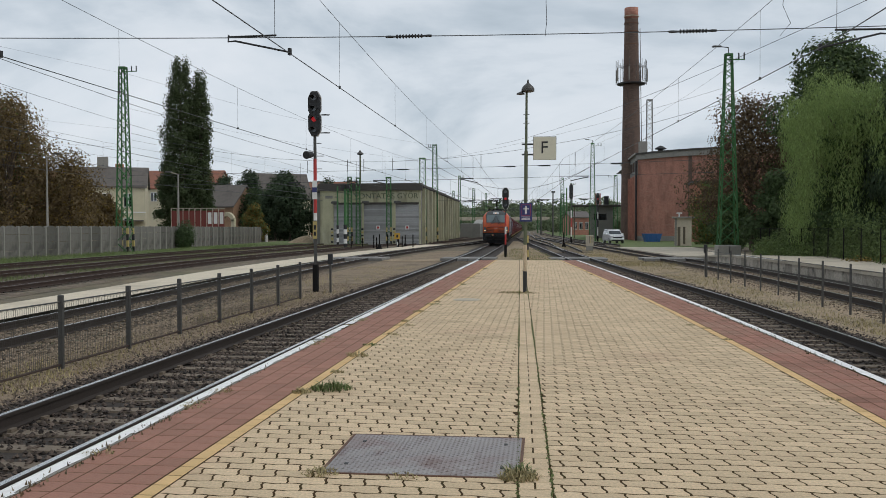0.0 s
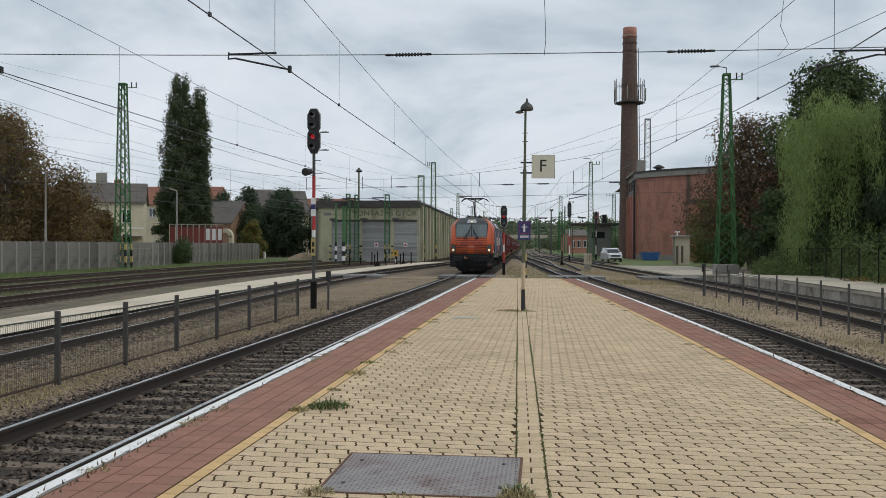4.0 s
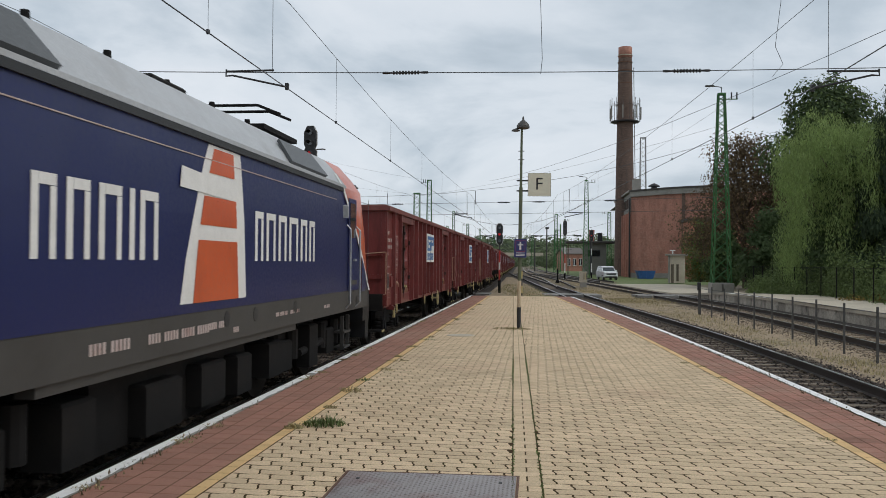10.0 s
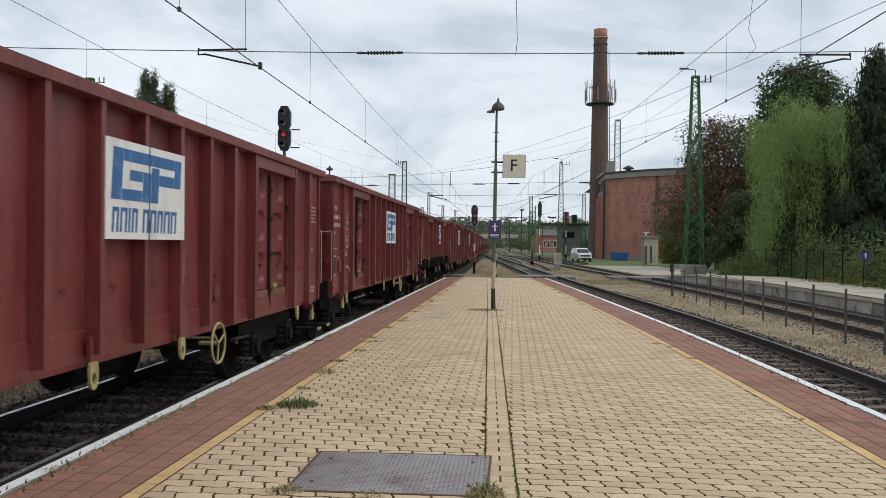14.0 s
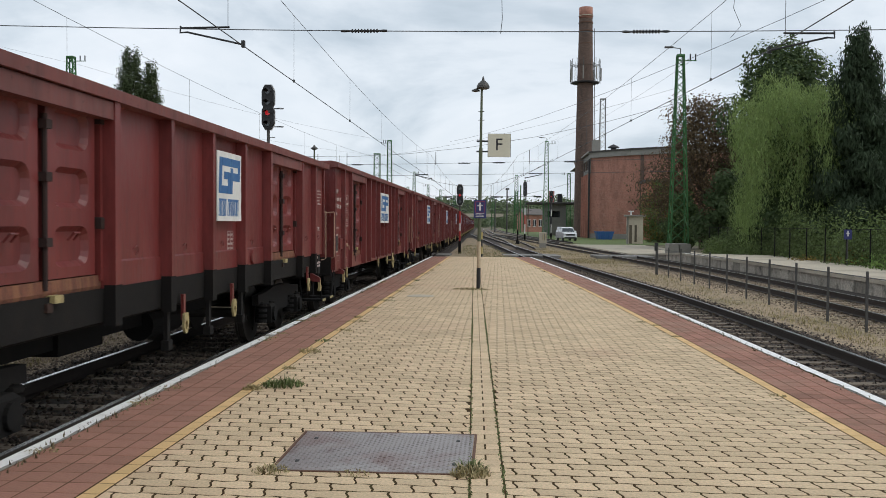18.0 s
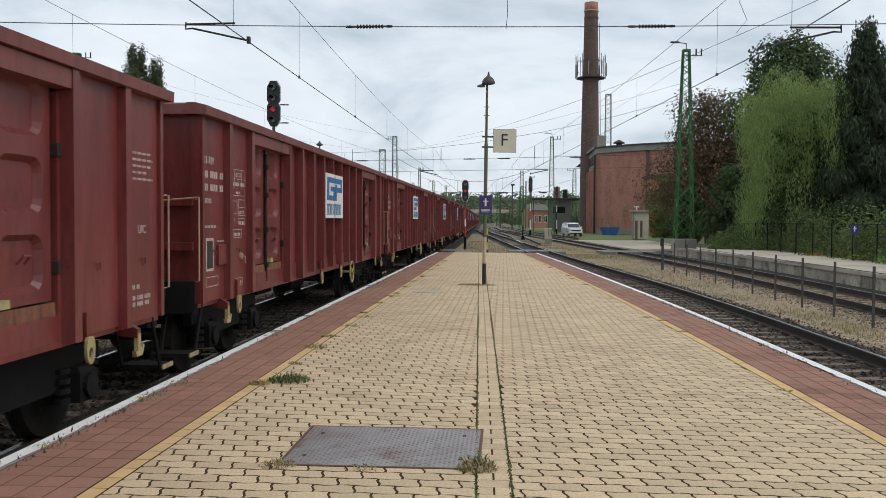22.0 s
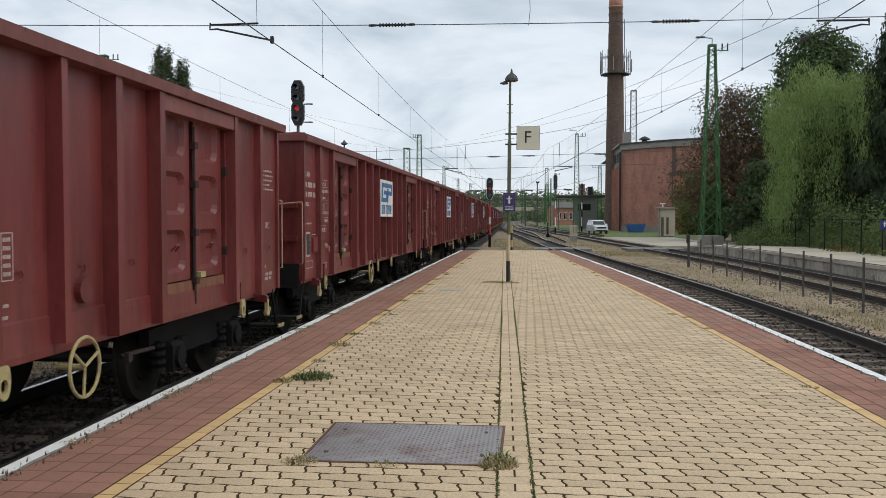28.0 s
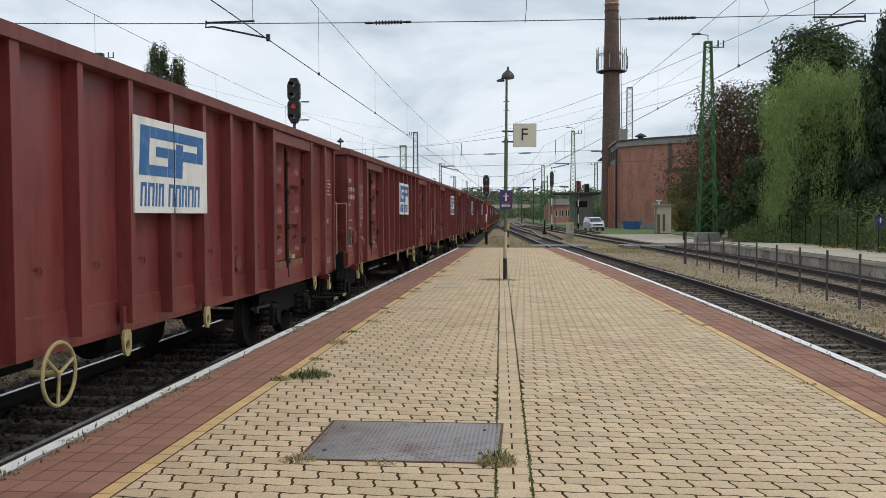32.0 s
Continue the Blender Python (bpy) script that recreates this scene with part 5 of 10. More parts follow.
overhead([-10.9, -10.62, -9.65] + [line_b(y) + 0.25 * (-1) ** i for i, y in enumerate(SUP[3:5])], "overhead_line", OVER)
for line, st_, up in ((line_c, -0.3, 6), (line_d, 0.3, 5), (line_e, -0.3, 5)):
    overhead([line(y) + st_ * (-1) ** i for i, y in enumerate(SUP[:up])], "overhead_line", OVER)


def headspan(y, x0, x1, y1, lines, r, label, mid=0.0, bow=None):
    t = thing("headspan", label, "overhead line")
    zl = CONTACT + 0.31
    n = 10

    def span(z, sag):
        return [(x0 + (x1 - x0) * i / n, y + (y1 - y) * i / n, z + sag * (2 * i / n - 1) ** 2) for i in range(n + 1)]
    if bow:
        part("lower_wire", Geo().path([(x0 + (x1 - x0) * i / 24, y + (y1 - y) * i / 24, zl + bow(x0 + (x1 - x0) * i / 24)) for i in range(25)], r, 4), wire_m, t)
    else:
        part("lower_wire", Geo().path(span(zl, 0.10), r, 4), wire_m, t)
    if mid:
        part("middle_wire", Geo().path(span(zl + mid, 0.12), r, 4), wire_m, t)
    part("upper_wire", Geo().path(span(zl + 1.5, 3.4), r, 4), wire_m, t)
    for x, sgn in lines:
        yy = y + (y1 - y) * (x - x0) / (x1 - x0)
        part("bracket", Geo().tube((x - sgn * 1.23, yy, zl + 0.04), (x - sgn * 0.27, yy, zl + 0.05), r * 2.0, n=6), black, t)
        part("steady_arm", Geo().path([(x - sgn * 1.23, yy, zl + 0.08), (x - sgn * 1.24, yy, zl - 0.05), (x - sgn * 1.10, yy, zl - 0.04), (x - sgn * 0.02, yy, CONTACT + 0.03)], r * 1.9, 6), black, t, "dark registration arm")
        part("arm_clamp", Geo().box(x - 0.03, x + 0.03, yy - 0.04, yy + 0.04, CONTACT - 0.03, CONTACT + 0.10), black, t)
        part("hanger", Geo().tube((x - sgn * 0.3, yy, zl), (x - sgn * 0.3, yy, zl + 1.6), r * 0.6, n=4, cap=False), wire_m, t)
        if mid:
            part("hook", Geo().tube((x + 0.3, yy, zl + mid - 0.1), (x + 0.3, yy, zl + mid + 0.9), r * 1.6, n=5), wire_m, t)
    return t


def insulator(t, x, y, z, r):
    prof = [(0.0, -0.45), (r * 0.8, -0.45), (r, -0.38), (r * 0.7, -0.28)]
    for k in range(9):
        u = -0.25 + k * 0.06
        prof += [(r * 0.7, u), (r * 1.55, u + 0.018), (r * 1.5, u + 0.03), (r * 0.7, u + 0.045)]
    prof += [(r * 0.7, 0.30), (r, 0.38), (r * 0.8, 0.45), (0.0, 0.45)]
    g = Geo().lathe((0, 0, 0), prof, 10)
    g.v = [(x + c, y + b, z + a) for a, b, c in g.v]
    return part("insulator", g, black, t, "dark ribbed insulator")


h1y = lambda x: 17.1 + 0.085 * (x + 2.6)
h1z = lambda x: 0.0010 * (x + 4.5) ** 2
h1 = headspan(h1y(-33.5), -33.5, 14.8, h1y(14.8), [(-4.92, 1), (-10.62, 1), (5.25, -1)], 0.010, "span wires with registration arms across the tracks", bow=h1z)
for x in (-2.61, 2.835):
    insulator(h1, x, h1y(x), CONTACT + 0.31 + h1z(x), 0.027)
part("jumper", Geo().path([(0.02, 17.4, CONTACT + 0.31), (0.05, 17.4, CONTACT + 0.6), (0.0, 17.4, CONTACT + 2.1)], 0.008, 4), wire_m, h1)
part("feeder_drop", Geo().path([(4.55, 17.95, CONTACT + 0.31), (4.75, 17.95, CONTACT + 0.55), (4.60, 17.95, CONTACT + 0.9), (4.72, 17.95, CONTACT + 1.9)], 0.006, 4), wire_m, h1)
for y, y1, x0, x1, mid in ((63.2, 75, 12.6, -37, 0.87), (118, 124, 7.1, -15, 0), (180, 180, 15, -26, 0), (240, 240, 9, -26, 0.9)):
    hs = headspan(y, x0, x1, y1, [(line_a(y) - 0.25, 1), (line_r(y) + 0.25, -1), (line_b(y) - 0.3, 1)] + ([(-14.6, 1), (-16.0, -1), (-19.5, 1)] if mid and y < 70 else []), 0.016 if y < 90 else 0.028, "span wires across the yard", mid)
    for x in (-11.0, -2.6, 0.0, 5.2):
        insulator(hs, x, y + (y1 - y) * (x - x0) / (x1 - x0), CONTACT + 0.31 + mid, 0.045 if y < 90 else 0.075)
cr = thing("feeder_line", "thin feeder wires between the tall masts", "overhead line")
for a, b in (((13.3, 63.2, 13.0), (7.9, 133.5, 14.0)), ((-36, 75, 15.0), (-16, 124, 13.2)), ((-36, 75, 15.0), (-50, 0, 15.0)), ((-36.8, 75, 12.2), (-15.6, 112, 10.2)), ((7.9, 133.5, 14.0), (3.9, 196, 12.6)), ((12.6, 63.2, 11.2), (-15.4, 112, 10.0)),
             ((-37, 75, 9.5), (-22, 180, 9.5)), ((-37, 75, 8.7), (-70, 10, 9.0)), ((-37, 75, 10.3), (-60, 0, 11.0)), ((9.3, 13.0, 6.9), (-3.2, 58.0, 6.9)), ((-11.5, 8.0, 5.5), (-11.4, 60, 5.5))):
    pts = [(a[0] + (b[0] - a[0]) * i / 10, a[1] + (b[1] - a[1]) * i / 10, a[2] + (b[2] - a[2]) * i / 10 - 1.2 * 4 * (i / 10) * (1 - i / 10) * 0.5) for i in range(11)]
    part("wire", Geo().path(pts, 0.009 if min(a[1], b[1]) > 20 else 0.007, 4), wire_m, cr)


# ---- walls and buildings ----
def gable_house(name, label, x, y, w, d, eave, ridge, rz, wall, roof, wins, category="house"):
    t = thing(name, label, category, pose(x, y, GROUND, rz=rz), group="")
    part("wall", Geo().box(-w / 2, w / 2, -d / 2, d / 2, 0, eave), wall, t)
    for s in (-1, 1):
        part("gable", Geo().prism([(-d / 2, eave), (d / 2, eave), (0, ridge - 0.15)], 0, *sorted((s * (w / 2 - 0.2), s * w / 2))), wall, t)
        o = 0.4
        k = (ridge - eave) / (d / 2)
        part("roof", Geo().hexa([(-w / 2 - o, s * (d / 2 + o), eave - k * o), (w / 2 + o, s * (d / 2 + o), eave - k * o), (w / 2 + o, 0, ridge), (-w / 2 - o, 0, ridge)],
                                [(-w / 2 - o, s * (d / 2 + o), eave - k * o + 0.22), (w / 2 + o, s * (d / 2 + o), eave - k * o + 0.22), (w / 2 + o, 0, ridge + 0.22), (-w / 2 - o, 0, ridge + 0.22)]), roof, t)
    for face, u, z, ww, hh in wins:
        if face == "front":
            wn_ = part("window", Geo().box(u - ww / 2, u + ww / 2, -d / 2 - 0.06, -d / 2 + 0.1, z, z + hh), white_p, t)
            for s in (-1, 1):
                part("pane", Geo().box(u + s * ww / 4 - ww * 0.19, u + s * ww / 4 + ww * 0.19, -d / 2 - 0.08, -d / 2, z + 0.1, z + hh - 0.1), glass_dark, wn_)
            part("sill", Geo().box(u - ww / 2 - 0.1, u + ww / 2 + 0.1, -d / 2 - 0.18, -d / 2, z - 0.1, z), concrete_light, wn_)
        else:
            wn_ = part("window", Geo().box(w / 2 - 0.1, w / 2 + 0.06, u - ww / 2, u + ww / 2, z, z + hh), white_p, t)
            for s in (-1, 1):
                part("pane", Geo().box(w / 2, w / 2 + 0.08, u + s * ww / 4 - ww * 0.19, u + s * ww / 4 + ww * 0.19, z + 0.1, z + hh - 0.1), glass_dark, wn_)
            part("sill", Geo().box(w / 2, w / 2 + 0.18, u - ww / 2 - 0.1, u + ww / 2 + 0.1, z - 0.1, z), concrete_light, wn_)
    return t


hs = gable_house("house", "two-storey cream house with grey tiled roof", -78.2, 152, 13.5, 10, 9.6, 13.0, 22, plaster, roof_grey, [("front", 3.9, 5.9, 1.5, 2.4), ("front", 0.4, 5.9, 1.5, 2.4), ("front", -3.2, 5.9, 1.5, 2.4), ("front", 3.9, 1.8, 1.5, 2.2), ("front", 0.4, 1.8, 1.5, 2.2)])
part("cornice", Geo().box(-6.9, 6.9, -5.12, -4.9, 9.2, 9.5), white_p, hs)
part("string_course", Geo().box(-6.8, 6.8, -5.08, -4.9, 4.9, 5.1), white_p, hs)
part("chimney", Geo().box(-1.6, 0.2, -0.5, 0.6, 13.0, 15.0, 0.05), concrete, hs)
part("canopy", Geo().box(-3.5, 6.5, -7.2, -4.9, 3.4, 3.6), roof_grey, hs)
hs = gable_house("house", "long house with red tiled roof behind", -95, 195, 44, 12, 11.2, 15.2, 4, plaster, roof_red, [("front", -8 + 4 * i, 8.2, 1.4, 2.0) for i in range(8)])
part("chimney", Geo().box(-3.0, -1.4, -0.5, 0.6, 14.4, 17.0, 0.05), brick_new, hs)
part("chimney", Geo().box(9.0, 10.2, -0.5, 0.6, 14.4, 16.8, 0.05), brick_new, hs)
hs = gable_house("house", "small brick house with a dark gabled roof", -57.6, 158, 6.6, 8.5, 6.2, 9.9, -12, brick_tan, roof_grey, [("front", 0, 2.0, 1.2, 1.6), ("side", 0.0, 2.6, 1.3, 1.7)])
hs = gable_house("house", "distant house with a dark roof among trees", -66, 215, 14, 11, 9.5, 15.5, 30, plaster, roof_grey, [("front", 0, 5.0, 1.2, 1.8), ("front", 3, 5.0, 1.2, 1.8)])
hs = gable_house("house", "distant house behind the dark trees", -57, 235, 13, 11, 9.0, 14.4, 10, brick_new, roof_red, [("front", -3, 6.0, 1.2, 1.8), ("front", 3, 6.0, 1.2, 1.8)])

wallc = thing("concrete_wall", "weathered grey precast concrete panel wall", "wall", kind="structure")
wp = Geo()
for k in range(4):
    wp.box(-0.035, 0.035, 0.05, 1.70, k * 0.5 + 0.006, k * 0.5 + 0.494 if k < 3 else 1.86, 0.01)
nseg = 10
for i in range(nseg):
    a0, a1 = i / nseg, (i + 1) / nseg
    wp.hexa([(-0.035, 0.05 + 1.65 * a0, 1.86), (0.035, 0.05 + 1.65 * a0, 1.86), (0.035, 0.05 + 1.65 * a1, 1.86), (-0.035, 0.05 + 1.65 * a1, 1.86)],
            [(-0.035, 0.05 + 1.65 * a0, 1.90 + 0.14 * math.sin(math.pi * a0)), (0.035, 0.05 + 1.65 * a0, 1.90 + 0.14 * math.sin(math.pi * a0)), (0.035, 0.05 + 1.65 * a1, 1.90 + 0.14 * math.sin(math.pi * a1)), (-0.035, 0.05 + 1.65 * a1, 1.90 + 0.14 * math.sin(math.pi * a1))])
wpm = wp.mesh("wall_panel", wall_concrete)
wpost = Geo().box(-0.08, 0.10, -0.07, 0.07, 0, 2.02, 0.02).mesh("wall_post", concrete)
wall_x = smooth_line([(0, -36.4), (70, -37.0), (88, -38.5), (130, -42.8), (160, -45.9)])
for i in range(56):
    y = 36 + i * 1.75
    k = math.degrees(math.atan2(wall_x(y + 1.75) - wall_x(y), 1.75))
    part("wall_panel", wpm, None, wallc, at=pose(wall_x(y), y, GROUND, rz=-k) @ Matrix.Diagonal((1, 1, 1.16, 1)))
    part("wall_post", wpost, None, wallc, at=pose(wall_x(y), y, GROUND, rz=-k) @ Matrix.Diagonal((1, 1, 1.16, 1)))
thing("gate_pier", "white plastered gate pier at the wall's end", "pier", pose(-43.4, 134.6, GROUND), geo=Geo().box(-0.35, 0.35, -0.35, 0.35, 0, 2.5, 0.08), material=white_p)
rf = thing("painted_fence", "dark red panel fence with pale posts and white daubs", "fence", pose(-45.2, 112, GROUND, rz=3) @ Matrix.Diagonal((0.9, 1, 0.94, 1)))
for i in range(9):
    x = -3.9 + i * 0.88
    part("panel", Geo().box(x + 0.05, x + 0.83, -0.04, 0.04, 0.2, 4.75), mat("dark_red_panel", (0.20, 0.045, 0.035), 0.7, var=0.15, scale=3), rf)
    part("post", Geo().box(x - 0.04, x + 0.04, -0.09, 0.09, 0, 5.1), concrete_light, rf)
    if i > 5:
        part("daub", Geo().box(x + 0.16, x + 0.70, -0.05, -0.042, 2.9, 4.5), white_p, rf, "white painted daub")
part("top_bar", Geo().box(-3.9, 4.05, -0.07, 0.07, 5.02, 5.1), concrete_light, rf)
arch = thing("stone_arch", "sandstone portal with a small arched roof", "portal", pose(-42.6, 116, GROUND) @ Matrix.Diagonal((0.85, 1, 0.97, 1)))
part("pier", Geo().box(-1.2, -0.7, -0.4, 0.4, 0, 3.4), plaster, arch)
part("pier", Geo().box(0.7, 1.2, -0.4, 0.4, 0, 3.4), plaster, arch)
for i in range(10):
    a0, a1 = math.pi * (i + 0.04) / 10, math.pi * (i + 0.96) / 10
    ring = [(rr * math.cos(a), 3.2 + rr * math.sin(a)) for rr, a in ((0.7, a0), (1.25, a0), (1.25, a1), (0.7, a1))]
    part("arch_stone", Geo().hexa([(x, -0.4, z) for x, z in ring], [(x, 0.4, z) for x, z in ring]), plaster, arch)

# engine shed
SHX, SHY, SHA = -21.4, 108, 1.5
shed = thing("engine_shed", "pale yellow engine shed with three grey roller shutters", "shed", pose(SHX, SHY, GROUND, rz=SHA))
W, D, H = 12.6, 66.0, 7.5
part("front_wall", Geo().box(-W / 2, W / 2, 0, 0.4, 5.3, H - 0.75).box(-W / 2, -4.62, 0, 0.4, 0, 5.3).box(-1.07, -0.82, 0, 0.4, 0, 5.3).box(2.75, 3.15, 0, 0.4, 0, 5.3).box(6.05, W / 2, 0, 0.4, 0, 5.3), shed_yellow, shed, "pale yellow plaster front")
part("fascia", Geo().box(-W / 2 - 0.2, W / 2 + 0.2, -0.25, 0.6, H - 0.75, H + 0.15, 0.05), roof_dark, shed, "dark weathered fascia")
part("side_wall", Geo().box(W / 2 - 0.4, W / 2, 0.4, D, 0, H - 0.3), shed_grey, shed)
part("side_wall", Geo().box(-W / 2, -W / 2 + 0.4, 0.4, D, 0, H - 0.3), shed_grey, shed)
part("back_wall", Geo().box(-W / 2, W / 2, D - 0.4, D, 0, H - 0.3), shed_grey, shed)
part("roof", Geo().hexa([(-W / 2 - 0.3, 0.6, H - 0.3), (W / 2 + 0.3, 0.6, H - 0.3), (W / 2 + 0.3, D + 0.3, H - 0.3), (-W / 2 - 0.3, D + 0.3, H - 0.3)], [(-W / 2 - 0.3, 0.6, H), (W / 2 + 0.3, 0.6, H), (W / 2 + 0.3, D + 0.3, H), (-W / 2 - 0.3, D + 0.3, H)]), roof_dark, shed)
part("annex", Geo().box(-W / 2 - 1.1, -W / 2 - 0.01, 0.8, 14, 0, H - 1.0), shed_grey, shed, "lower grey side annex")
part("annex_roof", Geo().box(-W / 2 - 1.3, -W / 2 - 0.01, 0.6, 14.2, H - 1.0, H - 0.6), roof_dark, shed)
for x0, x1 in ((-4.62, -1.07), (-0.82, 2.75), (3.15, 6.05)):
    sh = part("roller_shutter", Geo().box(x0, x1, 0.18, 0.24, 0, 5.3), shutter_m, shed, "grey corrugated roller shutter")
    for k in range(22):
        z = 0.1 + k * 0.235
        part("slat", Geo().box(x0, x1, 0.13, 0.18, z, z + 0.19, 0.02), shutter_m, sh)
    part("placard", Geo().box((x0 + x1) / 2 - 0.24, (x0 + x1) / 2 + 0.24, 0.09, 0.12, 1.95, 2.43), white_p, sh)
    part("placard_mark", Geo().box((x0 + x1) / 2 - 0.12, (x0 + x1) / 2 + 0.12, 0.07, 0.09, 2.06, 2.32), red_p, sh)
    # Solid dark strip painted in for the shade below the lintel.
    part("lintel_shadow_gap", Geo().box(x0, x1, 0.05, 0.2, 5.05, 5.3), roof_dark, sh)
    part("yard_lamp", Geo().box(x0 - 0.1, x0 + 0.8, -0.8, -0.4, 5.15, 5.45, 0.08), post_grey, shed, "grey yard lamp")
    for k in range(5):
        part("hazard_band", Geo().box(x0 - 0.3, x0 - 0.02, -0.03, 0.02, 0.3 + k * 0.4, 0.5 + k * 0.4), yellow_p if k % 2 else black, shed)
part("lettering", text_mesh("lettering", "VONTATÁS GYŐR", 0.92, pole_green, 0.02), None, shed, "raised grey lettering", at=pose(2.0, -0.03, 6.05, 90) @ Matrix.Diagonal((1.06, 1, 1, 1)))
part("letter_block", Geo().box(-5.6, -4.7, -0.05, 0.0, 5.80, 6.15), shed_grey, shed)
for i in range(15):
    y = 1.5 + i * 4.4
    part("pilaster", Geo().box(W / 2, W / 2 + 0.35, y, y + 0.8, 0, H - 0.4), shed_yellow, shed, "pale pilaster")
    if i < 14:
        part("side_window", Geo().box(W / 2 - 0.02, W / 2 + 0.05, y + 1.3, y + 3.9, 2.0, 5.6), glass_dark, shed)
tk = thing("tank_wagon", "distant pale tank wagon beside the shed", "tank wagon", pose(-14.8, 205, GROUND + 0.3, rz=2))
part("tank", Geo().tube((0, -6, 2.4), (0, 6, 2.4), 1.3, n=18), white_p, tk)
part("frame", Geo().box(-1.2, 1.2, -6.5, 6.5, 0.8, 1.15), bogie_m, tk)
for y in (-4.5, 4.5):
    part("bogie", Geo().box(-1.0, 1.0, y - 1.2, y + 1.2, 0.0, 0.8), bogie_m, tk)
thing("low_shed", "low grey concrete lineside shed", "shed", pose(-15.0, 186, GROUND), geo=Geo().box(-2, 2, -6, 6, 0, 3.0, 0.1), material=shed_grey)

pr = thing("post_row", "row of short dark steel posts beside the yard track", "posts")
for i, h in enumerate((1.3, 1.1, 1.4, 1.2, 1.5, 1.1, 1.3, 1.45)):
    x, y = -19.4 + i * 0.87, 88 + 1.5 * (i % 3)
    part("post", Geo().box(x - 0.05, x + 0.05, y - 0.05, y + 0.05, GROUND, GROUND + h, 0.01), bogie_m, pr)
ym = thing("yard_marker", "yellow marker plate on a striped post", "sign", pose(-15.0, 90, GROUND))
for i in range(4):
    part("band", Geo().tube((0, 0, i * 0.35), (0, 0, i * 0.35 + 0.35), 0.06, n=8), white_p if i % 2 else black, ym)
part("plate", Geo().box(-0.3, 0.3, -0.09, -0.06, 1.0, 1.6), mat("orange_yellow_plate", (0.62, 0.36, 0.05), 0.5, var=0.1), ym, "orange-yellow plate")
part("plate_mark", Geo().box(-0.1, 0.1, -0.10, -0.09, 1.15, 1.45), black, ym)

# roundhouse of brick with the tall stack
rh = thing("roundhouse", "red brick roundhouse with a curved wall and grey cornice", "building", pose(0, 0, GROUND))
arc = []
cx_, cy_, R_ = 31.0, 167.0, 35.2
for i in range(25):
    a = radians(225 + i * 4.2)
    arc.append((cx_ + R_ * math.cos(a) * 0.66 + 0.0, cy_ + R_ * math.sin(a)))
HR = 13.5


def wall_run(pts, t, z0, z1, out=0.0):
    g = Geo()
    n = len(pts)
    nor = []
    for i in range(n):
        p, q2 = pts[max(0, i - 1)], pts[min(n - 1, i + 1)]
        d = Vector((q2[0] - p[0], q2[1] - p[1])).normalized()
        nor.append((d.y, -d.x))
    for i in range(n - 1):
        (xa, ya), (xb, yb) = pts[i], pts[i + 1]
        na, nb = nor[i], nor[i + 1]
        oa, ob = (xa + na[0] * out, ya + na[1] * out), (xb + nb[0] * out, yb + nb[1] * out)
        ia, ib = (xa - na[0] * t, ya - na[1] * t), (xb - nb[0] * t, yb - nb[1] * t)
        g.hexa([(*oa, z0), (*ob, z0), (*ib, z0), (*ia, z0)], [(*oa, z1), (*ob, z1), (*ib, z1), (*ia, z1)])
    return g


for i in range(len(arc) - 1):
    seg = arc[i:i + 2]
    part("wall_bay", wall_run(seg, 0.5, 0, HR - 0.8), brick, rh, "weathered red brick bay")
    part("cornice_stone", wall_run(seg, 0.6, HR - 0.8, HR, 0.35), concrete, rh)
    part("parapet_stone", wall_run(seg, 0.7, HR, HR + 0.25, 0.5), roof_dark, rh)
    part("plinth_stone", wall_run(seg, 0.1, 0, 0.8, 0.12), concrete, rh)
ax, ay = arc[0]
part("side_wall", Geo().box(ax - 0.1, ax + 0.5, ay, ay + 26, 0, HR - 3.2), brick, rh, "brick side wall with buttresses")
part("side_window_band", Geo().box(ax - 0.1, ax + 0.5, ay, ay + 26, HR - 3.2, HR), shed_grey, rh, "grey glazed upper band")
for i in range(7):
    part("glazing", Geo().box(ax - 0.16, ax - 0.1, ay + 0.6 + i * 3.6, ay + 3.2 + i * 3.6, HR - 2.4, HR - 0.9), glass_dark, rh)
    part("buttress", Geo().box(ax - 0.5, ax - 0.1, ay + i * 3.6, ay + 0.6 + i * 3.6, 0, HR - 3.2), brick, rh)
part("side_coping", Geo().box(ax - 0.5, ax + 0.7, ay - 0.2, ay + 26, HR, HR + 0.3), concrete, rh)
part("inner_roof", Geo().poly([(ax + 0.4, ay + 1, HR - 0.1), *[(x, y + 1.0, HR - 0.1) for x, y in arc[1:]], (arc[-1][0], 190, HR - 0.1), (ax + 0.4, 190, HR - 0.1)]), roof_dark, rh)
part("corner_pipe", Geo().tube((ax - 0.3, ay - 0.35, 0), (ax - 0.3, ay - 0.35, HR - 1.0), 0.14, n=8), black, rh)
for k in (5, 9, 13):
    x, y = arc[k]
    part("wall_strip", Geo().box(x - 0.35, x + 0.35, y - 0.10, y + 0.1, 0, HR - 0.8), brick_dark, rh, "dark soot-stained strip")
vx, vy = 18.2, 143
part("roof_vent", Geo().tube((vx, vy, HR), (vx, vy, HR + 0.9), 0.45, n=10).lathe((vx, vy, HR + 0.9), [(0.9, 0), (0.9, 0.15), (0.4, 0.45), (0, 0.6)], 10), black, rh, "dark roof ventilator")
part("roof_hut", Geo().box(ax + 0.5, ax + 1.7, ay + 2, ay + 4, HR, HR + 2.3), concrete, rh)
annex = thing("brick_annex", "small orange brick annex against the roundhouse", "annex", pose(22.9, 127.0, GROUND))
part("wall", Geo().box(-2.0, 4, 0, 5, 0, 8.2), brick_new, annex)
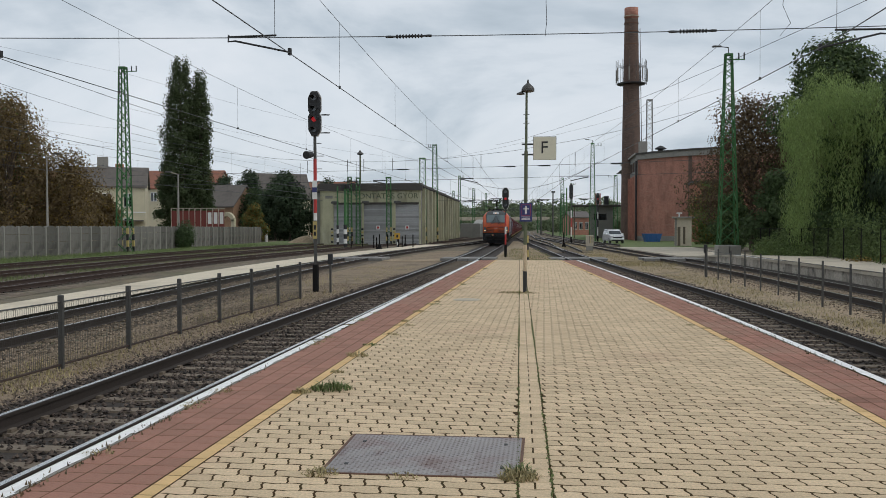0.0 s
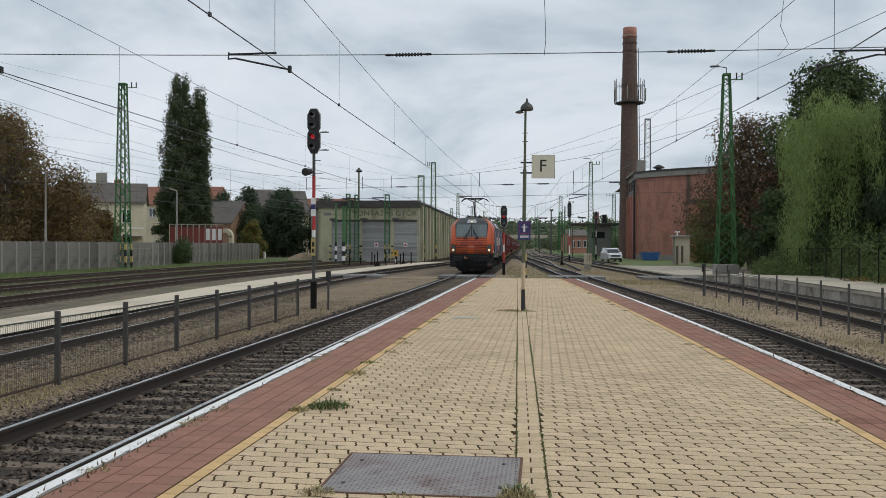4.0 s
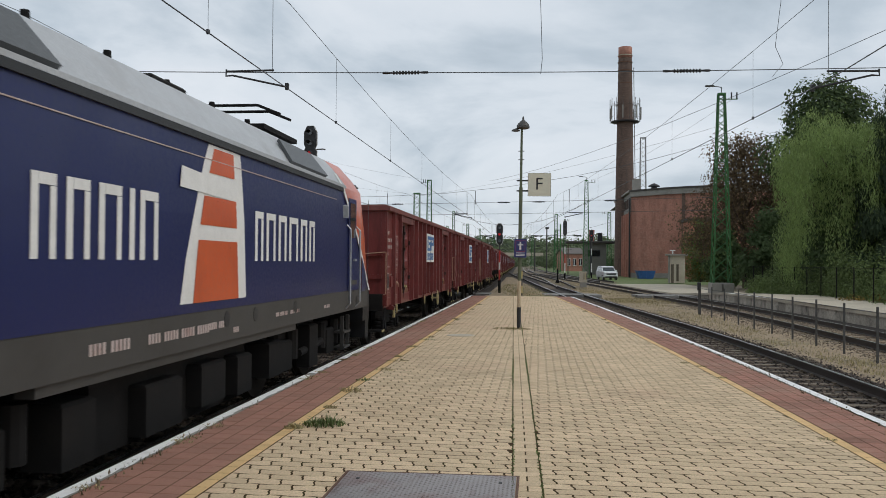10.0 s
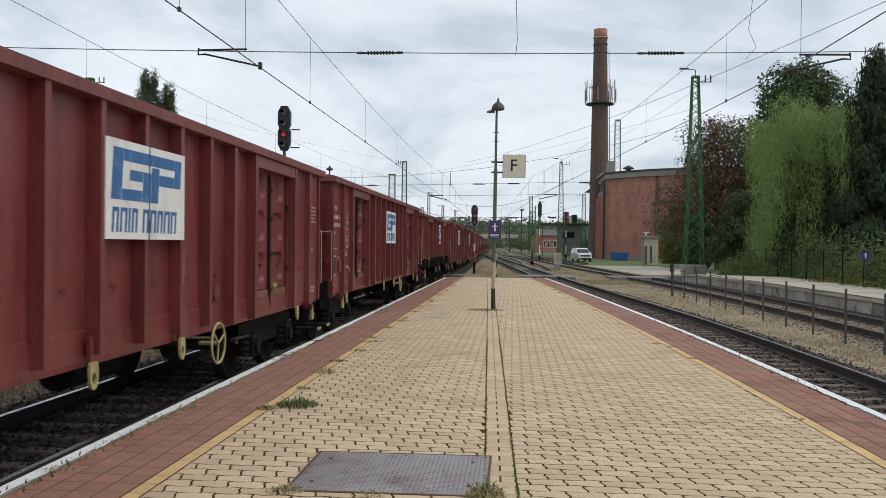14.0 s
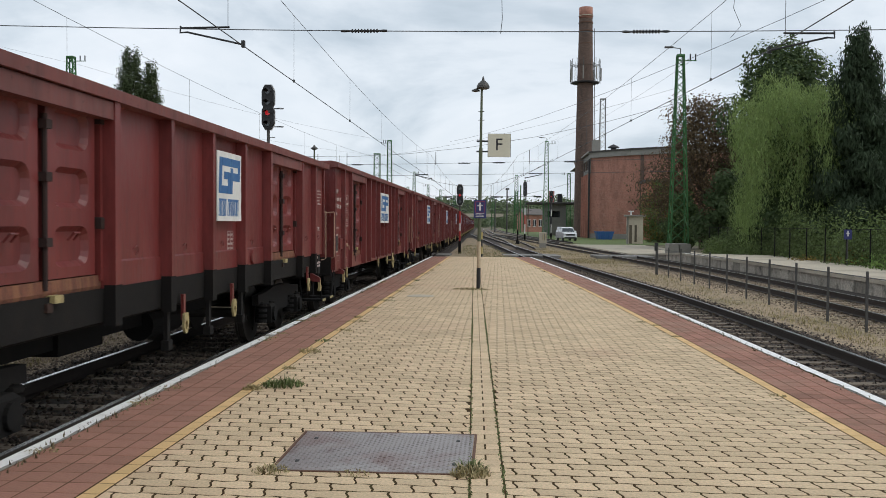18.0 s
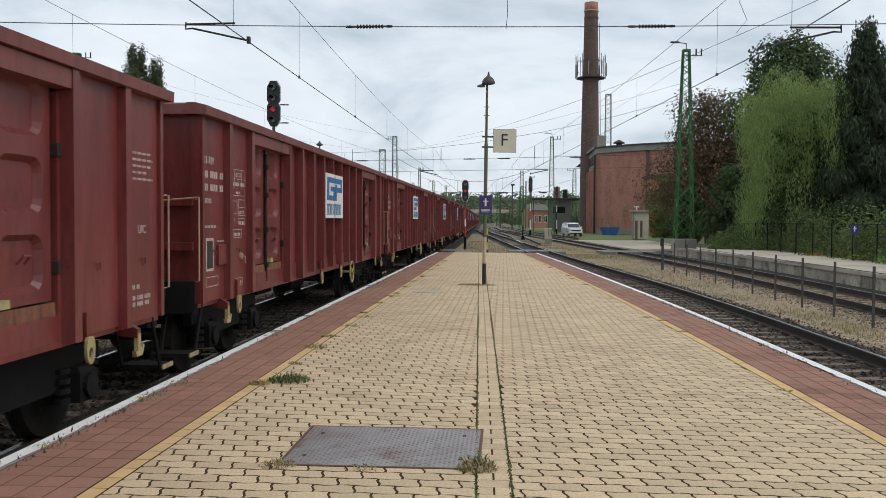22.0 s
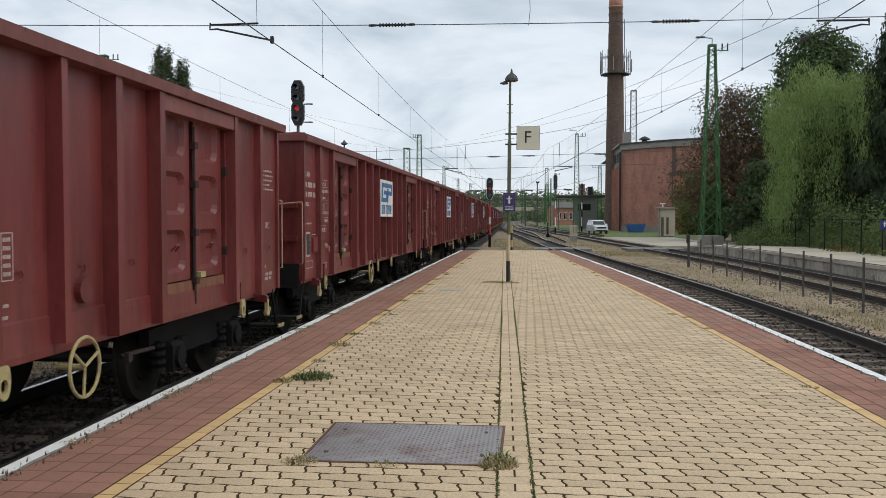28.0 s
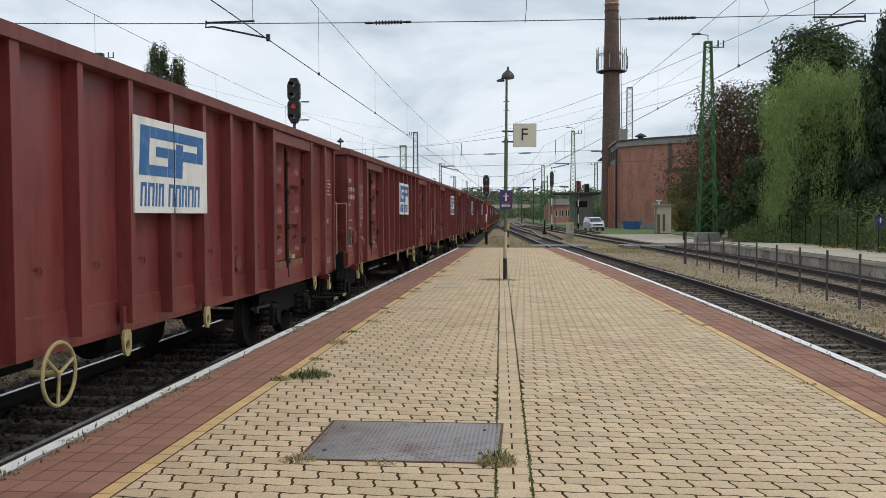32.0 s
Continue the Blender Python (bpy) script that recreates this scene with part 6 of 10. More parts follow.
part("roof", Geo().box(-2.3, 4.3, -0.3, 5.3, 8.2, 8.6, 0.05), roof_dark, annex)
part("window", Geo().box(-0.6, 0.8, -0.06, 0.1, 4.0, 5.8), glass_dark, annex)

stack = thing("factory_chimney", "tall sooty brick chimney with antennas and a ladder", "chimney", pose(14.75, 155, GROUND))
part("shaft", Geo().lathe((0, 0, 0), [(1.75, 0), (1.60, 12), (1.40, 24), (1.20, 34.5), (1.12, 38.9)], 28), brick_dark, stack, "sooty brown brick shaft", True)
part("crown", Geo().lathe((0, 0, 38.9), [(1.13, -1.3), (1.16, -1.3), (1.16, 0.6), (0.8, 0.6), (0.8, -1)], 28), brick, stack, "reddish brick crown", True)
for z in (33.2, 35.4, 36.8, 38.0):
    part("iron_band", Geo().lathe((0, 0, z), [(1.26, 0), (1.26, 0.14), (1.1, 0.14)], 28), steel_rust if z < 37 else concrete_light, stack)
part("antenna_platform", Geo().lathe((0, 0, 26.5), [(1.3, 0), (2.4, 0.05), (2.4, 0.22), (1.3, 0.3)], 20), black, stack, "dark ring platform")
for i in range(14):
    a = i * 0.449
    x, y = 2.55 * math.cos(a), 2.55 * math.sin(a)
    part("antenna_pole", Geo().tube((x, y, 26.5), (x, y, 30.6), 0.045, n=6).tube((x, y, 29.6), (x * 0.5, y * 0.5, 29.6), 0.035, n=5).tube((x, y, 27.4), (x * 0.9, y * 0.9 + 0.9 * (1 if i % 2 else -1), 27.4), 0.03, n=4), post_grey, stack)
    if i % 2 == 0:
        part("antenna", Geo().box(x * 1.06 - 0.09, x * 1.06 + 0.09, y * 1.06 - 0.08, y * 1.06 + 0.08, 27.0, 29.2, 0.03), concrete, stack, "pale panel antenna")
lad = Geo()
for z in np.arange(8, 36, 0.6):
    r0 = 1.75 - z * 0.0158
    lad.tube((r0 + 0.25, -0.25, z), (r0 + 0.25, 0.25, z), 0.03, n=4)
lad.tube((1.9, -0.25, 8), (1.45, -0.25, 36), 0.04, n=4).tube((1.9, 0.25, 8), (1.45, 0.25, 36), 0.04, n=4)
part("ladder", lad, post_grey, stack)
lattice("antenna_mast", 18.4, 160, GROUND + 12, 12.6, 1.1, 0.9, mat("grey_lattice", (0.42, 0.42, 0.41), 0.6), "grey lattice antenna mast beside the chimney", lw=0.12)

hut = thing("concrete_hut", "small pale concrete hut with flat roof", "hut", pose(15.05, 100, GROUND + 0.12, rz=-6) @ Matrix.Diagonal((1, 1, 0.95, 1)))
hut_plaster = mat("stained_hut_plaster", (0.60, 0.52, 0.41), 0.92, var=0.18, scale=2.5, bump=0.2, stain=(0.36, 0.30, 0.23), stain_amt=0.6, stain_scale=0.6)
part("wall", Geo().box(-0.75, 0.95, -1.2, 1.2, 0, 3.15), hut_plaster, hut, "stained beige plaster wall")
part("roof", Geo().box(-1.05, 1.25, -1.5, 1.5, 3.15, 3.33, 0.03), concrete, hut, "overhanging concrete roof slab")
part("door", Geo().box(-0.77, -0.73, -0.5, 0.35, 0, 2.05), timber, hut)
part("door", Geo().box(-0.52, -0.22, -1.23, -1.19, 0, 2.15), timber, hut)
part("door", Geo().box(0.05, 0.30, -1.23, -1.19, 0.2, 2.15), timber, hut)
w_ = part("window", Geo().box(0.94, 0.98, -0.7, 0.3, 1.0, 2.0), white_p, hut)
part("pane", Geo().box(0.95, 0.99, -0.62, 0.22, 1.08, 1.92), glass_dark, w_)
part("corner_post", Geo().box(-0.80, -0.60, -1.25, -1.05, 0, 3.15), concrete, hut)
part("roof_lamp", Geo().tube((-0.3, 0, 3.33), (-0.3, 0, 3.7), 0.08, n=8).box(-0.6, 0.0, -0.12, 0.12, 3.7, 3.82, 0.03), white_p, hut)
box_ = thing("signal_box", "dark low signal cabin with a wide flat roof", "signal box", pose(10.6, 178, GROUND))
part("wall", Geo().box(-1.7, 2.6, -3, 3, 0, 6.2), shed_grey, box_)
part("roof", Geo().box(-5.2, 4.4, -4, 4, 6.2, 6.55, 0.1), roof_dark, box_)
part("post", Geo().box(-4.9, -4.7, -3.6, -3.4, 0, 6.2), timber, box_)
part("window", Geo().box(-1.0, 1.4, -3.06, -3.0, 3.6, 4.8), glass_dark, box_)
part("stack", Geo().box(1.1, 2.0, -0.45, 0.45, 6.55, 8.3, 0.05), black, box_)
gable_house("station_building", "distant brick building with a low grey roof", 9.2, 262, 5.2, 26, 4.8, 6.6, 4, brick, roof_grey, [("front", -1.6 + 1.6 * i, 1.6, 0.9, 2.0) for i in range(3)], "building")
tw = thing("red_tower", "distant red lattice tower", "tower", pose(15.5, 262, GROUND))
part("shaft", Geo().hexa([(-0.4, -0.5, 0), (0.4, -0.5, 0), (0.4, 0.5, 0), (-0.4, 0.5, 0)], [(-0.8, -0.5, 12), (0.8, -0.5, 12), (0.8, 0.5, 12), (-0.8, 0.5, 12)]), mat("faded_red_steel", (0.30, 0.10, 0.09), 0.7, var=0.2, scale=2), tw)
part("panel_white", Geo().box(-0.2, 0.2, -0.66, -0.62, 3, 12), white_p, tw)

sk = thing("skip_container", "blue steel waste skip", "skip", pose(15.1, 128, GROUND, rz=5) @ Matrix.Diagonal((0.72, 1, 1.05, 1)))
part("tub", Geo().hexa([(-1.3, -0.8, 0.1), (1.3, -0.8, 0.1), (1.3, 0.8, 0.1), (-1.3, 0.8, 0.1)], [(-1.75, -0.9, 1.15), (1.75, -0.9, 1.15), (1.75, 0.9, 1.15), (-1.75, 0.9, 1.15)]), mat("blue_skip_paint", (0.03, 0.11, 0.30), 0.55, var=0.15), sk)
for y in (-0.90, 0.90):
    part("rim", Geo().box(-1.8, 1.8, y - 0.05, y + 0.05, 1.08, 1.18), MATS["blue_skip_paint"], sk)
for x in (-0.9, 0.0, 0.9):
    part("rib", Geo().box(x - 0.06, x + 0.06, -0.97, -0.8, 0.2, 1.1), MATS["blue_skip_paint"], sk)


def car(x, y, rz):
    t = thing("parked_car", "white pickup with closed canopy parked on the grass", "car", pose(x, y, GROUND, rz=rz))
    paint = mat("white_car_paint", (0.78, 0.79, 0.80), 0.25, var=0.02, bump=0, coat=0.5)
    Wd = 0.96
    sect = [(-2.55, 0.55, 0.85, 0.80), (-2.35, 0.42, 1.05, 0.92), (-1.25, 0.40, 1.18, Wd), (2.45, 0.42, 1.18, Wd), (2.6, 0.5, 1.1, 0.9)]
    g = Geo()
    for (y0, a0, b0, w0), (y1, a1, b1, w1) in zip(sect, sect[1:]):
        g.hexa([(-w0, y0, a0), (w0, y0, a0), (w1, y1, a1), (-w1, y1, a1)], [(-w0 * 0.96, y0, b0), (w0 * 0.96, y0, b0), (w1 * 0.96, y1, b1), (-w1 * 0.96, y1, b1)])
    part("body", g, paint, t)
    g = Geo().hexa([(-0.90, -1.30, 1.17), (0.90, -1.30, 1.17), (0.90, 2.4, 1.17), (-0.90, 2.4, 1.17)], [(-0.72, -0.45, 1.85), (0.72, -0.45, 1.85), (0.74, 2.2, 1.86), (-0.74, 2.2, 1.86)])
    part("cabin", g, paint, t)
    part("windscreen", Geo().poly([(-0.82, -1.25, 1.22), (0.82, -1.25, 1.22), (0.70, -0.51, 1.80), (-0.70, -0.51, 1.80)]), glass_dark, t)
    for s in (-1, 1):
        part("side_window", Geo().poly([(s * 0.912, -1.0, 1.24), (s * 0.912, 2.2, 1.24), (s * 0.77, 2.05, 1.76), (s * 0.77, -0.45, 1.76)]), glass_dark, t)
        part("headlight", Geo().box(*sorted((s * 0.55, s * 0.88)), -2.52, -2.36, 0.82, 1.0, 0.02), loco_roof, t)
        part("mirror", Geo().box(*sorted((s * 0.95, s * 1.15)), -0.95, -0.8, 1.15, 1.35, 0.03), paint, t)
        for yy in (-1.65, 1.55):
            wh = part("wheel", Geo().tube((s * 0.72, yy, 0.37), (s * 0.94, yy, 0.37), 0.37, n=20), rubber, t)
            part("rim", Geo().tube((s * 0.94, yy, 0.37), (s * 0.955, yy, 0.37), 0.24, n=16), loco_roof, wh)
    part("grille", Geo().box(-0.60, 0.60, -2.60, -2.4, 0.74, 0.95), black, t)
    part("bumper", Geo().box(-0.85, 0.85, -2.62, -2.4, 0.56, 0.72, 0.04), paint, t)
    part("air_intake", Geo().box(-0.75, 0.75, -2.61, -2.4, 0.36, 0.55, 0.03), black, t)
    part("number_plate", Geo().box(-0.26, 0.26, -2.635, -2.60, 0.55, 0.66), white_p, t)
    return t


car(9.05, 119, 8)
br = thing("overbridge", "distant concrete road bridge over the tracks", "bridge", pose(-8, 420, GROUND))
part("deck", Geo().box(-70, 70, 0, 8, 5.6, 7.2), concrete_light, br)
for x in (-40, -14, 14, 40):
    part("pier", Geo().box(x - 0.8, x + 0.8, 1, 7, 0, 5.6), concrete, br)


# ---- trees and bushes ----
def leaf_mat(name, col, var=0.3):
    m = mat(name, col, 0.75, var=0.25, scale=2.0, bump=0, stain=tuple(c * 0.6 for c in col), stain_amt=0.5, stain_scale=0.35, island=var, spec=0.25)
    n, l = m.node_tree.nodes, m.node_tree.links
    b = n["Principled BSDF"]
    tr = n.new("ShaderNodeBsdfTranslucent")
    l.new(b.inputs["Base Color"].links[0].from_socket, tr.inputs["Color"])
    mx = n.new("ShaderNodeMixShader")
    mx.inputs[0].default_value = 0.38
    l.new(b.outputs[0], mx.inputs[1])
    l.new(tr.outputs[0], mx.inputs[2])
    l.new(mx.outputs[0], n["Material Output"].inputs["Surface"])
    return m


leaf_green = leaf_mat("green_leaf", (0.135, 0.185, 0.066))
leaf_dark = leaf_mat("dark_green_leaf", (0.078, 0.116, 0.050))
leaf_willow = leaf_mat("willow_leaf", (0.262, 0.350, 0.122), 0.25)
leaf_poplar = leaf_mat("poplar_leaf", (0.080, 0.106, 0.048))
leaf_brown = leaf_mat("autumn_brown_leaf", (0.195, 0.142, 0.075))
leaf_red = leaf_mat("dark_red_leaf", (0.135, 0.098, 0.062), 0.25)
leaf_yellow = leaf_mat("yellowing_leaf", (0.22, 0.15, 0.04), 0.5)
leaf_bright = leaf_mat("bright_shrub_leaf", (0.17, 0.26, 0.07), 0.5)
leaf_pine = leaf_mat("pine_needles", (0.055, 0.082, 0.044), 0.4)


def leaves(name, blobs, n, size, material, parent, seed, shell=0.55, droop=0.0, label="", loose=0.34):
    """A crown: n small leaf cards spread over uneven blobs (x, y, z, rx, ry, rz)."""
    r = np.random.RandomState(seed)
    B = np.array(blobs, float)
    wgt = (B[:, 3] * B[:, 4] * B[:, 5]) ** 0.75
    idx = r.choice(len(B), n, p=wgt / wgt.sum())
    d = r.normal(size=(n, 3))
    d /= np.linalg.norm(d, axis=1)[:, None]
    rad = 1 - (1 - shell) * r.uniform(0, 1, n) ** 1.3
    rad *= 1 + 0.16 * np.sin(d[:, 0] * 7 + idx) * np.sin(d[:, 2] * 6 + idx * 2)
    C = B[idx, :3] + d * B[idx, 3:6] * rad[:, None]
    # clump: pull leaves towards sub-centres
    sub = r.normal(size=(n, 3)) * size * 0.6
    C += sub
    s = size * r.uniform(0.55, 1.25, n)
    # each leaf lies roughly on the skin of its clump
    nrm = d + r.normal(size=(n, 3)) * loose + np.array([0, 0, 0.25])
    nrm /= np.linalg.norm(nrm, axis=1)[:, None]
    a = r.normal(size=(n, 3))
    if droop:
        a = a * 0.35 + np.array([0, 0, -1.0])
    a -= nrm * ((a * nrm).sum(1) * (0.6 if droop else 1.0))[:, None]
    a /= np.linalg.norm(a, axis=1)[:, None]
    b = np.cross(nrm, a)
    b /= np.linalg.norm(b, axis=1)[:, None]
    la, lb = (s * (1.0 + droop))[:, None], (s * (0.55 if not droop else 0.30))[:, None]
    V = np.stack([C - a * la, C + b * lb, C + a * la, C - b * lb], 1)
    me = bpy.data.meshes.new(name)
    me.from_pydata(V.reshape(-1, 3).tolist(), [], np.arange(4 * n).reshape(-1, 4).tolist())
    me.materials.append(material)
    return part(name, me, None, parent, label)


def limbs(parent, h, r0, tips, seed, top=0.75):
    q = random.Random(seed)
    g = Geo().tube((0, 0, -0.1), (q.uniform(-0.2, 0.2), q.uniform(-0.2, 0.2), h * 0.35), r0, r0 * 0.75, 10)
    g.tube((0, 0, h * 0.33), (q.uniform(-0.4, 0.4), q.uniform(-0.4, 0.4), h * top), r0 * 0.75, r0 * 0.2, 8)
    part("trunk", g, bark, parent, "brown-grey bark")
    for tx, ty, tz in tips:
        z0 = min(tz * 0.6, h * q.uniform(0.25, 0.55))
        m_ = (tx * 0.5 + q.uniform(-0.4, 0.4), ty * 0.5, (z0 + tz) / 2 + q.uniform(0, 0.5))
        part("limb", Geo().tube((0, 0, z0), m_, r0 * 0.45, r0 * 0.28, 6).tube(m_, (tx, ty, tz), r0 * 0.28, r0 * 0.08, 6), bark, parent)


def blob_tree(name, label, x, y, h, w, base, n, size, material, seed, nb=16, extra=None, z=GROUND, depth=0.8, shell=0.45, top=0.75):
    q = random.Random(seed)
    t = thing(name, label, "tree", pose(x, y, z))
    blobs = []
    for i in range(nb):
        f = (i + 0.5) / nb
        zz = base + (h - base) * f * 0.92
        prof_ = math.sin(math.pi * min(1, 0.18 + f * 0.80)) ** 0.7
        a = i * 2.4 + q.uniform(-0.4, 0.4)
        rr = w * 0.5 * prof_ * q.uniform(0.35, 0.75)
        br_ = w * q.uniform(0.16, 0.26) * (0.75 + 0.4 * prof_)
        blobs.append((rr * math.cos(a), rr * math.sin(a) * depth, zz, br_, br_ * depth, br_ * q.uniform(0.7, 1.0)))
    limbs(t, h, max(0.12, h * 0.018), [(b[0], b[1], b[2]) for b in blobs[::2]], seed, top)
    leaves("crown", blobs, n, size, material, t, seed, shell)
    if extra:
        leaves("crown_tint", blobs, int(n * extra[1]), size, extra[0], t, seed + 50, shell)
    return t


# side of the opposite platform
t = thing("willow_tree", "weeping willow with hanging yellow-green strands", "tree", pose(16.7, 51, GROUND))
q = random.Random(4)
limbs(t, 11, 0.32, [(math.cos(i) * 2.6, math.sin(i) * 2.2, 7 + (i % 3)) for i in range(8)], 4)
blobs = []
for i in range(38):
    # boughs over the dome, each hanging outwards and down in long shrinking tufts
    a, f = i * 2.4, (i + 0.5) / 38
    rr = 3.45 * math.sqrt(f) * q.uniform(0.86, 1.1)
    zt = 9.9 - 0.20 * rr ** 1.6 + q.uniform(-1.3, 0.5)
    w_ = q.uniform(0.55, 1.0)
    ln = q.uniform(1.0, 1.9)
    for k in range(2 if rr < 1.6 else 3):
        blobs.append(((rr + 0.16 * k + q.uniform(-0.2, 0.2)) * math.cos(a + 0.04 * k), (rr + 0.16 * k) * math.sin(a + 0.04 * k), zt - ln * (0.35 + 1.2 * k), w_ * (1 - 0.22 * k), w_ * (1 - 0.22 * k), ln * 1.05))
for i in range(15):
    a = i * 0.42 + q.uniform(-0.1, 0.1)
    blobs.append((3.2 * math.cos(a), 3.2 * math.sin(a), q.uniform(1.9, 3.4), 0.5, 0.5, q.uniform(1.2, 2.0)))
leaves("crown", blobs, 70000, 0.062, leaf_willow, t, 4, 0.74, 0.9, "hanging strands of narrow leaves", 0.3)
# Core leaves take a darker green to paint the shade inside the crown.
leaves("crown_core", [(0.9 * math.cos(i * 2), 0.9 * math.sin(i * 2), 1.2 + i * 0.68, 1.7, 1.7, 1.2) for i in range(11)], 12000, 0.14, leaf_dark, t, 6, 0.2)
conifer = thing("conifer_tree", "dark dense conifer beside the willow", "tree", pose(19.0, 48.5, GROUND))
limbs(conifer, 12, 0.2, [], 8, 0.95)
blobs = []
for i in range(40):
    f = i / 40
    rr = 3.4 * (1 - f) ** 0.7 * 0.75
    a = i * 2.4
    blobs.append((rr * math.cos(a), rr * math.sin(a), 0.8 + 11.6 * f, 0.35 + 1.1 * (1 - f), 0.35 + 1.1 * (1 - f), 0.9))
leaves("crown", blobs, 46000, 0.12, leaf_pine, conifer, 8, 0.3, 0.4)
leaves("crown_core", [(0, 0, 1.0 + i * 0.95, 2.1 * (1 - i / 13) + 0.2, 2.1 * (1 - i / 13) + 0.2, 0.9) for i in range(12)], 9000, 0.22, leaf_pine, conifer, 9, 0.3)
blob_tree("broadleaf_tree", "tall green broadleaf tree behind the willow", 23.8, 76, 17.6, 9.4, 8.4, 15000, 0.19, leaf_dark, 11, 30, (leaf_green, 0.4), shell=0.6, top=0.9)
blob_tree("broadleaf_tree", "green broadleaf tree behind the conifer", 31.5, 80, 11.5, 9, 3.5, 10000, 0.26, leaf_green, 12, 16)
blob_tree("broadleaf_tree", "dark reddish-brown tree with thinning crown", 18.9, 84, 14.2, 11.6, 2.4, 16000, 0.15, leaf_red, 13, 34, (leaf_brown, 0.25))
blob_tree("broadleaf_tree", "dark reddish-brown tree beside the mast", 22.0, 82, 11.4, 6.0, 3.0, 6000, 0.20, leaf_red, 14, 16, (leaf_green, 0.3))
blob_tree("shrub_tree", "green bushy tree beside the hut", 16.3, 80, 5.2, 3.6, 0.6, 8000, 0.13, leaf_dark, 15, 14, (leaf_green, 0.3))
blob_tree("shrub_tree", "dark green bushy tree behind the fence", 15.6, 61, 6.2, 4.4, 0.3, 8000, 0.14, leaf_dark, 16, 14)
blob_tree("shrub_tree", "dark green bushy tree behind the fence", 18.8, 62, 8.0, 5.5, 0.3, 9000, 0.15, leaf_dark, 17, 14)
blob_tree("shrub_tree", "green bushy tree beside the brick wall", 19.6, 110, 8.0, 5.2, 0.3, 8000, 0.12, leaf_green, 18, 18, (leaf_yellow, 0.25))


def hedge(name, label, x0, x1, y0, y1, h, n, size, material, seed, nb=26):
    q = random.Random(seed)
    t = thing(name, label, "bush", pose(0, 0, GROUND))
    bl = []
    for i in range(nb):
        f = (i + q.random()) / nb
        hh = h * q.uniform(0.5, 1.0)
        bl.append((x0 + (x1 - x0) * f + q.uniform(-0.6, 0.6), y0 + (y1 - y0) * f + q.uniform(-0.6, 0.6), hh * 0.5, q.uniform(0.7, 1.3), q.uniform(0.7, 1.3), hh * 0.55))
    leaves("foliage", bl, n, size, material, t, seed, 0.5)
    st = Geo()
    for b in bl[::3]:
        st.tube((b[0], b[1], 0), (b[0] + 0.1, b[1], b[2]), 0.03, n=5)
    tagged(part("stems", st, bark, t), kind="stuff")
    return t


hedge("hedge", "dense dark green shrubs behind the chain-link fence", 15.6, 15.3, 20, 62, 3.2, 30000, 0.085, leaf_green, 31, 60)
hedge("hedge", "ivy and shrubs climbing the fence", 15.2, 14.9, 24, 60, 1.7, 17000, 0.07, leaf_green, 32, 60)
hedge("hedge", "ivy and weeds hanging through the fence", 14.9, 14.6, 30, 60, 1.2, 6000, 0.06, leaf_green, 37, 22)
hedge("hedge", "bright green bush at the platform's fence", 15.0, 14.9, 30.5, 36.8, 1.5, 8000, 0.07, leaf_bright, 38, 12)
hedge("hedge", "grey-green climbing shrub on the fence by the mast", 14.2, 13.8, 49, 57, 1.9, 7000, 0.08, leaf_green, 39, 14)
hedge("hedge", "yellowing shrubs at the fence", 14.7, 14.5, 37.5, 42.0, 1.3, 3500, 0.07, leaf_yellow, 33, 9)
hedge("hedge", "dark shrubs under the big trees", 17, 30, 60, 66, 4.0, 12000, 0.16, leaf_dark, 34, 22)
hedge("hedge", "dark shrubs beside the brick wall", 19, 33, 112, 100, 4.5, 9000, 0.2, leaf_dark, 35, 20)
hedge("hedge", "dark bushes behind the platform", 20, 30, 36, 48, 5.0, 12000, 0.16, leaf_dark, 36, 22)

cf = thing("chain_link_fence", "rusty dark chain-link fence at the platform's back", "fence")
for i in range(20):
    y = 18 + i * 2.3
    part("post", Geo().tube((13.9, y, -0.1), (13.9, y, 1.45), 0.025, n=6), bogie_m, cf)
    if i < 19:
        w_ = Geo().tube((13.9, y, 1.42), (13.9, y + 2.3, 1.42), 0.012, n=4).tube((13.9, y, 0.7), (13.9, y + 2.3, 0.7), 0.005, n=4)
        for k in range(13):
            w_.tube((13.9, y + k * 0.18, 0.0), (13.9, y + min(2.3, k * 0.18 + 0.5), 1.42), 0.0018, n=3, cap=False)
            w_.tube((13.9, y + min(2.3, k * 0.18 + 0.5), 0.0), (13.9, y + k * 0.18, 1.42), 0.0018, n=3, cap=False)
        part("mesh_panel", w_, bogie_m, cf)
ns = thing("notice_sign", "small violet-blue notice on a post", "sign", pose(13.75, 35.9, -0.01))
part("post", Geo().tube((0, 0, 0), (0, 0, 1.35), 0.025, n=6), post_grey, ns)
part("plate", Geo().box(-0.15, 0.15, -0.04, -0.02, 1.03, 1.42), blue_p, ns)
part("glyph", Geo().box(-0.022, 0.022, -0.045, -0.04, 1.15, 1.36).box(-0.07, -0.022, -0.045, -0.04, 1.26, 1.29).box(0.022, 0.07, -0.045, -0.04, 1.26, 1.29), white_p, ns)

# far side of the yard
blob_tree("broadleaf_tree", "autumn brown tree behind the wall", -58.6, 92, 17.4, 12.0, 1.5, 15000, 0.16, leaf_brown, 41, 34, (leaf_yellow, 0.12))
blob_tree("broadleaf_tree", "brown tree with thin crown behind the wall", -53.4, 95, 11.0, 9.4, 0.8, 9000, 0.15, leaf_brown, 44, 28, (leaf_yellow, 0.2))
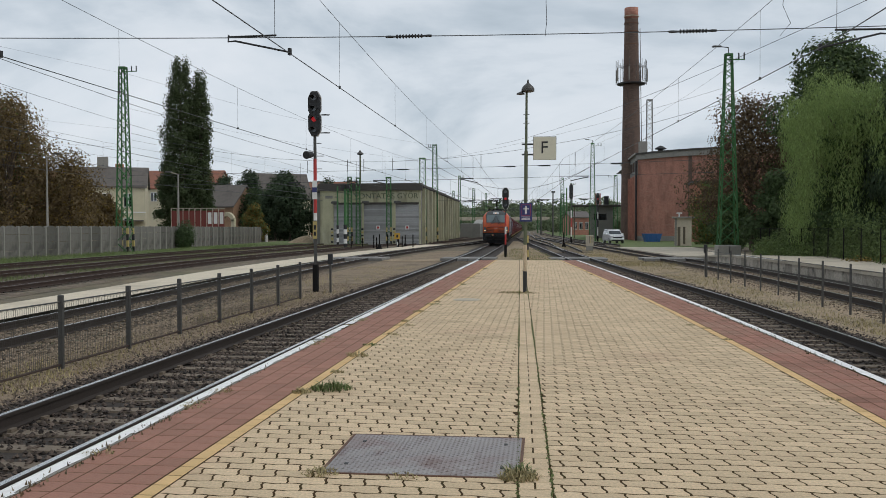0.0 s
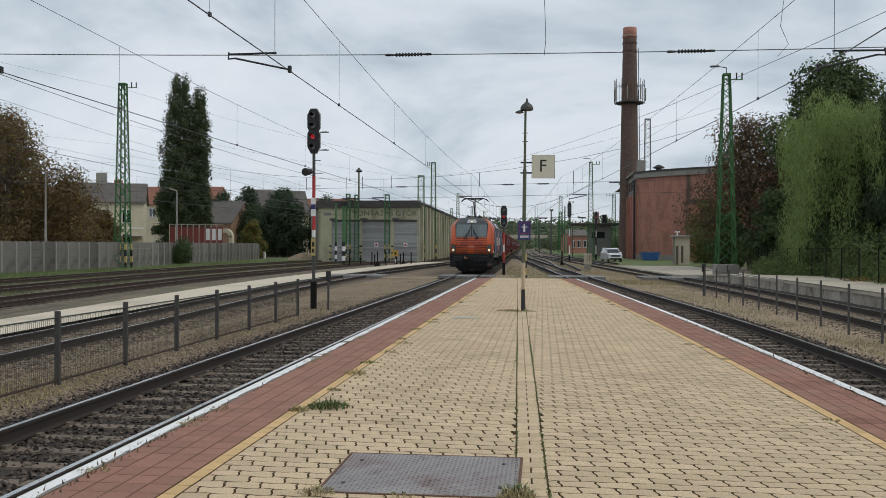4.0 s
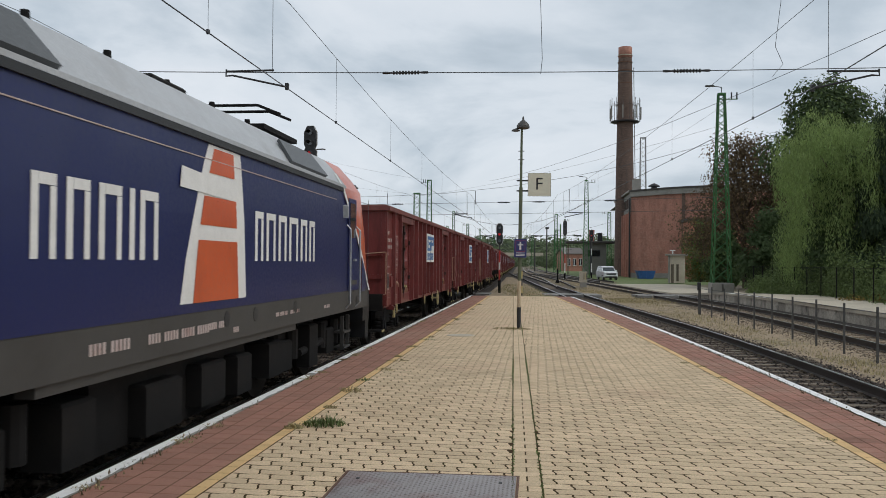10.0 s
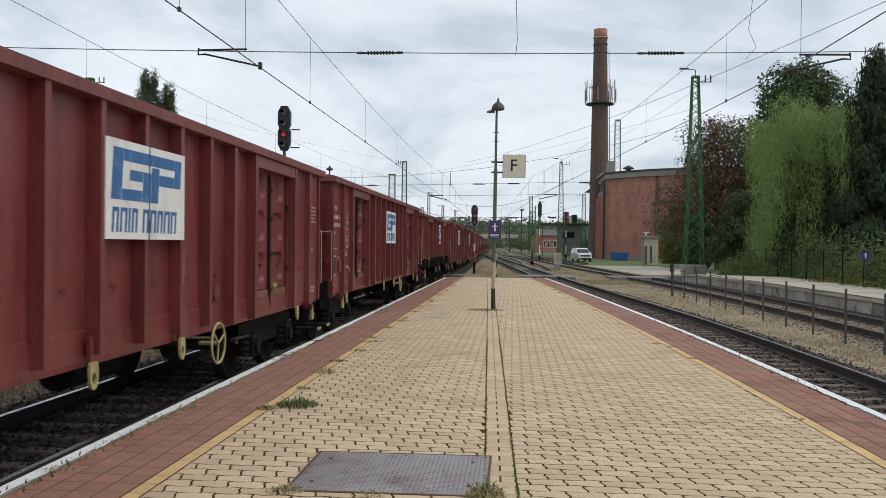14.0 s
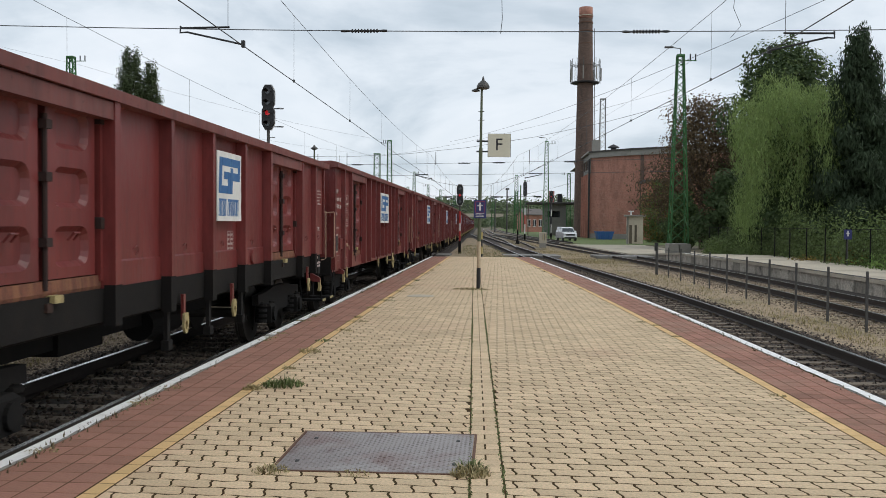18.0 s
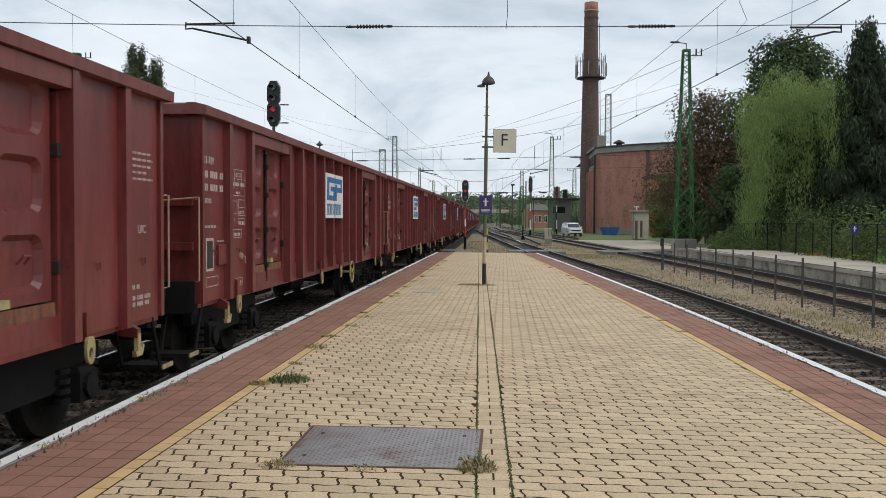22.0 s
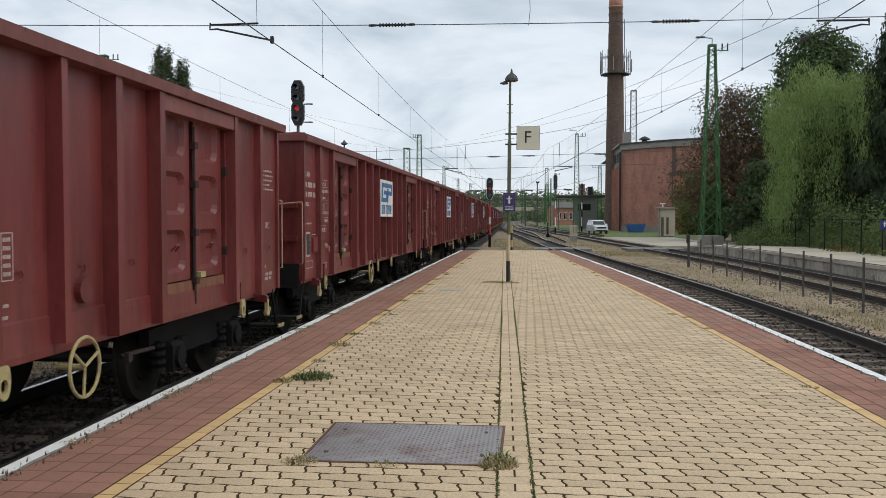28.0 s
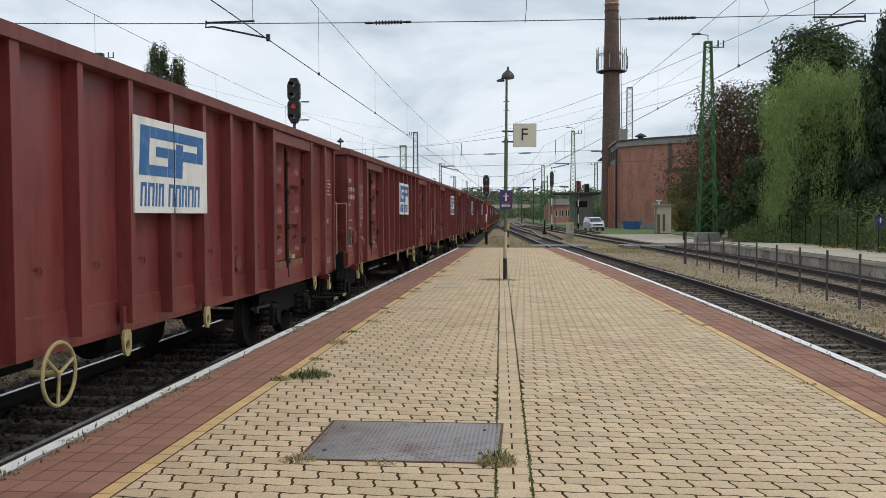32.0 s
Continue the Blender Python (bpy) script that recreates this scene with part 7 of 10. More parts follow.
blob_tree("broadleaf_tree", "large autumn brown tree behind the wall", -62.0, 96, 17.0, 13.0, 1.5, 11000, 0.25, leaf_brown, 42, 22, (leaf_green, 0.2))
blob_tree("broadleaf_tree", "yellow-brown tree beside the cream house", -60.5, 108, 9.5, 7.0, 1.0, 13000, 0.22, leaf_brown, 43, 18, (leaf_yellow, 0.3))
blob_tree("broadleaf_tree", "small yellow-brown tree before the cream house", -58.6, 113, 6.8, 5.5, 1.0, 7000, 0.2, leaf_brown, 48, 14, (leaf_yellow, 0.3))
blob_tree("broadleaf_tree", "dark tree behind the concrete wall", -72.0, 118, 11, 9, 1, 9000, 0.3, leaf_red, 49, 14)


def poplar(x, y, h, w, n, seed, label):
    """A column of steep clumps with a blunt, ragged top."""
    q = random.Random(seed)
    t = thing("poplar_tree", label, "tree", pose(x, y, GROUND))
    limbs(t, h, 0.35, [(q.uniform(-0.8, 0.8), q.uniform(-0.8, 0.8), h * f) for f in (0.4, 0.5, 0.6, 0.7, 0.8, 0.9)], seed, 0.95)
    bl = []
    for i in range(44):
        f = i / 43
        ww = w * 0.5 * (0.80 + 0.20 * math.sin(math.pi * min(1, 0.25 + f))) * min(1, 0.45 + 2.6 * (1 - f)) * q.uniform(0.9, 1.1)
        a = i * 2.4
        bl.append((ww * 0.58 * math.cos(a), ww * 0.58 * math.sin(a), 2.0 + (h - 3.2) * f, ww * q.uniform(0.36, 0.55) + 0.15, ww * q.uniform(0.36, 0.55) + 0.15, h * 0.055 * q.uniform(0.8, 1.4)))
    leaves("crown", bl, int(n * 2.0), 0.165, leaf_poplar, t, seed, 0.35)
    return t


poplar(-49.9, 118, 25.9, 5.6, 18000, 51, "tall dark green poplar with ragged top")
poplar(-47.55, 119, 24.3, 3.6, 11000, 52, "slender dark green poplar")
blob_tree("broadleaf_tree", "dark green tree at the poplars' foot", -52.0, 119, 13.0, 5.4, 0.5, 10000, 0.17, leaf_dark, 53, 14)
blob_tree("broadleaf_tree", "dark green tree at the poplars' foot", -47.6, 120, 9.0, 4.4, 0.5, 6000, 0.2, leaf_dark, 54, 14)
for i, (x, y, h, w) in enumerate(((-46.5, 150, 9.8, 8.0), (-43.0, 147, 10.5, 8.5), (-38.0, 152, 9.6, 7.5), (-35.5, 146, 8.6, 6.0), (-48.0, 160, 12, 8.5), (-55, 182, 14, 10), (-46, 185, 13, 11), (-61, 180, 13, 9), (-69, 186, 14.2, 9), (-59, 172, 14.4, 9.5), (-51.2, 172, 13.6, 9.5))):
    blob_tree("pine_tree", "dark rounded pine beside the small house", x, y, h, w, 1.0, 6500, 0.26, leaf_pine, 60 + i, 12)
for i, (x, y, h, w) in enumerate(((-57.5, 160, 10.2, 8.5), (-52.5, 157, 9.4, 8.0), (-49.0, 161, 10.6, 7.0), (-62.5, 164, 9.0, 8.0))):
    blob_tree("pine_tree", "dark pine with a flat uneven crown behind the yard", x, y, h, w, 1.5, 6000, 0.2, leaf_dark, 160 + i, 16, (leaf_pine, 0.5))
blob_tree("shrub_tree", "yellow-green shrub before the brick house", -44.3, 132, 6.1, 4.5, 0.4, 5000, 0.18, leaf_yellow, 71, 12, (leaf_green, 0.8))
hedge("hedge", "ivy clump hanging over the concrete wall", -38.5, -38.6, 90, 92.2, 3.1, 4500, 0.13, leaf_dark, 72, 8)
hedge("hedge", "dark round bush at the wall's end", -37.5, -35.5, 150, 150, 3.4, 3500, 0.18, leaf_dark, 73, 5)
thing("sand_heap", "low heap of pale sand beside the tracks", "heap", pose(-33.5, 122, GROUND), geo=Geo().lathe((0, 0, 0), [(2.6, 0), (2.0, 0.35), (1.2, 0.75), (0.4, 1.0), (0, 1.05)], 14), material=gravel_pale)

# distant woods and a low hill
r_ = random.Random(90)
wood = thing("far_wood", "belt of distant green woodland on the horizon", "woodland", kind="stuff")
# Leaf green lightened: distance haze is put into the base colour.
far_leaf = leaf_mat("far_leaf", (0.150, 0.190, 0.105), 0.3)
bl = []
for i in range(300):
    s_ = r_.uniform(5, 9)
    bl.append((r_.uniform(-340, 240), r_.uniform(470, 640), r_.uniform(2, 6), s_, s_, r_.uniform(4, 8)))
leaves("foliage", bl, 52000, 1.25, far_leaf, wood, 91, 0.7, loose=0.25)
bl = []
for i in range(110):
    y = r_.uniform(300, 400)
    s_ = r_.uniform(1.6, 3.4)
    bl.append((r_.uniform(2, 60) + (y - 300) * 0.02, y, r_.uniform(1, 3.6), s_, s_, r_.uniform(2.0, 3.6)))
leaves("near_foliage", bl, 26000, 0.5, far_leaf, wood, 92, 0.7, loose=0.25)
bl = []
for i in range(560):
    x, f = r_.uniform(-620, 420), r_.random()
    top = 17 + 7 * math.sin((x + 900) / 45 * 0.33 + 1.2) + 2 * math.sin((x + 900) / 50)
    s_ = r_.uniform(6, 11)
    bl.append((x, 690 + 200 * f, 2 + top * f ** 0.8, s_, s_, s_ * r_.uniform(0.55, 0.85)))
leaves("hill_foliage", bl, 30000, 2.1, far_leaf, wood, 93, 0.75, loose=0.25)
g = Geo()
for i in range(41):
    x = -900 + i * 45
    hh = 17 + 7 * math.sin(i * 0.33 + 1.2) + 2 * math.sin(i * 0.9)
    g.v += [(x, 700, GROUND), (x, 900, hh), (x, 1300, hh * 0.8)]
for i in range(40):
    a = i * 3
    g.f += [(a, a + 3, a + 4, a + 1), (a + 1, a + 4, a + 5, a + 2)]
# The hill's green is paled so its colour carries the haze.
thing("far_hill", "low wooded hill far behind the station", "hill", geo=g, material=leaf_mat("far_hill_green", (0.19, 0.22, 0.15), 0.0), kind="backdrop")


loco_black = mat("black_sooty_steel", (0.011, 0.011, 0.012), 0.55, var=0.3, scale=8, bump=0.1, stain=(0.03, 0.026, 0.022), stain_amt=0.4, stain_scale=2.5, spec=0.3)
front_ink = mat("dark_violet_ink", (0.07, 0.02, 0.07), 0.5, bump=0)


# ---- the train: an electric locomotive and open wagons ----
# Vehicles are built with their middle at the origin, the rails' tops at z = 0 and their front towards -y.
LOCO = 19.05
loco = thing("electric_locomotive", "orange and dark blue electric locomotive with grey skirt", "locomotive")


def ends(m):
    """The distance d from one end's buffers, as y."""
    return lambda d: m * (-LOCO / 2 + d)


SEC = [(1.48, 1.40), (1.50, 1.42), (1.50, 2.35), (1.475, 3.18), (1.30, 3.42), (1.06, 3.68), (0.80, 3.80), (0.0, 3.85)]


def loco_bar(parent, x, y0, y1, z0, z1, material, name="letter", t=0.006, label=""):
    s = 1 if x > 0 else -1
    a, b = sorted((x, x + s * t))
    return part(name, Geo().box(a, b, min(y0, y1), max(y0, y1), z0, z1), material, parent, label)


g = Geo()
yA, yB = -LOCO / 2 + 1.75, LOCO / 2 - 1.75
for s in (-1, 1):
    for (h0, z0), (h1, z1) in zip(SEC[1:3], SEC[2:4]):
        g.poly([(s * h0, yA + 0.4, z0), (s * h0, yB - 0.4, z0), (s * h1, yB - 0.4, z1), (s * h1, yA + 0.4, z1)])
body = part("body", g, loco_blue, loco, "dark blue side walls")
g = Geo()
for s in (-1, 1):
    g.box(*sorted((s * 1.30, s * 1.492)), yA - 0.30, yB + 0.30, 1.07, 1.42)
    g.box(*sorted((s * 1.30, s * 1.45)), yA + 4.6, yB - 4.6, 0.98, 1.07)
part("skirt", g, loco_grey, loco, "dusty grey lower skirt")
g = Geo()
for s in (-1, 1):
    for (h0, z0), (h1, z1) in zip(SEC[3:], SEC[4:]):
        g.poly([(s * h0, yA + 1.5, z0), (s * h0, yB - 1.5, z0), (s * h1, yB - 1.5, z1), (s * h1, yA + 1.5, z1)])
    g.box(*sorted((s * 1.44, s * 1.50)), yA + 1.7, yB - 1.7, 3.17, 3.215)
part("roof", g, loco_roof, loco, "light grey metal roof")
g = Geo()
for s in (-1, 1):
    g.box(*sorted((s * 1.478, s * 1.506)), yA + 1.9, yB - 1.9, 3.10, 3.165)
part("gutter", g, black, loco, "black roof gutter")
# roof louvres and equipment
for s in (-1, 1):
    for d0 in (4.6, 12.4):
        g = Geo()
        a = ends(1)
        g.hexa([(s * 1.43, a(d0), 3.24), (s * 1.43, a(d0 + 2.0), 3.24), (s * 1.20, a(d0 + 1.85), 3.57), (s * 1.20, a(d0 + 0.15), 3.57)],
               [(s * 1.47, a(d0), 3.27), (s * 1.47, a(d0 + 2.0), 3.27), (s * 1.23, a(d0 + 1.85), 3.60), (s * 1.23, a(d0 + 0.15), 3.60)])
        part("roof_louvre", g, loco_dark, loco)
g = Geo()
for i in range(9):
    y = -6.0 + i * 1.45
    g.box(-0.45, 0.45, y - 0.5, y + 0.45, 3.80, 3.93 + 0.05 * (i % 3), 0.03)
    g.tube((0.4, y, 3.75), (0.4, y, 4.05), 0.06, 0.04, 8)
    g.tube((-0.4, y, 3.75), (-0.4, y, 4.05), 0.06, 0.04, 8)
g.tube((0.2, -3.6, 4.06), (0.2, 4.4, 4.06), 0.02, n=6)
g.tube((-0.4, -3.0, 4.06), (-0.4, 4.4, 4.06), 0.02, n=6)
part("roof_equipment", g, bogie_m, loco, "dark roof gear with insulators")

for m in (1, -1):
    Y = ends(m)
    YF = lambda d, Y=Y: Y(d + 0.34)
    # cab shell
    lev = [(1.36, 1.10, 1.11, 1.48), (1.52, 1.04, 1.13, 1.49), (2.28, 1.02, 1.12, 1.50), (2.38, 1.04, 1.11, 1.50), (3.18, 1.47, 1.12, 1.475), (3.42, 1.63, 1.08, 1.30), (3.68, 1.96, 0.96, 1.06)]
    g, k = Geo(), Geo()
    for s in (-1, 1):
        for (z0, d0, f0, s0), (z1, d1, f1, s1) in zip(lev, lev[1:]):
            q0, q1 = (0.22 if z0 < 2 else 0.31), (0.22 if z1 < 2 else 0.31)
            k0, k1 = (0.86 if z0 < 2 else 0.76), (0.86 if z1 < 2 else 0.76)
            c0, c1 = (s * (f0 + (s0 - f0) * k0), min(2.10, d0 + q0), z0), (s * (f1 + (s1 - f1) * k1), min(2.10, d1 + q1), z1)
            A0, A1 = (s * f0, d0, z0), (s * f1, d1, z1)
            B0, B1 = (s * s0, 2.15, z0), (s * s1, 2.15, z1)
            for q in ((A0, c0, c1, A1), (c0, B0, B1, c1)):
                g.poly([(x, Y(d), z) for x, d, z in q])
        # roof slopes of the cab
        for (h0, z0), (h1, z1) in zip(SEC[3:], SEC[4:]):
            g.poly([(s * h0, Y(2.15), z0), (s * h0, Y(3.27 if z0 < 3.5 else 3.25), z0), (s * h1, Y(3.25), z1), (s * h1, Y(2.15), z1)])
        g.poly([(s * 0.955, Y(1.942), 3.648), (s * 1.06, Y(2.155), 3.68), (s * 0.80, Y(2.17), 3.79), (s * 0.85, Y(2.08), 3.732)])
        g.poly([(s * 0.85, Y(2.08), 3.732), (s * 0.80, Y(2.17), 3.79), (s * 0.56, Y(2.30), 3.825), (s * 0.62, Y(2.20), 3.80)])
        # orange part of the side wall, in front of the diagonal
        o = 0.006 * s
        g.poly([(s * 1.50 + o, Y(2.15), 2.10), (s * 1.50 + o, Y(2.15), 2.35), (s * 1.475 + o, Y(2.15), 3.18), (s * 1.475 + o, Y(3.62), 3.18), (s * 1.50 + o, Y(2.50), 2.35)])
    for (z0, d0, f0, _), (z1, d1, f1, _) in zip(lev[:4], lev[1:4]):
        g.poly([(-f0, Y(d0), z0), (f0, Y(d0), z0), (f1, Y(d1), z1), (-f1, Y(d1), z1)])
    g.poly([(-1.11, YF(0.70), 2.38), (1.11, YF(0.70), 2.38), (1.12, YF(1.13), 3.18), (-1.12, YF(1.13), 3.18)])
    cab = part("cab", g, loco_orange, loco, "glossy orange driver's cab")
    bm = bmesh.new()
    bm.from_mesh(cab.data)
    bmesh.ops.remove_doubles(bm, verts=bm.verts, dist=0.012)
    bmesh.ops.recalc_face_normals(bm, faces=bm.faces)
    bm.to_mesh(cab.data)
    bm.free()
    cab.data.shade_smooth()
    cab.data.set_sharp_from_angle(angle=radians(58))
    brow = [(3.362, 1.548, 1.09), (3.46, 1.655, 1.075), (3.645, 1.945, 0.965), (3.73, 2.08, 0.86), (3.80, 2.20, 0.62)]
    nb_ = 14
    for (z0, d0, f0), c_ in zip(brow, (0.0, 0.02, 0.055, 0.065, 0.05)):
        for i in range(nb_ + 1):
            u = 2 * i / nb_ - 1
            k.v.append((f0 * u, Y(d0 - 0.05 * (1 - u * u) * (c_ > 0)), z0 + c_ * (1 - u * u)))
    for j in range(len(brow) - 1):
        for i in range(nb_):
            k.f.append((j * (nb_ + 1) + i, j * (nb_ + 1) + i + 1, (j + 1) * (nb_ + 1) + i + 1, (j + 1) * (nb_ + 1) + i))
    part("cab_brow", k, loco_dark, cab, "dark grey brow over the windscreen", True)
    # windscreen
    def fr(x, z, out=0.012):
        d = 1.04 + (z - 2.38) / 0.80 * 0.43
        return (x, Y(d - out), z)
    part("screen_frame", Geo().poly([fr(-1.06, 2.455, 0.008), fr(1.06, 2.455, 0.008), fr(1.125, 3.375, 0.022), fr(-1.125, 3.375, 0.022)]), black, cab)
    for s in (-1, 1):
        part("windscreen", Geo().poly([fr(s * 0.045, 2.50), fr(s * 1.025, 2.50), fr(s * 1.035, 3.345, 0.026), fr(s * 0.04, 3.345, 0.026)]), windshield_m, cab, "grey-green windscreen with sky reflection in its colour")
        w = Geo()
        for o, wd in ((0.0, 0.026), (0.075, 0.02)):
            p0, p1 = fr(s * (0.175 + o), 2.60 + o, 0.05), fr(s * (0.075 + o * 0.9), 3.22 - 2.2 * o, 0.05)
            w.hexa([(p0[0] - wd, p0[1], p0[2]), (p0[0] + wd, p0[1], p0[2]), (p0[0] + wd, p0[1] + 0.03 * m, p0[2]), (p0[0] - wd, p0[1] + 0.03 * m, p0[2])],
                   [(p1[0] - wd * 0.7, p1[1], p1[2]), (p1[0] + wd * 0.7, p1[1], p1[2]), (p1[0] + wd * 0.7, p1[1] + 0.03 * m, p1[2]), (p1[0] - wd * 0.7, p1[1] + 0.03 * m, p1[2])])
        w.tube(fr(s * 0.50, 2.42, 0.06), fr(s * 0.15, 2.92, 0.07), 0.017, n=6).tube(fr(s * 0.44, 2.42, 0.06), fr(s * 0.20, 2.80, 0.07), 0.014, n=6)
        w.lathe(fr(s * 0.47, 2.39, 0.05), [(0.0, -0.07), (0.06, -0.05), (0.07, 0.0), (0.045, 0.06), (0.0, 0.08)], 10)
        part("wiper", w, black, cab, "black windscreen wiper")
        part("washer_dome", Geo().lathe(fr(s * 0.30, 2.385, 0.03), [(0.0, -0.08), (0.045, -0.06), (0.058, 0.0), (0.045, 0.06), (0.0, 0.075)], 12), black, cab, "black oval cap", True)
        # headlight cluster
        hl = part("headlight", Geo().poly([(s * 1.04, Y(0.975), 1.43), (s * 1.35, Y(1.115), 1.42), (s * 1.37, Y(1.115), 2.03), (s * 1.04, Y(0.955), 1.90)]), black, loco, "dark headlight cluster")
        part("cover_glass", Geo().poly([(s * 1.06, Y(0.972), 1.46), (s * 1.335, Y(1.095), 1.45), (s * 1.35, Y(1.095), 1.99), (s * 1.06, Y(0.952), 1.87)]), headlamp_glass, hl)
        part("lamp_ring", Geo().tube((s * 1.215, Y(0.995), 1.60), (s * 1.17, Y(1.10), 1.60), 0.095, n=18), loco_roof, hl)
        part("lens", Geo().tube((s * 1.218, Y(0.985), 1.60), (s * 1.17, Y(1.10), 1.60), 0.06, n=16), lamp_glow, hl, "lit warm headlamp")
        part("reflector", Geo().tube((s * 1.225, Y(0.998), 1.82), (s * 1.17, Y(1.10), 1.82), 0.07, n=16), post_grey, hl)
        # grille slats
        for i in range(4):
            z = (1.43, 1.555, 1.71, 1.86)[i]
            zo = (0.015, 0.025, 0.03, 0.05)[i]
            part("grille_slot", Geo().hexa([(s * 0.20, YF(0.672), z), (s * 0.99, YF(0.672), z + zo), (s * 0.99, YF(0.78), z + zo), (s * 0.20, YF(0.78), z)],
                                           [(s * 0.20, YF(0.668), z + 0.045), (s * 0.99, YF(0.668), z + zo + 0.05), (s * 0.99, YF(0.78), z + zo + 0.05), (s * 0.20, YF(0.78), z + 0.045)]), black, cab)
        part("vent_slot", Geo().box(*sorted((s * 0.60, s * 1.02)), *sorted((YF(0.67), YF(0.72))), 2.36, 2.385), black, cab)
        part("panel_seam", Geo().box(*sorted((s * 1.005, s * 1.017)), *sorted((YF(0.672), YF(0.72))), 1.92, 2.22), black, cab)
    part("panel_seam", Geo().box(-1.0, 1.0, *sorted((YF(0.672), YF(0.72))), 2.222, 2.245), black, cab)
    part("vent_slot", Geo().box(-0.20, 0.20, *sorted((YF(0.67), YF(0.72))), 2.36, 2.38), black, cab)
    tl = part("top_light", Geo().poly([(-0.32, Y(1.555), 3.45), (0.32, Y(1.555), 3.45), (0.28, Y(1.875), 3.685), (-0.28, Y(1.875), 3.685)]), loco_roof, cab, "pale lamp panel")
    part("lens", Geo().tube((0, Y(1.618), 3.545), (0, Y(1.72), 3.49), 0.05, n=18), lamp_glow, tl, "lit warm top lamp")
    part("lamp_ring", Geo().ring((0, 0, 0), 2, 0.07, 0.018, 20, 6), loco_roof, tl, at=Matrix.Translation((0, Y(1.640), 3.532)) @ pose(0, 0, 0, 62 * m))
    # front lettering as plain blocks
    xs = -0.74
    for i, w in enumerate((0.10, 0.10, 0.11, 0.03, 0.11, 0, 0.09, 0.10, 0.10, 0.12, 0.10, 0.09)):
        if w:
            x0, x1 = sorted((m * xs, m * (xs + w)))
            u = 0.015
            part("letter", Geo().box(x0, x0 + u, *sorted((YF(0.665), YF(0.70))), 1.975, 2.115).box(x1 - u, x1, *sorted((YF(0.665), YF(0.70))), 1.975, 2.115).box(x0, x1, *sorted((YF(0.664), YF(0.70))), 2.10, 2.115), front_ink, cab)
        xs += (w or 0.03) + 0.04
    for i in range(6):
        x = -0.18 + i * 0.06 + (0.02 if i > 2 else 0)
        part("number_mark", Geo().box(*sorted((x, x + 0.04)), *sorted((YF(0.67), YF(0.70))), 1.785, 1.85), mark_white, cab)
    # buffers, coupling, plough
    g = Geo().prism([(-1.46, Y(1.75)), (-1.46, Y(1.14)), (-1.10, Y(0.98)), (1.10, Y(0.98)), (1.46, Y(1.14)), (1.46, Y(1.75))], 2, 0.80, 1.355)
    g.box(-1.0, 1.0, *sorted((Y(1.06), Y(1.7))), 0.55, 0.80)
    part("buffer_beam", g, loco_black, loco, "black buffer beam")
    for s in (-1, 1):
        b = part("buffer", Geo().tube((s * 0.88, Y(0.42), 1.015), (s * 0.88, Y(1.0), 1.015), 0.11, 0.15, 14), bogie_m, loco)
        part("buffer_plate", Geo().box(s * 0.88 - 0.285, s * 0.88 + 0.285, *sorted((Y(0.36), Y(0.44))), 0.852, 1.177, 0.04), loco_black, b)
        st = Geo().hexa([(s * 1.05, Y(0.99), 0.46), (s * 1.44, Y(1.12), 0.46), (s * 1.44, Y(1.42), 0.46), (s * 1.05, Y(1.42), 0.46)], [(s * 1.05, Y(0.99), 0.80), (s * 1.44, Y(1.12), 0.80), (s * 1.44, Y(1.42), 0.80), (s * 1.05, Y(1.42), 0.80)])
        part("shunter_step", st, loco_black, loco)
        part("step_hole", Geo().hexa([(s * 1.20, Y(1.005), 1.03), (s * 1.40, Y(1.095), 1.03), (s * 1.40, Y(1.2), 1.03), (s * 1.20, Y(1.2), 1.03)], [(s * 1.20, Y(1.005), 1.20), (s * 1.40, Y(1.095), 1.20), (s * 1.40, Y(1.2), 1.20), (s * 1.20, Y(1.2), 1.20)]), bogie_m, loco)
        part("step_hole", Geo().hexa([(s * 1.10, Y(0.992), 0.57), (s * 1.36, Y(1.08), 0.57), (s * 1.36, Y(1.2), 0.57), (s * 1.10, Y(1.2), 0.57)], [(s * 1.10, Y(0.992), 0.69), (s * 1.36, Y(1.08), 0.69), (s * 1.36, Y(1.2), 0.69), (s * 1.10, Y(1.2), 0.69)]), steel_rust if s * m > 0 else loco_black, loco)
        for i, c in enumerate((red_p, yellow_p)):
            if s > 0:
                continue
            x = s * (0.30 + 0.12 * i)
            part("air_hose", Geo().path([(x, Y(0.98), 1.08), (x, Y(0.84), 1.0), (x * 0.9, Y(0.82), 0.66), (x * 0.85, Y(0.95), 0.56)], 0.024, 6), bogie_m, loco)
            part("hose_cock", Geo().box(x - 0.03, x + 0.03, *sorted((Y(0.86), Y(0.98))), 1.06, 1.15, 0.01).tube((x, Y(0.88), 1.08), (x + 0.05, Y(0.84), 1.0), 0.018, n=6), c, loco)
    part("coupling_hook", Geo().box(-0.04, 0.04, *sorted((Y(0.66), Y(1.0))), 0.95, 1.12, 0.01).path([(-0.08, Y(0.72), 1.02), (-0.09, Y(0.68), 0.78), (-0.05, Y(0.72), 0.66), (0.05, Y(0.72), 0.66), (0.09, Y(0.68), 0.78), (0.08, Y(0.72), 1.02)], 0.022, 6).tube((-0.16, Y(0.70), 0.84), (0.16, Y(0.70), 0.84), 0.02, n=6), bogie_m, loco)
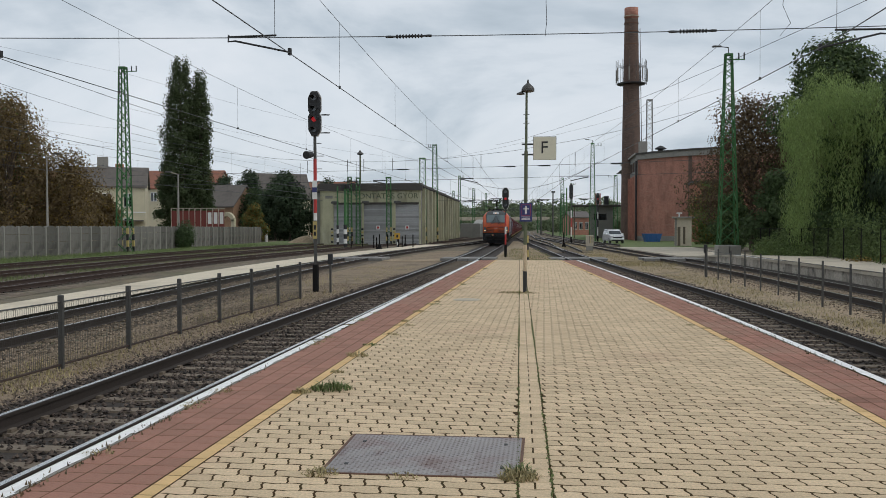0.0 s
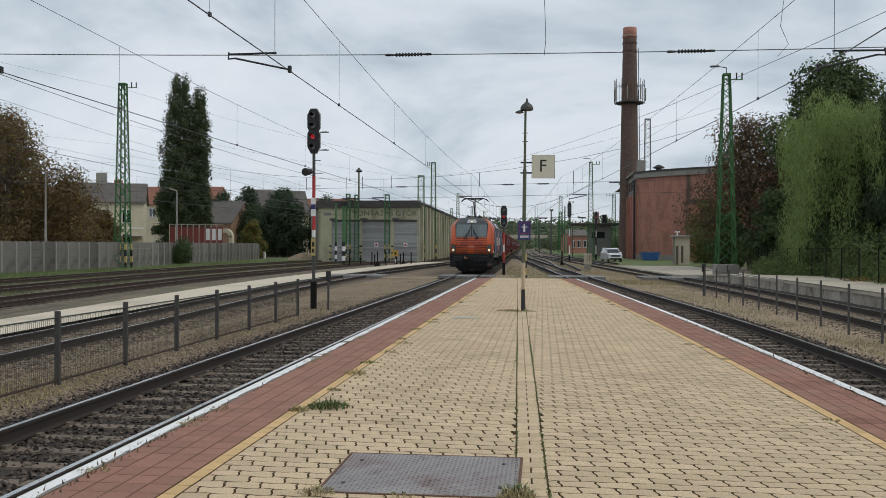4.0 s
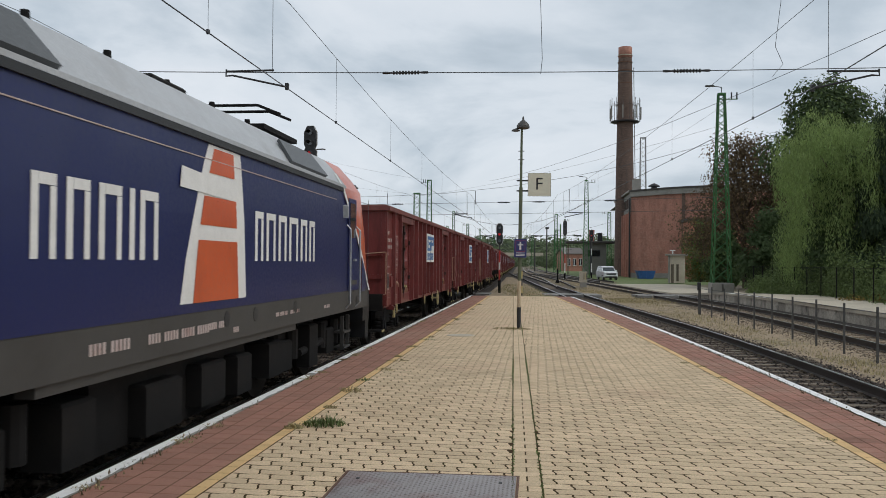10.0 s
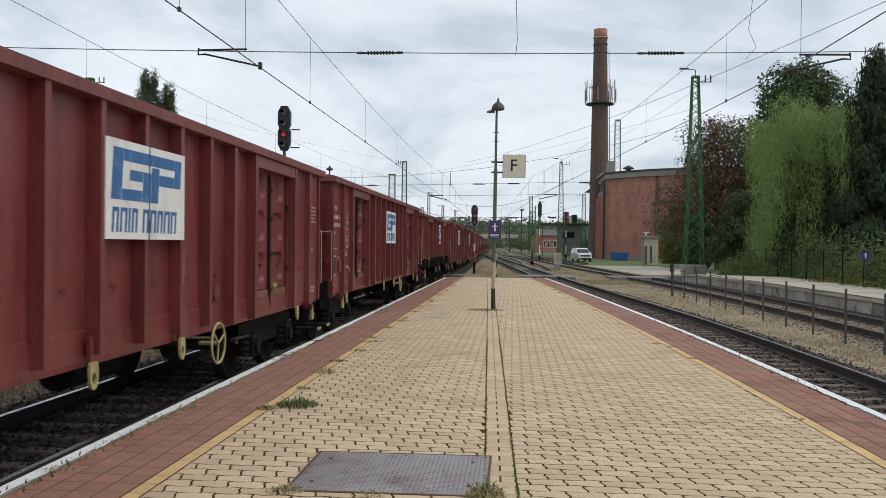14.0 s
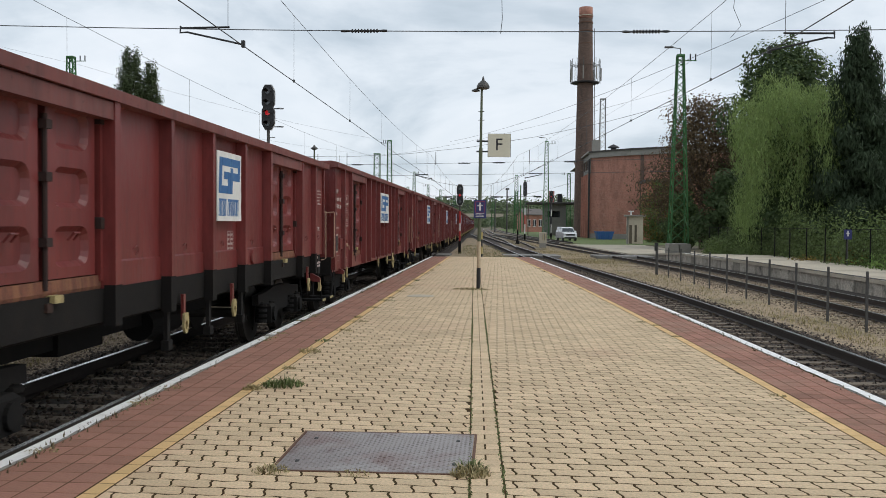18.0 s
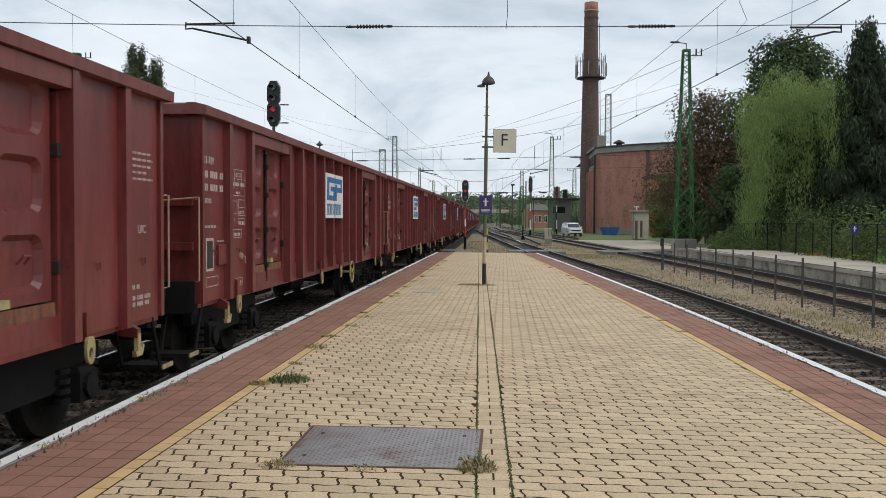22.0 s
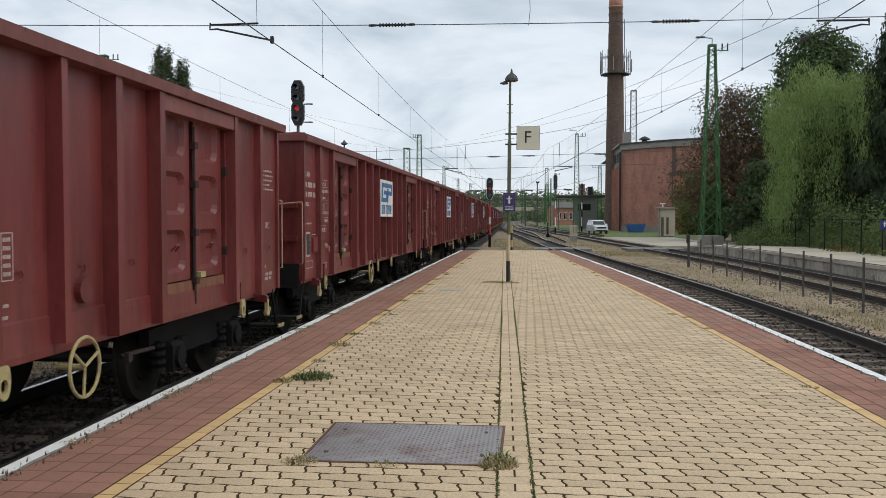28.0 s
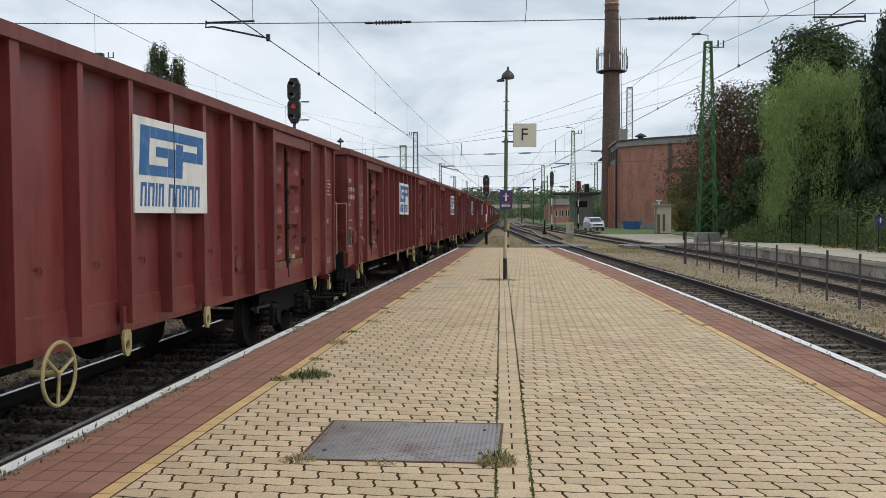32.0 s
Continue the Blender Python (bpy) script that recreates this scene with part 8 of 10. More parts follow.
    part("snow_plough", Geo().hexa([(-0.85, Y(1.14), 0.19), (0.85, Y(1.14), 0.19), (0.85, Y(1.3), 0.19), (-0.85, Y(1.3), 0.19)],
                                   [(-1.06, Y(1.02), 0.56), (1.06, Y(1.02), 0.56), (1.06, Y(1.4), 0.62), (-1.06, Y(1.4), 0.62)]).box(-0.1, 0.12, *sorted((Y(1.03), Y(1.16))), 0.16, 0.34), loco_black, loco)
    for s in (-1, 1):
        # white diagonal, door, rails and steps
        o = s * 0.022
        g = Geo().poly([(s * 1.455 + o, Y(1.16), 1.37), (s * 1.47 + o, Y(1.34), 1.37), (s * 1.50 + o, Y(2.62), 2.35), (s * 1.50 + o, Y(2.46), 2.35)])
        g.poly([(s * 1.50 + o, Y(2.46), 2.35), (s * 1.50 + o, Y(2.60), 2.35), (s * 1.475 + o, Y(3.76), 3.18), (s * 1.475 + o, Y(3.60), 3.18)])
        g.poly([(s * 1.475 + o, Y(3.60), 3.18), (s * 1.475 + o, Y(3.76), 3.18), (s * 1.30, Y(3.50), 3.43), (s * 1.30, Y(3.36), 3.43)])
        part("stripe", g, white_p, loco, "white diagonal stripe")
        part("corner_panel", Geo().poly([(s * 1.470, Y(1.22), 1.37), (s * 1.516, Y(2.16), 1.37), (s * 1.518, Y(2.16), 2.02), (s * 1.514, Y(1.90), 1.83)]), loco_blue, loco, "dark blue corner panel")
        d = part("door", Geo().box(*sorted((s * 1.508, s * 1.516)), *sorted((Y(2.66), Y(3.28))), 1.42, 3.02), loco_blue, loco, "dark blue cab door")
        part("door_window", Geo().box(*sorted((s * 1.512, s * 1.522)), *sorted((Y(2.75), Y(3.18))), 2.34, 2.94), glass_dark, d)
        part("door_handle", Geo().box(*sorted((s * 1.515, s * 1.55)), *sorted((Y(2.74), Y(2.92))), 1.93, 1.97), steel_bright, d, "chrome door handle")
        part("sill", Geo().box(*sorted((s * 1.5, s * 1.535)), *sorted((Y(2.68), Y(3.26))), 1.52, 1.60), post_grey, d)
        for dd in (2.58, 3.38):
            part("handrail", Geo().path([(s * 1.50, Y(dd), 2.55), (s * 1.57, Y(dd), 2.48), (s * 1.57, Y(dd), 1.20), (s * 1.49, Y(dd), 1.12)], 0.018, 6), steel_bright, loco, "bright steel handrail")
        part("mirror_camera", Geo().box(*sorted((s * 1.48, s * 1.57)), *sorted((Y(3.55), Y(3.63))), 2.66, 2.88, 0.02), loco_roof, loco)
        part("footwell", Geo().box(*sorted((s * 1.46, s * 1.497)), *sorted((Y(2.76), Y(3.20))), 1.10, 1.34), black, loco)
        st = Geo().box(*sorted((s * 1.36, s * 1.42)), *sorted((Y(2.74), Y(2.78))), 0.40, 0.98).box(*sorted((s * 1.36, s * 1.42)), *sorted((Y(3.18), Y(3.22))), 0.40, 0.98)
        for z in (0.42, 0.68):
            st.box(*sorted((s * 1.25, s * 1.44)), *sorted((Y(2.74), Y(3.22))), z, z + 0.035)
        part("steps", st, loco_grey, loco)
        part("filler", Geo().tube((s * 1.46, Y(2.45), 1.22), (s * 1.50, Y(2.45), 1.22), 0.085, n=14), black, loco)
        part("side_seam", Geo().box(*sorted((s * 1.50, s * 1.509)), *sorted((Y(1.50), Y(1.513))), 1.52, 3.1), loco_dark, loco)
# lettering and emblem on both sides, as plain shapes
for s in (-1, 1):
    flip = s
    def lx(u):
        return u * flip
    u0 = -3.35
    for w in (0.34, 0.36, 0.40, 0.09, 0.38):
        loco_bar(body, s * 1.503, lx(u0), lx(u0 + 0.085), 1.92, 2.50, white_p)
        if w > 0.2:
            loco_bar(body, s * 1.503, lx(u0 + 0.09), lx(u0 + w * 0.9), 2.42, 2.50, white_p)
            loco_bar(body, s * 1.503, lx(u0 + w * 0.9 - 0.075), lx(u0 + w * 0.9), 1.92, 2.415, white_p)
        u0 += w + 0.10
    u0 = 1.22
    for w in (0.33, 0.40, 0.38, 0.46, 0.36, 0.33):
        loco_bar(body, s * 1.503, lx(u0), lx(u0 + 0.085), 1.92, 2.50, white_p)
        if w > 0.2:
            loco_bar(body, s * 1.503, lx(u0 + 0.09), lx(u0 + w * 0.9), 2.42, 2.50, white_p)
            loco_bar(body, s * 1.503, lx(u0 + w * 0.9 - 0.075), lx(u0 + w * 0.9), 1.92, 2.415, white_p)
        u0 += w + 0.10
    def skin(u, z, off):
        return (s * (1.50 - max(0.0, z - 2.35) * 0.0301 + off), lx(u), z)
    g = Geo()
    rows = [(1.51, -0.92, 0.92), (1.93, -0.80, 0.88), (2.35, -0.62, 0.84), (2.62, -0.48, 0.81), (2.90, -0.33, 0.775), (3.09, -0.20, 0.74)]
    for (z0, a0, b0), (z1, a1, b1) in zip(rows, rows[1:]):
        g.poly([skin(a0, z0, 0.004), skin(b0, z0, 0.004), skin(b1, z1, 0.004), skin(a1, z1, 0.004)])
    em = part("emblem", g, white_p, loco, "white emblem panel")
    for rows in ([(1.51, -0.62, 0.66), (2.12, -0.50, 0.60)], [(2.27, -0.46, 0.585), (2.35, -0.43, 0.58), (2.56, -0.35, 0.565)], [(2.80, -0.20, 0.535), (3.06, -0.06, 0.51)]):
        g = Geo()
        for (z0, a0, b0), (z1, a1, b1) in zip(rows, rows[1:]):
            g.poly([skin(a0, z0, 0.009), skin(b0, z0, 0.009), skin(b1, z1, 0.009), skin(a1, z1, 0.009)])
        part("emblem_field", g, loco_orange, em, "orange field")
    part("emblem_bar", Geo().poly([skin(-0.95, 2.60, 0.013), skin(0.42, 2.56, 0.013), skin(0.42, 2.73, 0.013), skin(-0.90, 2.80, 0.013)]), white_p, em)
    def glyphs(u, w, z, h):
        """A row of small plain marks."""
        g, k = Geo(), 0
        while k * h * 0.75 < w:
            if k % 6 != 4:
                g.box(*sorted((s * 1.494, s * 1.497)), *sorted((lx(u + k * h * 0.75), lx(u + k * h * 0.75 + h * 0.5))), z, z + h)
            k += 1
        tagged(part("stencil_mark", g, mark_white, loco), kind="stuff")
    for u, w, z, h in ((-4.9, 0.9, 1.17, 0.05), (-4.7, 0.5, 1.25, 0.04), (-2.55, 0.62, 1.20, 0.09), (-1.55, 1.35, 1.20, 0.085), (-0.15, 0.4, 1.22, 0.07), (2.1, 0.5, 1.22, 0.05), (2.75, 0.45, 1.22, 0.05), (0.55, 0.2, 1.14, 0.06), (4.6, 0.4, 1.2, 0.05)):
        glyphs(u, w, z, h)
    for u0, u1, z0, z1 in ((-5.15, -3.85, 1.12, 1.33),):
        g = Geo()
        for zz in (z0, z1):
            g.box(*sorted((s * 1.494, s * 1.4965)), *sorted((lx(u0), lx(u1))), zz - 0.006, zz + 0.006)
        for uu in (u0, u0 + 0.2, u1):
            g.box(*sorted((s * 1.494, s * 1.497)), *sorted((lx(uu - 0.006), lx(uu + 0.006))), z0, z1)
        tagged(part("stencil_frame", g, mark_white, loco), kind="stuff")
    for u in (-4.6, 0.35, 1.3, 3.0):
        part("skirt_port", Geo().tube((s * 1.47, lx(u), 1.30), (s * 1.497, lx(u), 1.30), 0.085, n=12), black, loco)
    part("pin_line", Geo().box(*sorted((s * 1.478, s * 1.492)), -5.4, 5.4, 2.93, 2.94), mark_white, body)

# pantographs: one raised to the wire, one folded
pan = part("pantograph", Geo().box(-0.45, 0.45, -LOCO / 2 + 4.2, -LOCO / 2 + 5.6, 3.84, 3.91).tube((0.5, -LOCO / 2 + 4.0, 3.8), (0.5, -LOCO / 2 + 4.0, 3.95), 0.08).tube((-0.5, -LOCO / 2 + 4.0, 3.8), (-0.5, -LOCO / 2 + 4.0, 3.95), 0.08), bogie_m, loco, "raised single-arm pantograph")
P0, P1, P2 = (0, -LOCO / 2 + 5.1, 3.96), (0, -LOCO / 2 + 3.62, 4.94), (0, -LOCO / 2 + 4.95, 5.22)
part("lower_arm", Geo().tube(P0, P1, 0.06, 0.05, 8).tube((0.12, P0[1] - 0.5, 3.98), (0.10, P1[1] - 0.05, 5.02), 0.02), bogie_m, pan)
part("upper_arm", Geo().tube((0.0, P1[1], P1[2]), (0.5, P2[1], P2[2]), 0.025).tube((0.0, P1[1], P1[2]), (-0.5, P2[1], P2[2]), 0.025).tube((-0.5, P2[1], P2[2]), (0.5, P2[1], P2[2]), 0.02), bogie_m, pan)
g = Geo()
for o in (-0.28, 0.28):
    yh = P2[1] + o
    g.path([(-0.98, yh, 5.06), (-0.82, yh, 5.21), (-0.55, yh, 5.285), (0.55, yh, 5.285), (0.82, yh, 5.21), (0.98, yh, 5.06)], 0.024, 6)
for x in (-0.5, 0.5):
    g.tube((x, P2[1] - 0.28, 5.25), (x, P2[1] + 0.28, 5.25), 0.02, n=6)
part("head", g, bogie_m, pan, "curved contact head")
yr = LOCO / 2 - 4.0
pan = part("pantograph", Geo().box(-0.7, 0.7, yr - 1.5, yr + 0.3, 3.90, 3.97), bogie_m, loco, "folded pantograph")
part("lower_arm", Geo().tube((0, yr, 4.0), (0, yr - 1.7, 4.12), 0.05), bogie_m, pan)
g = Geo()
for o in (-1.5, -0.95):
    g.path([(-0.95, yr + o, 4.10), (-0.6, yr + o, 4.24), (0.6, yr + o, 4.24), (0.95, yr + o, 4.10)], 0.022, 6)
part("head", g, bogie_m, pan)


# running gear, shared
def wheelset_mesh(name, r):
    g = Geo().tube((-0.80, 0, 0), (0.80, 0, 0), 0.08, n=10)
    for s in (-1, 1):
        g.tube((s * 0.69, 0, 0), (s * 0.72, 0, 0), r + 0.028, n=28)
        g.tube((s * 0.72, 0, 0), (s * 0.815, 0, 0), r, n=28)
        g.tube((s * 0.815, 0, 0), (s * 0.835, 0, 0), r * 0.82, r * 0.45, n=28)
        for i in range(4):
            a = i * math.pi / 2
            g.box(s * 0.835 - 0.008, s * 0.835 + 0.008, r * 0.55 * math.cos(a) - 0.03, r * 0.55 * math.cos(a) + 0.03, r * 0.55 * math.sin(a) - 0.03, r * 0.55 * math.sin(a) + 0.03)
    return g.mesh(name, wheel_m)


WR_W, WR_L = 0.46, 0.60
ws_wagon, ws_loco = wheelset_mesh("wheelset", WR_W), wheelset_mesh("wheelset", WR_L)
turning = []


def bogie_loco(y):
    b = part("bogie", Geo(), None, loco, at=pose(0, y, 0))
    g = Geo()
    for s in (-1, 1):
        g.box(*sorted((s * 0.98, s * 1.12)), -2.0, 2.0, 0.62, 0.90, 0.02)
        for yy in (-1.3, 1.3):
            g.box(*sorted((s * 0.95, s * 1.25)), yy - 0.26, yy + 0.26, 0.38, 0.80, 0.03)
            g.tube((s * 1.18, yy - 0.45, 0.5), (s * 1.18, yy - 0.45, 0.92), 0.10, n=10)
            g.tube((s * 1.18, yy + 0.45, 0.5), (s * 1.18, yy + 0.45, 0.92), 0.10, n=10)
        g.tube((s * 1.22, -0.6, 0.55), (s * 1.22, 0.75, 0.62), 0.06, n=8)
        g.box(*sorted((s * 1.1, s * 1.3)), -0.25, 0.25, 0.30, 0.95, 0.03)
    bpy.data.objects.remove(b)
    b = part("bogie", g, bogie_m, loco, "grimy grey bogie frame", at=pose(0, y, 0))
    for yy in (-1.3, 1.3):
        w = part("wheelset", ws_loco, None, b)
        w.matrix_basis = pose(0, yy, WR_L)
        turning.append((w, (0, yy, WR_L), WR_L))


bogie_loco(-4.75)
bogie_loco(4.75)
part("underframe", Geo().box(-1.15, 1.15, -1.9, 1.9, 0.28, 0.95, 0.05), bogie_m, loco, "dark transformer casing")
for s in (-1, 1):
    for u, w, z0, z1 in ((-2.6, 0.5, 0.35, 0.85), (-1.2, 0.8, 0.34, 0.80), (0.1, 0.7, 0.40, 0.84), (1.2, 0.5, 0.36, 0.82), (2.4, 0.6, 0.40, 0.86)):
        part("equipment_box", Geo().box(*sorted((s * 1.0, s * 1.32)), u, u + w, z0, z1, 0.03), bogie_m, loco)

# ---- wagon ----
bg = Geo()
for s in (-1, 1):
    bg.prism([(-1.35, 0.62), (-1.15, 0.66), (-0.5, 0.44), (0.5, 0.44), (1.15, 0.66), (1.35, 0.62), (1.35, 0.78), (0.9, 0.80), (0.4, 0.86), (-0.4, 0.86), (-0.9, 0.80), (-1.35, 0.78)], 0, *sorted((s * 0.96, s * 1.06)))
    for y in (-0.9, 0.9):
        bg.box(*sorted((s * 0.92, s * 1.18)), y - 0.15, y + 0.15, 0.32, 0.62, 0.04)
        bg.tube((s * 1.18, y, 0.46), (s * 1.22, y, 0.46), 0.11, n=12)
        for o in (-0.26, 0.26):
            for i in range(4):
                bg.tube((s * 1.06, y + o, 0.34 + i * 0.085), (s * 1.06, y + o, 0.38 + i * 0.085), 0.085, n=10)
bg.box(-1.0, 1.0, -0.2, 0.2, 0.50, 0.84)
bogie_mesh = bg.mesh("bogie", bogie_m)

W0, W1 = 1.345, 1.475


def build_wagon(label, HB, SILL, TOP, DOOR0, DOOR1, posts, high):
    """An open wagon; a high one has its side walls above a black sole bar."""
    wagon = thing("open_wagon", label, "freight wagon", group="wagons of the freight train")
    part("body", Geo().box(-1.20, 1.20, -HB + 0.06, HB - 0.06, 1.12, 1.24).box(-1.20, 1.20, -HB + 0.06, HB - 0.06, min(SILL, 0.98), 1.12), bogie_m, wagon, "floor and sole bars")
    for s in (-1, 1):
        def wy(u):
            return u * s
        # panels between the posts
        edges = sorted({-HB, HB, *posts, *[-p for p in posts]})
        for a, b in zip(edges, edges[1:]):
            mid = abs((a + b) / 2)
            door = DOOR0 < mid < DOOR1
            if door:
                continue
            off = -0.05 if mid > DOOR1 else 0.0
            g = Geo().box(*sorted((s * (W0 - 0.05), s * (W0 - off))), a, b, SILL + 0.02, TOP - 0.10)
            part("side_panel", g, wagon_red, wagon)
        for p in edges:
            if abs(p) > HB - 0.01:
                continue
            heavy = abs(p) > 2.0
            w = 0.065 if heavy else 0.05
            prof = [(s * (W0 - 0.01), p - w), (s * W1, p - w + 0.008), (s * W1, p + w - 0.008), (s * (W0 - 0.01), p + w)]
            g = Geo()
            k = len(g.v)
            g.v += [(x, y, SILL + (0.0 if heavy else 0.06)) for x, y in prof] + [(x, y, TOP - 0.11) for x, y in prof]
            g.f += [(k + i, k + (i + 1) % 4, k + 4 + (i + 1) % 4, k + 4 + i) for i in range(4)] + [(k + 3, k + 2, k + 1, k), (k + 4, k + 5, k + 6, k + 7)]
            part("post", g, wagon_red, wagon)
        part("top_rail", Geo().prism([(s * (W0 - 0.06), TOP - 0.13), (s * (W1 + 0.025), TOP - 0.13), (s * (W1 + 0.03), TOP - 0.03), (s * (W0 + 0.03), TOP), (s * (W0 - 0.06), TOP)], 1, -HB - 0.10, HB + 0.10), wagon_lip, wagon, "faded dented top rim")
        if high:
            part("sole_bar", Geo().prism([(s * 1.26, 1.0), (s * (W0 + 0.02), 1.04), (s * (W0 + 0.03), SILL + 0.03), (s * 1.26, SILL + 0.03)], 1, -HB + 0.7, HB - 0.7), bogie_m, wagon, "black sole bar")
            for p in edges:
                if 0.5 < HB - abs(p):
                    part("post_foot", Geo().box(*sorted((s * (W0 + 0.03), s * (W1 + 0.004))), p - 0.07, p + 0.07, 1.0, SILL + 0.06), bogie_m, wagon, "black post foot")
        else:
            part("sole_bar", Geo().prism([(s * 1.36, SILL - 0.03), (s * (W0 + 0.02), SILL - 0.03), (s * (W0 + 0.025), SILL + 0.02), (s * 1.36, SILL + 0.22)], 1, -HB, HB), wagon_red, wagon)
        part("door_beam", Geo().box(*sorted((s * (W0 - 0.02), s * (W1 - 0.01))), DOOR0 + 0.06, DOOR1 - 0.06, TOP - 0.29, TOP - 0.135, 0.008), wagon_lip, wagon)
        part("door_beam", Geo().box(*sorted((s * (W0 - 0.02), s * (W1 - 0.01))), -DOOR1 + 0.06, -DOOR0 - 0.06, TOP - 0.29, TOP - 0.135, 0.008), wagon_lip, wagon)
        # double doors with pressed fields
        for e in (-1, 1):
            mid = e * (DOOR0 + DOOR1) / 2
            # Added dark plate: closes the door gaps and paints their shade.
            part("door_back", Geo().box(*sorted((s * (W0 - 0.14), s * (W0 - 0.10))), mid - 1.22, mid + 1.22, SILL + 0.02, TOP - 0.10), wagon_grime_and_shade, wagon)
            for lf in (-1, 1):
                a, b = sorted((mid + lf * 0.055, mid + lf * 0.88))
                lo, hi = SILL + (0.16 if high else 0.34), TOP - 0.20
                xf, xb = s * (W0 - 0.012), s * (W0 - 0.066)
                fg = Geo()
                fields = []
                hh = (hi - lo) / 3
                for i in range(3):
                    z0, z1 = lo + i * hh, lo + (i + 1) * hh
                    cell = [(a, z0), (b, z0), (b, z1), (a, z1)]
                    r0, r1, q0, q1, rr = a + 0.115, b - 0.115, z0 + 0.085, z1 - 0.06, 0.12

                    def loop(d):
                        out = []
                        for cy, cz, a0 in ((r0 + rr, q0 + rr, 180), (r1 - rr, q0 + rr, 270), (r1 - rr, q1 - rr, 0), (r0 + rr, q1 - rr, 90)):
                            out += [(cy + (rr - d) * math.cos(radians(a0 + w)), cz + (rr - d) * math.sin(radians(a0 + w))) for w in (0, 30, 60, 90)]
                        return out
                    inner, floor_ = loop(0.0), loop(0.045)
                    rect = []
                    for k, (y, z) in enumerate(inner):
                        cy, cz = cell[k // 4]
                        j = k % 4
                        rect.append(((cy if k // 4 in (0, 2) else y), (z if k // 4 in (0, 2) else cz)) if j == 0 else ((y if k // 4 in (0, 2) else cy), (cz if k // 4 in (0, 2) else z)) if j == 3 else (cy + (0.002 * (j - 1.5) if k // 4 in (0, 2) else 0), cz))
                    for k in range(16):
                        k2 = (k + 1) % 16
                        fg.poly([(xf, *rect[k]), (xf, *rect[k2]), (xf, *inner[k2]), (xf, *inner[k])])
                    g = Geo()
                    for k in range(16):
                        k2 = (k + 1) % 16
                        g.poly([(xf, *inner[k]), (xf, *inner[k2]), (xb, *floor_[k2]), (xb, *floor_[k])])
                    g.poly([(xb, y, z) for y, z in floor_])
                    if s > 0:
                        fields.append(g)
                    else:
                        fg.v, fg.f = fg.v + g.v, fg.f + [tuple(j + len(fg.v) for j in f) for f in g.f]
                for y0, z0, y1, z1 in ((a, lo, b, lo), (b, lo, b, hi), (b, hi, a, hi), (a, hi, a, lo)):
                    fg.poly([(xf, y0, z0), (xf, y1, z1), (s * (W0 - 0.10), y1, z1), (s * (W0 - 0.10), y0, z0)])
                dr = part("door", fg, wagon_red, wagon, "pressed steel door leaf")
                for g in fields if s > 0 else fields[:0]:
                    part("pressed_field", g, wagon_red, dr)
                if s > 0:
                    part("grip", Geo().path([(s * (W0 - 0.02), (a + b) / 2 - 0.05, lo + 0.30), (s * (W0 + 0.03), (a + b) / 2 - 0.045, lo + 0.36), (s * (W0 + 0.03), (a + b) / 2 + 0.045, lo + 0.36), (s * (W0 - 0.02), (a + b) / 2 + 0.05, lo + 0.30)], 0.011, 6), wagon_red, dr)
                part("door_hinge", Geo().box(*sorted((s * (W0 - 0.06), s * (W0 + 0.02))), mid + lf * 0.945 - 0.025, mid + lf * 0.945 + 0.025, SILL + 0.1, TOP - 0.32), wagon_red, dr)
            bar = Geo().tube((s * (W0 + 0.01), mid, SILL + 0.08), (s * (W0 + 0.01), mid, TOP - 0.35), 0.022, n=8)
            lb = part("locking_bar", bar, wagon_grime_and_shade, wagon, "dark rusty locking bar")
            for z in (1.25, 1.75, 2.25, 2.65):
                part("bar_clamp", Geo().box(*sorted((s * (W0 - 0.03), s * (W0 + 0.05))), mid - 0.045, mid + 0.045, z - 0.035, z + 0.035), wagon_grime_and_shade, lb)
            part("door_lever", Geo().box(*sorted((s * W0, s * (W0 + 0.07))), mid + 0.03, mid + 0.17, 1.28, 1.34), yellow_worn, wagon, "yellow locking lever")
            part("door_ledge", Geo().prism([(s * (W0 - 0.10), SILL + 0.02), (s * (W0 - 0.01), SILL + 0.02), (s * (W0 + 0.004), SILL + (0.06 if high else 0.10)), (s * (W0 - 0.004), SILL + (0.15 if high else 0.325)), (s * (W0 - 0.10), SILL + (0.15 if high else 0.325))], 1, mid - 1.0, mid + 1.0), rusty_sill, wagon, "rust-streaked door sill")
            if s > 0:
                for z in (SILL + 0.55, SILL + 1.45):
                    part("hinge_block", Geo().box(*sorted((s * (W0 - 0.06), s * (W0 + 0.035))), mid + 0.90, mid + 0.985, z, z + 0.10, 0.01), wagon_grime_and_shade, wagon, "black hinge block")
        # sign board in the middle
        BX, BU, BO = (W0 + 0.10, 0.56, 0.62) if high else (W1, 1.0, 0.0)
        wy = lambda u: (u * BU + BO) * s
        sg = part("sign_board", Geo().box(*sorted((s * (BX + 0.004), s * (BX + 0.018))), *sorted((wy(-0.86), wy(0.86))), 1.93, 2.77), sign_white, wagon, "white company board in two halves")
        X0, X1 = sorted((s * (BX + 0.018), s * (BX + 0.022)))
        if s < 0:
            continue
        slant = 0.10
        def stroke(u0, u1, z0, z1, label="blue emblem stroke"):
            def at(u, z):
                return wy(u + slant * (z - 2.35) * (1 if BO == 0 else 1.4))
            b0, b1, c0, c1 = at(u0, z0), at(u1, z0), at(u0, z1), at(u1, z1)
            if b0 > b1:
                b0, b1, c0, c1 = b1, b0, c1, c0
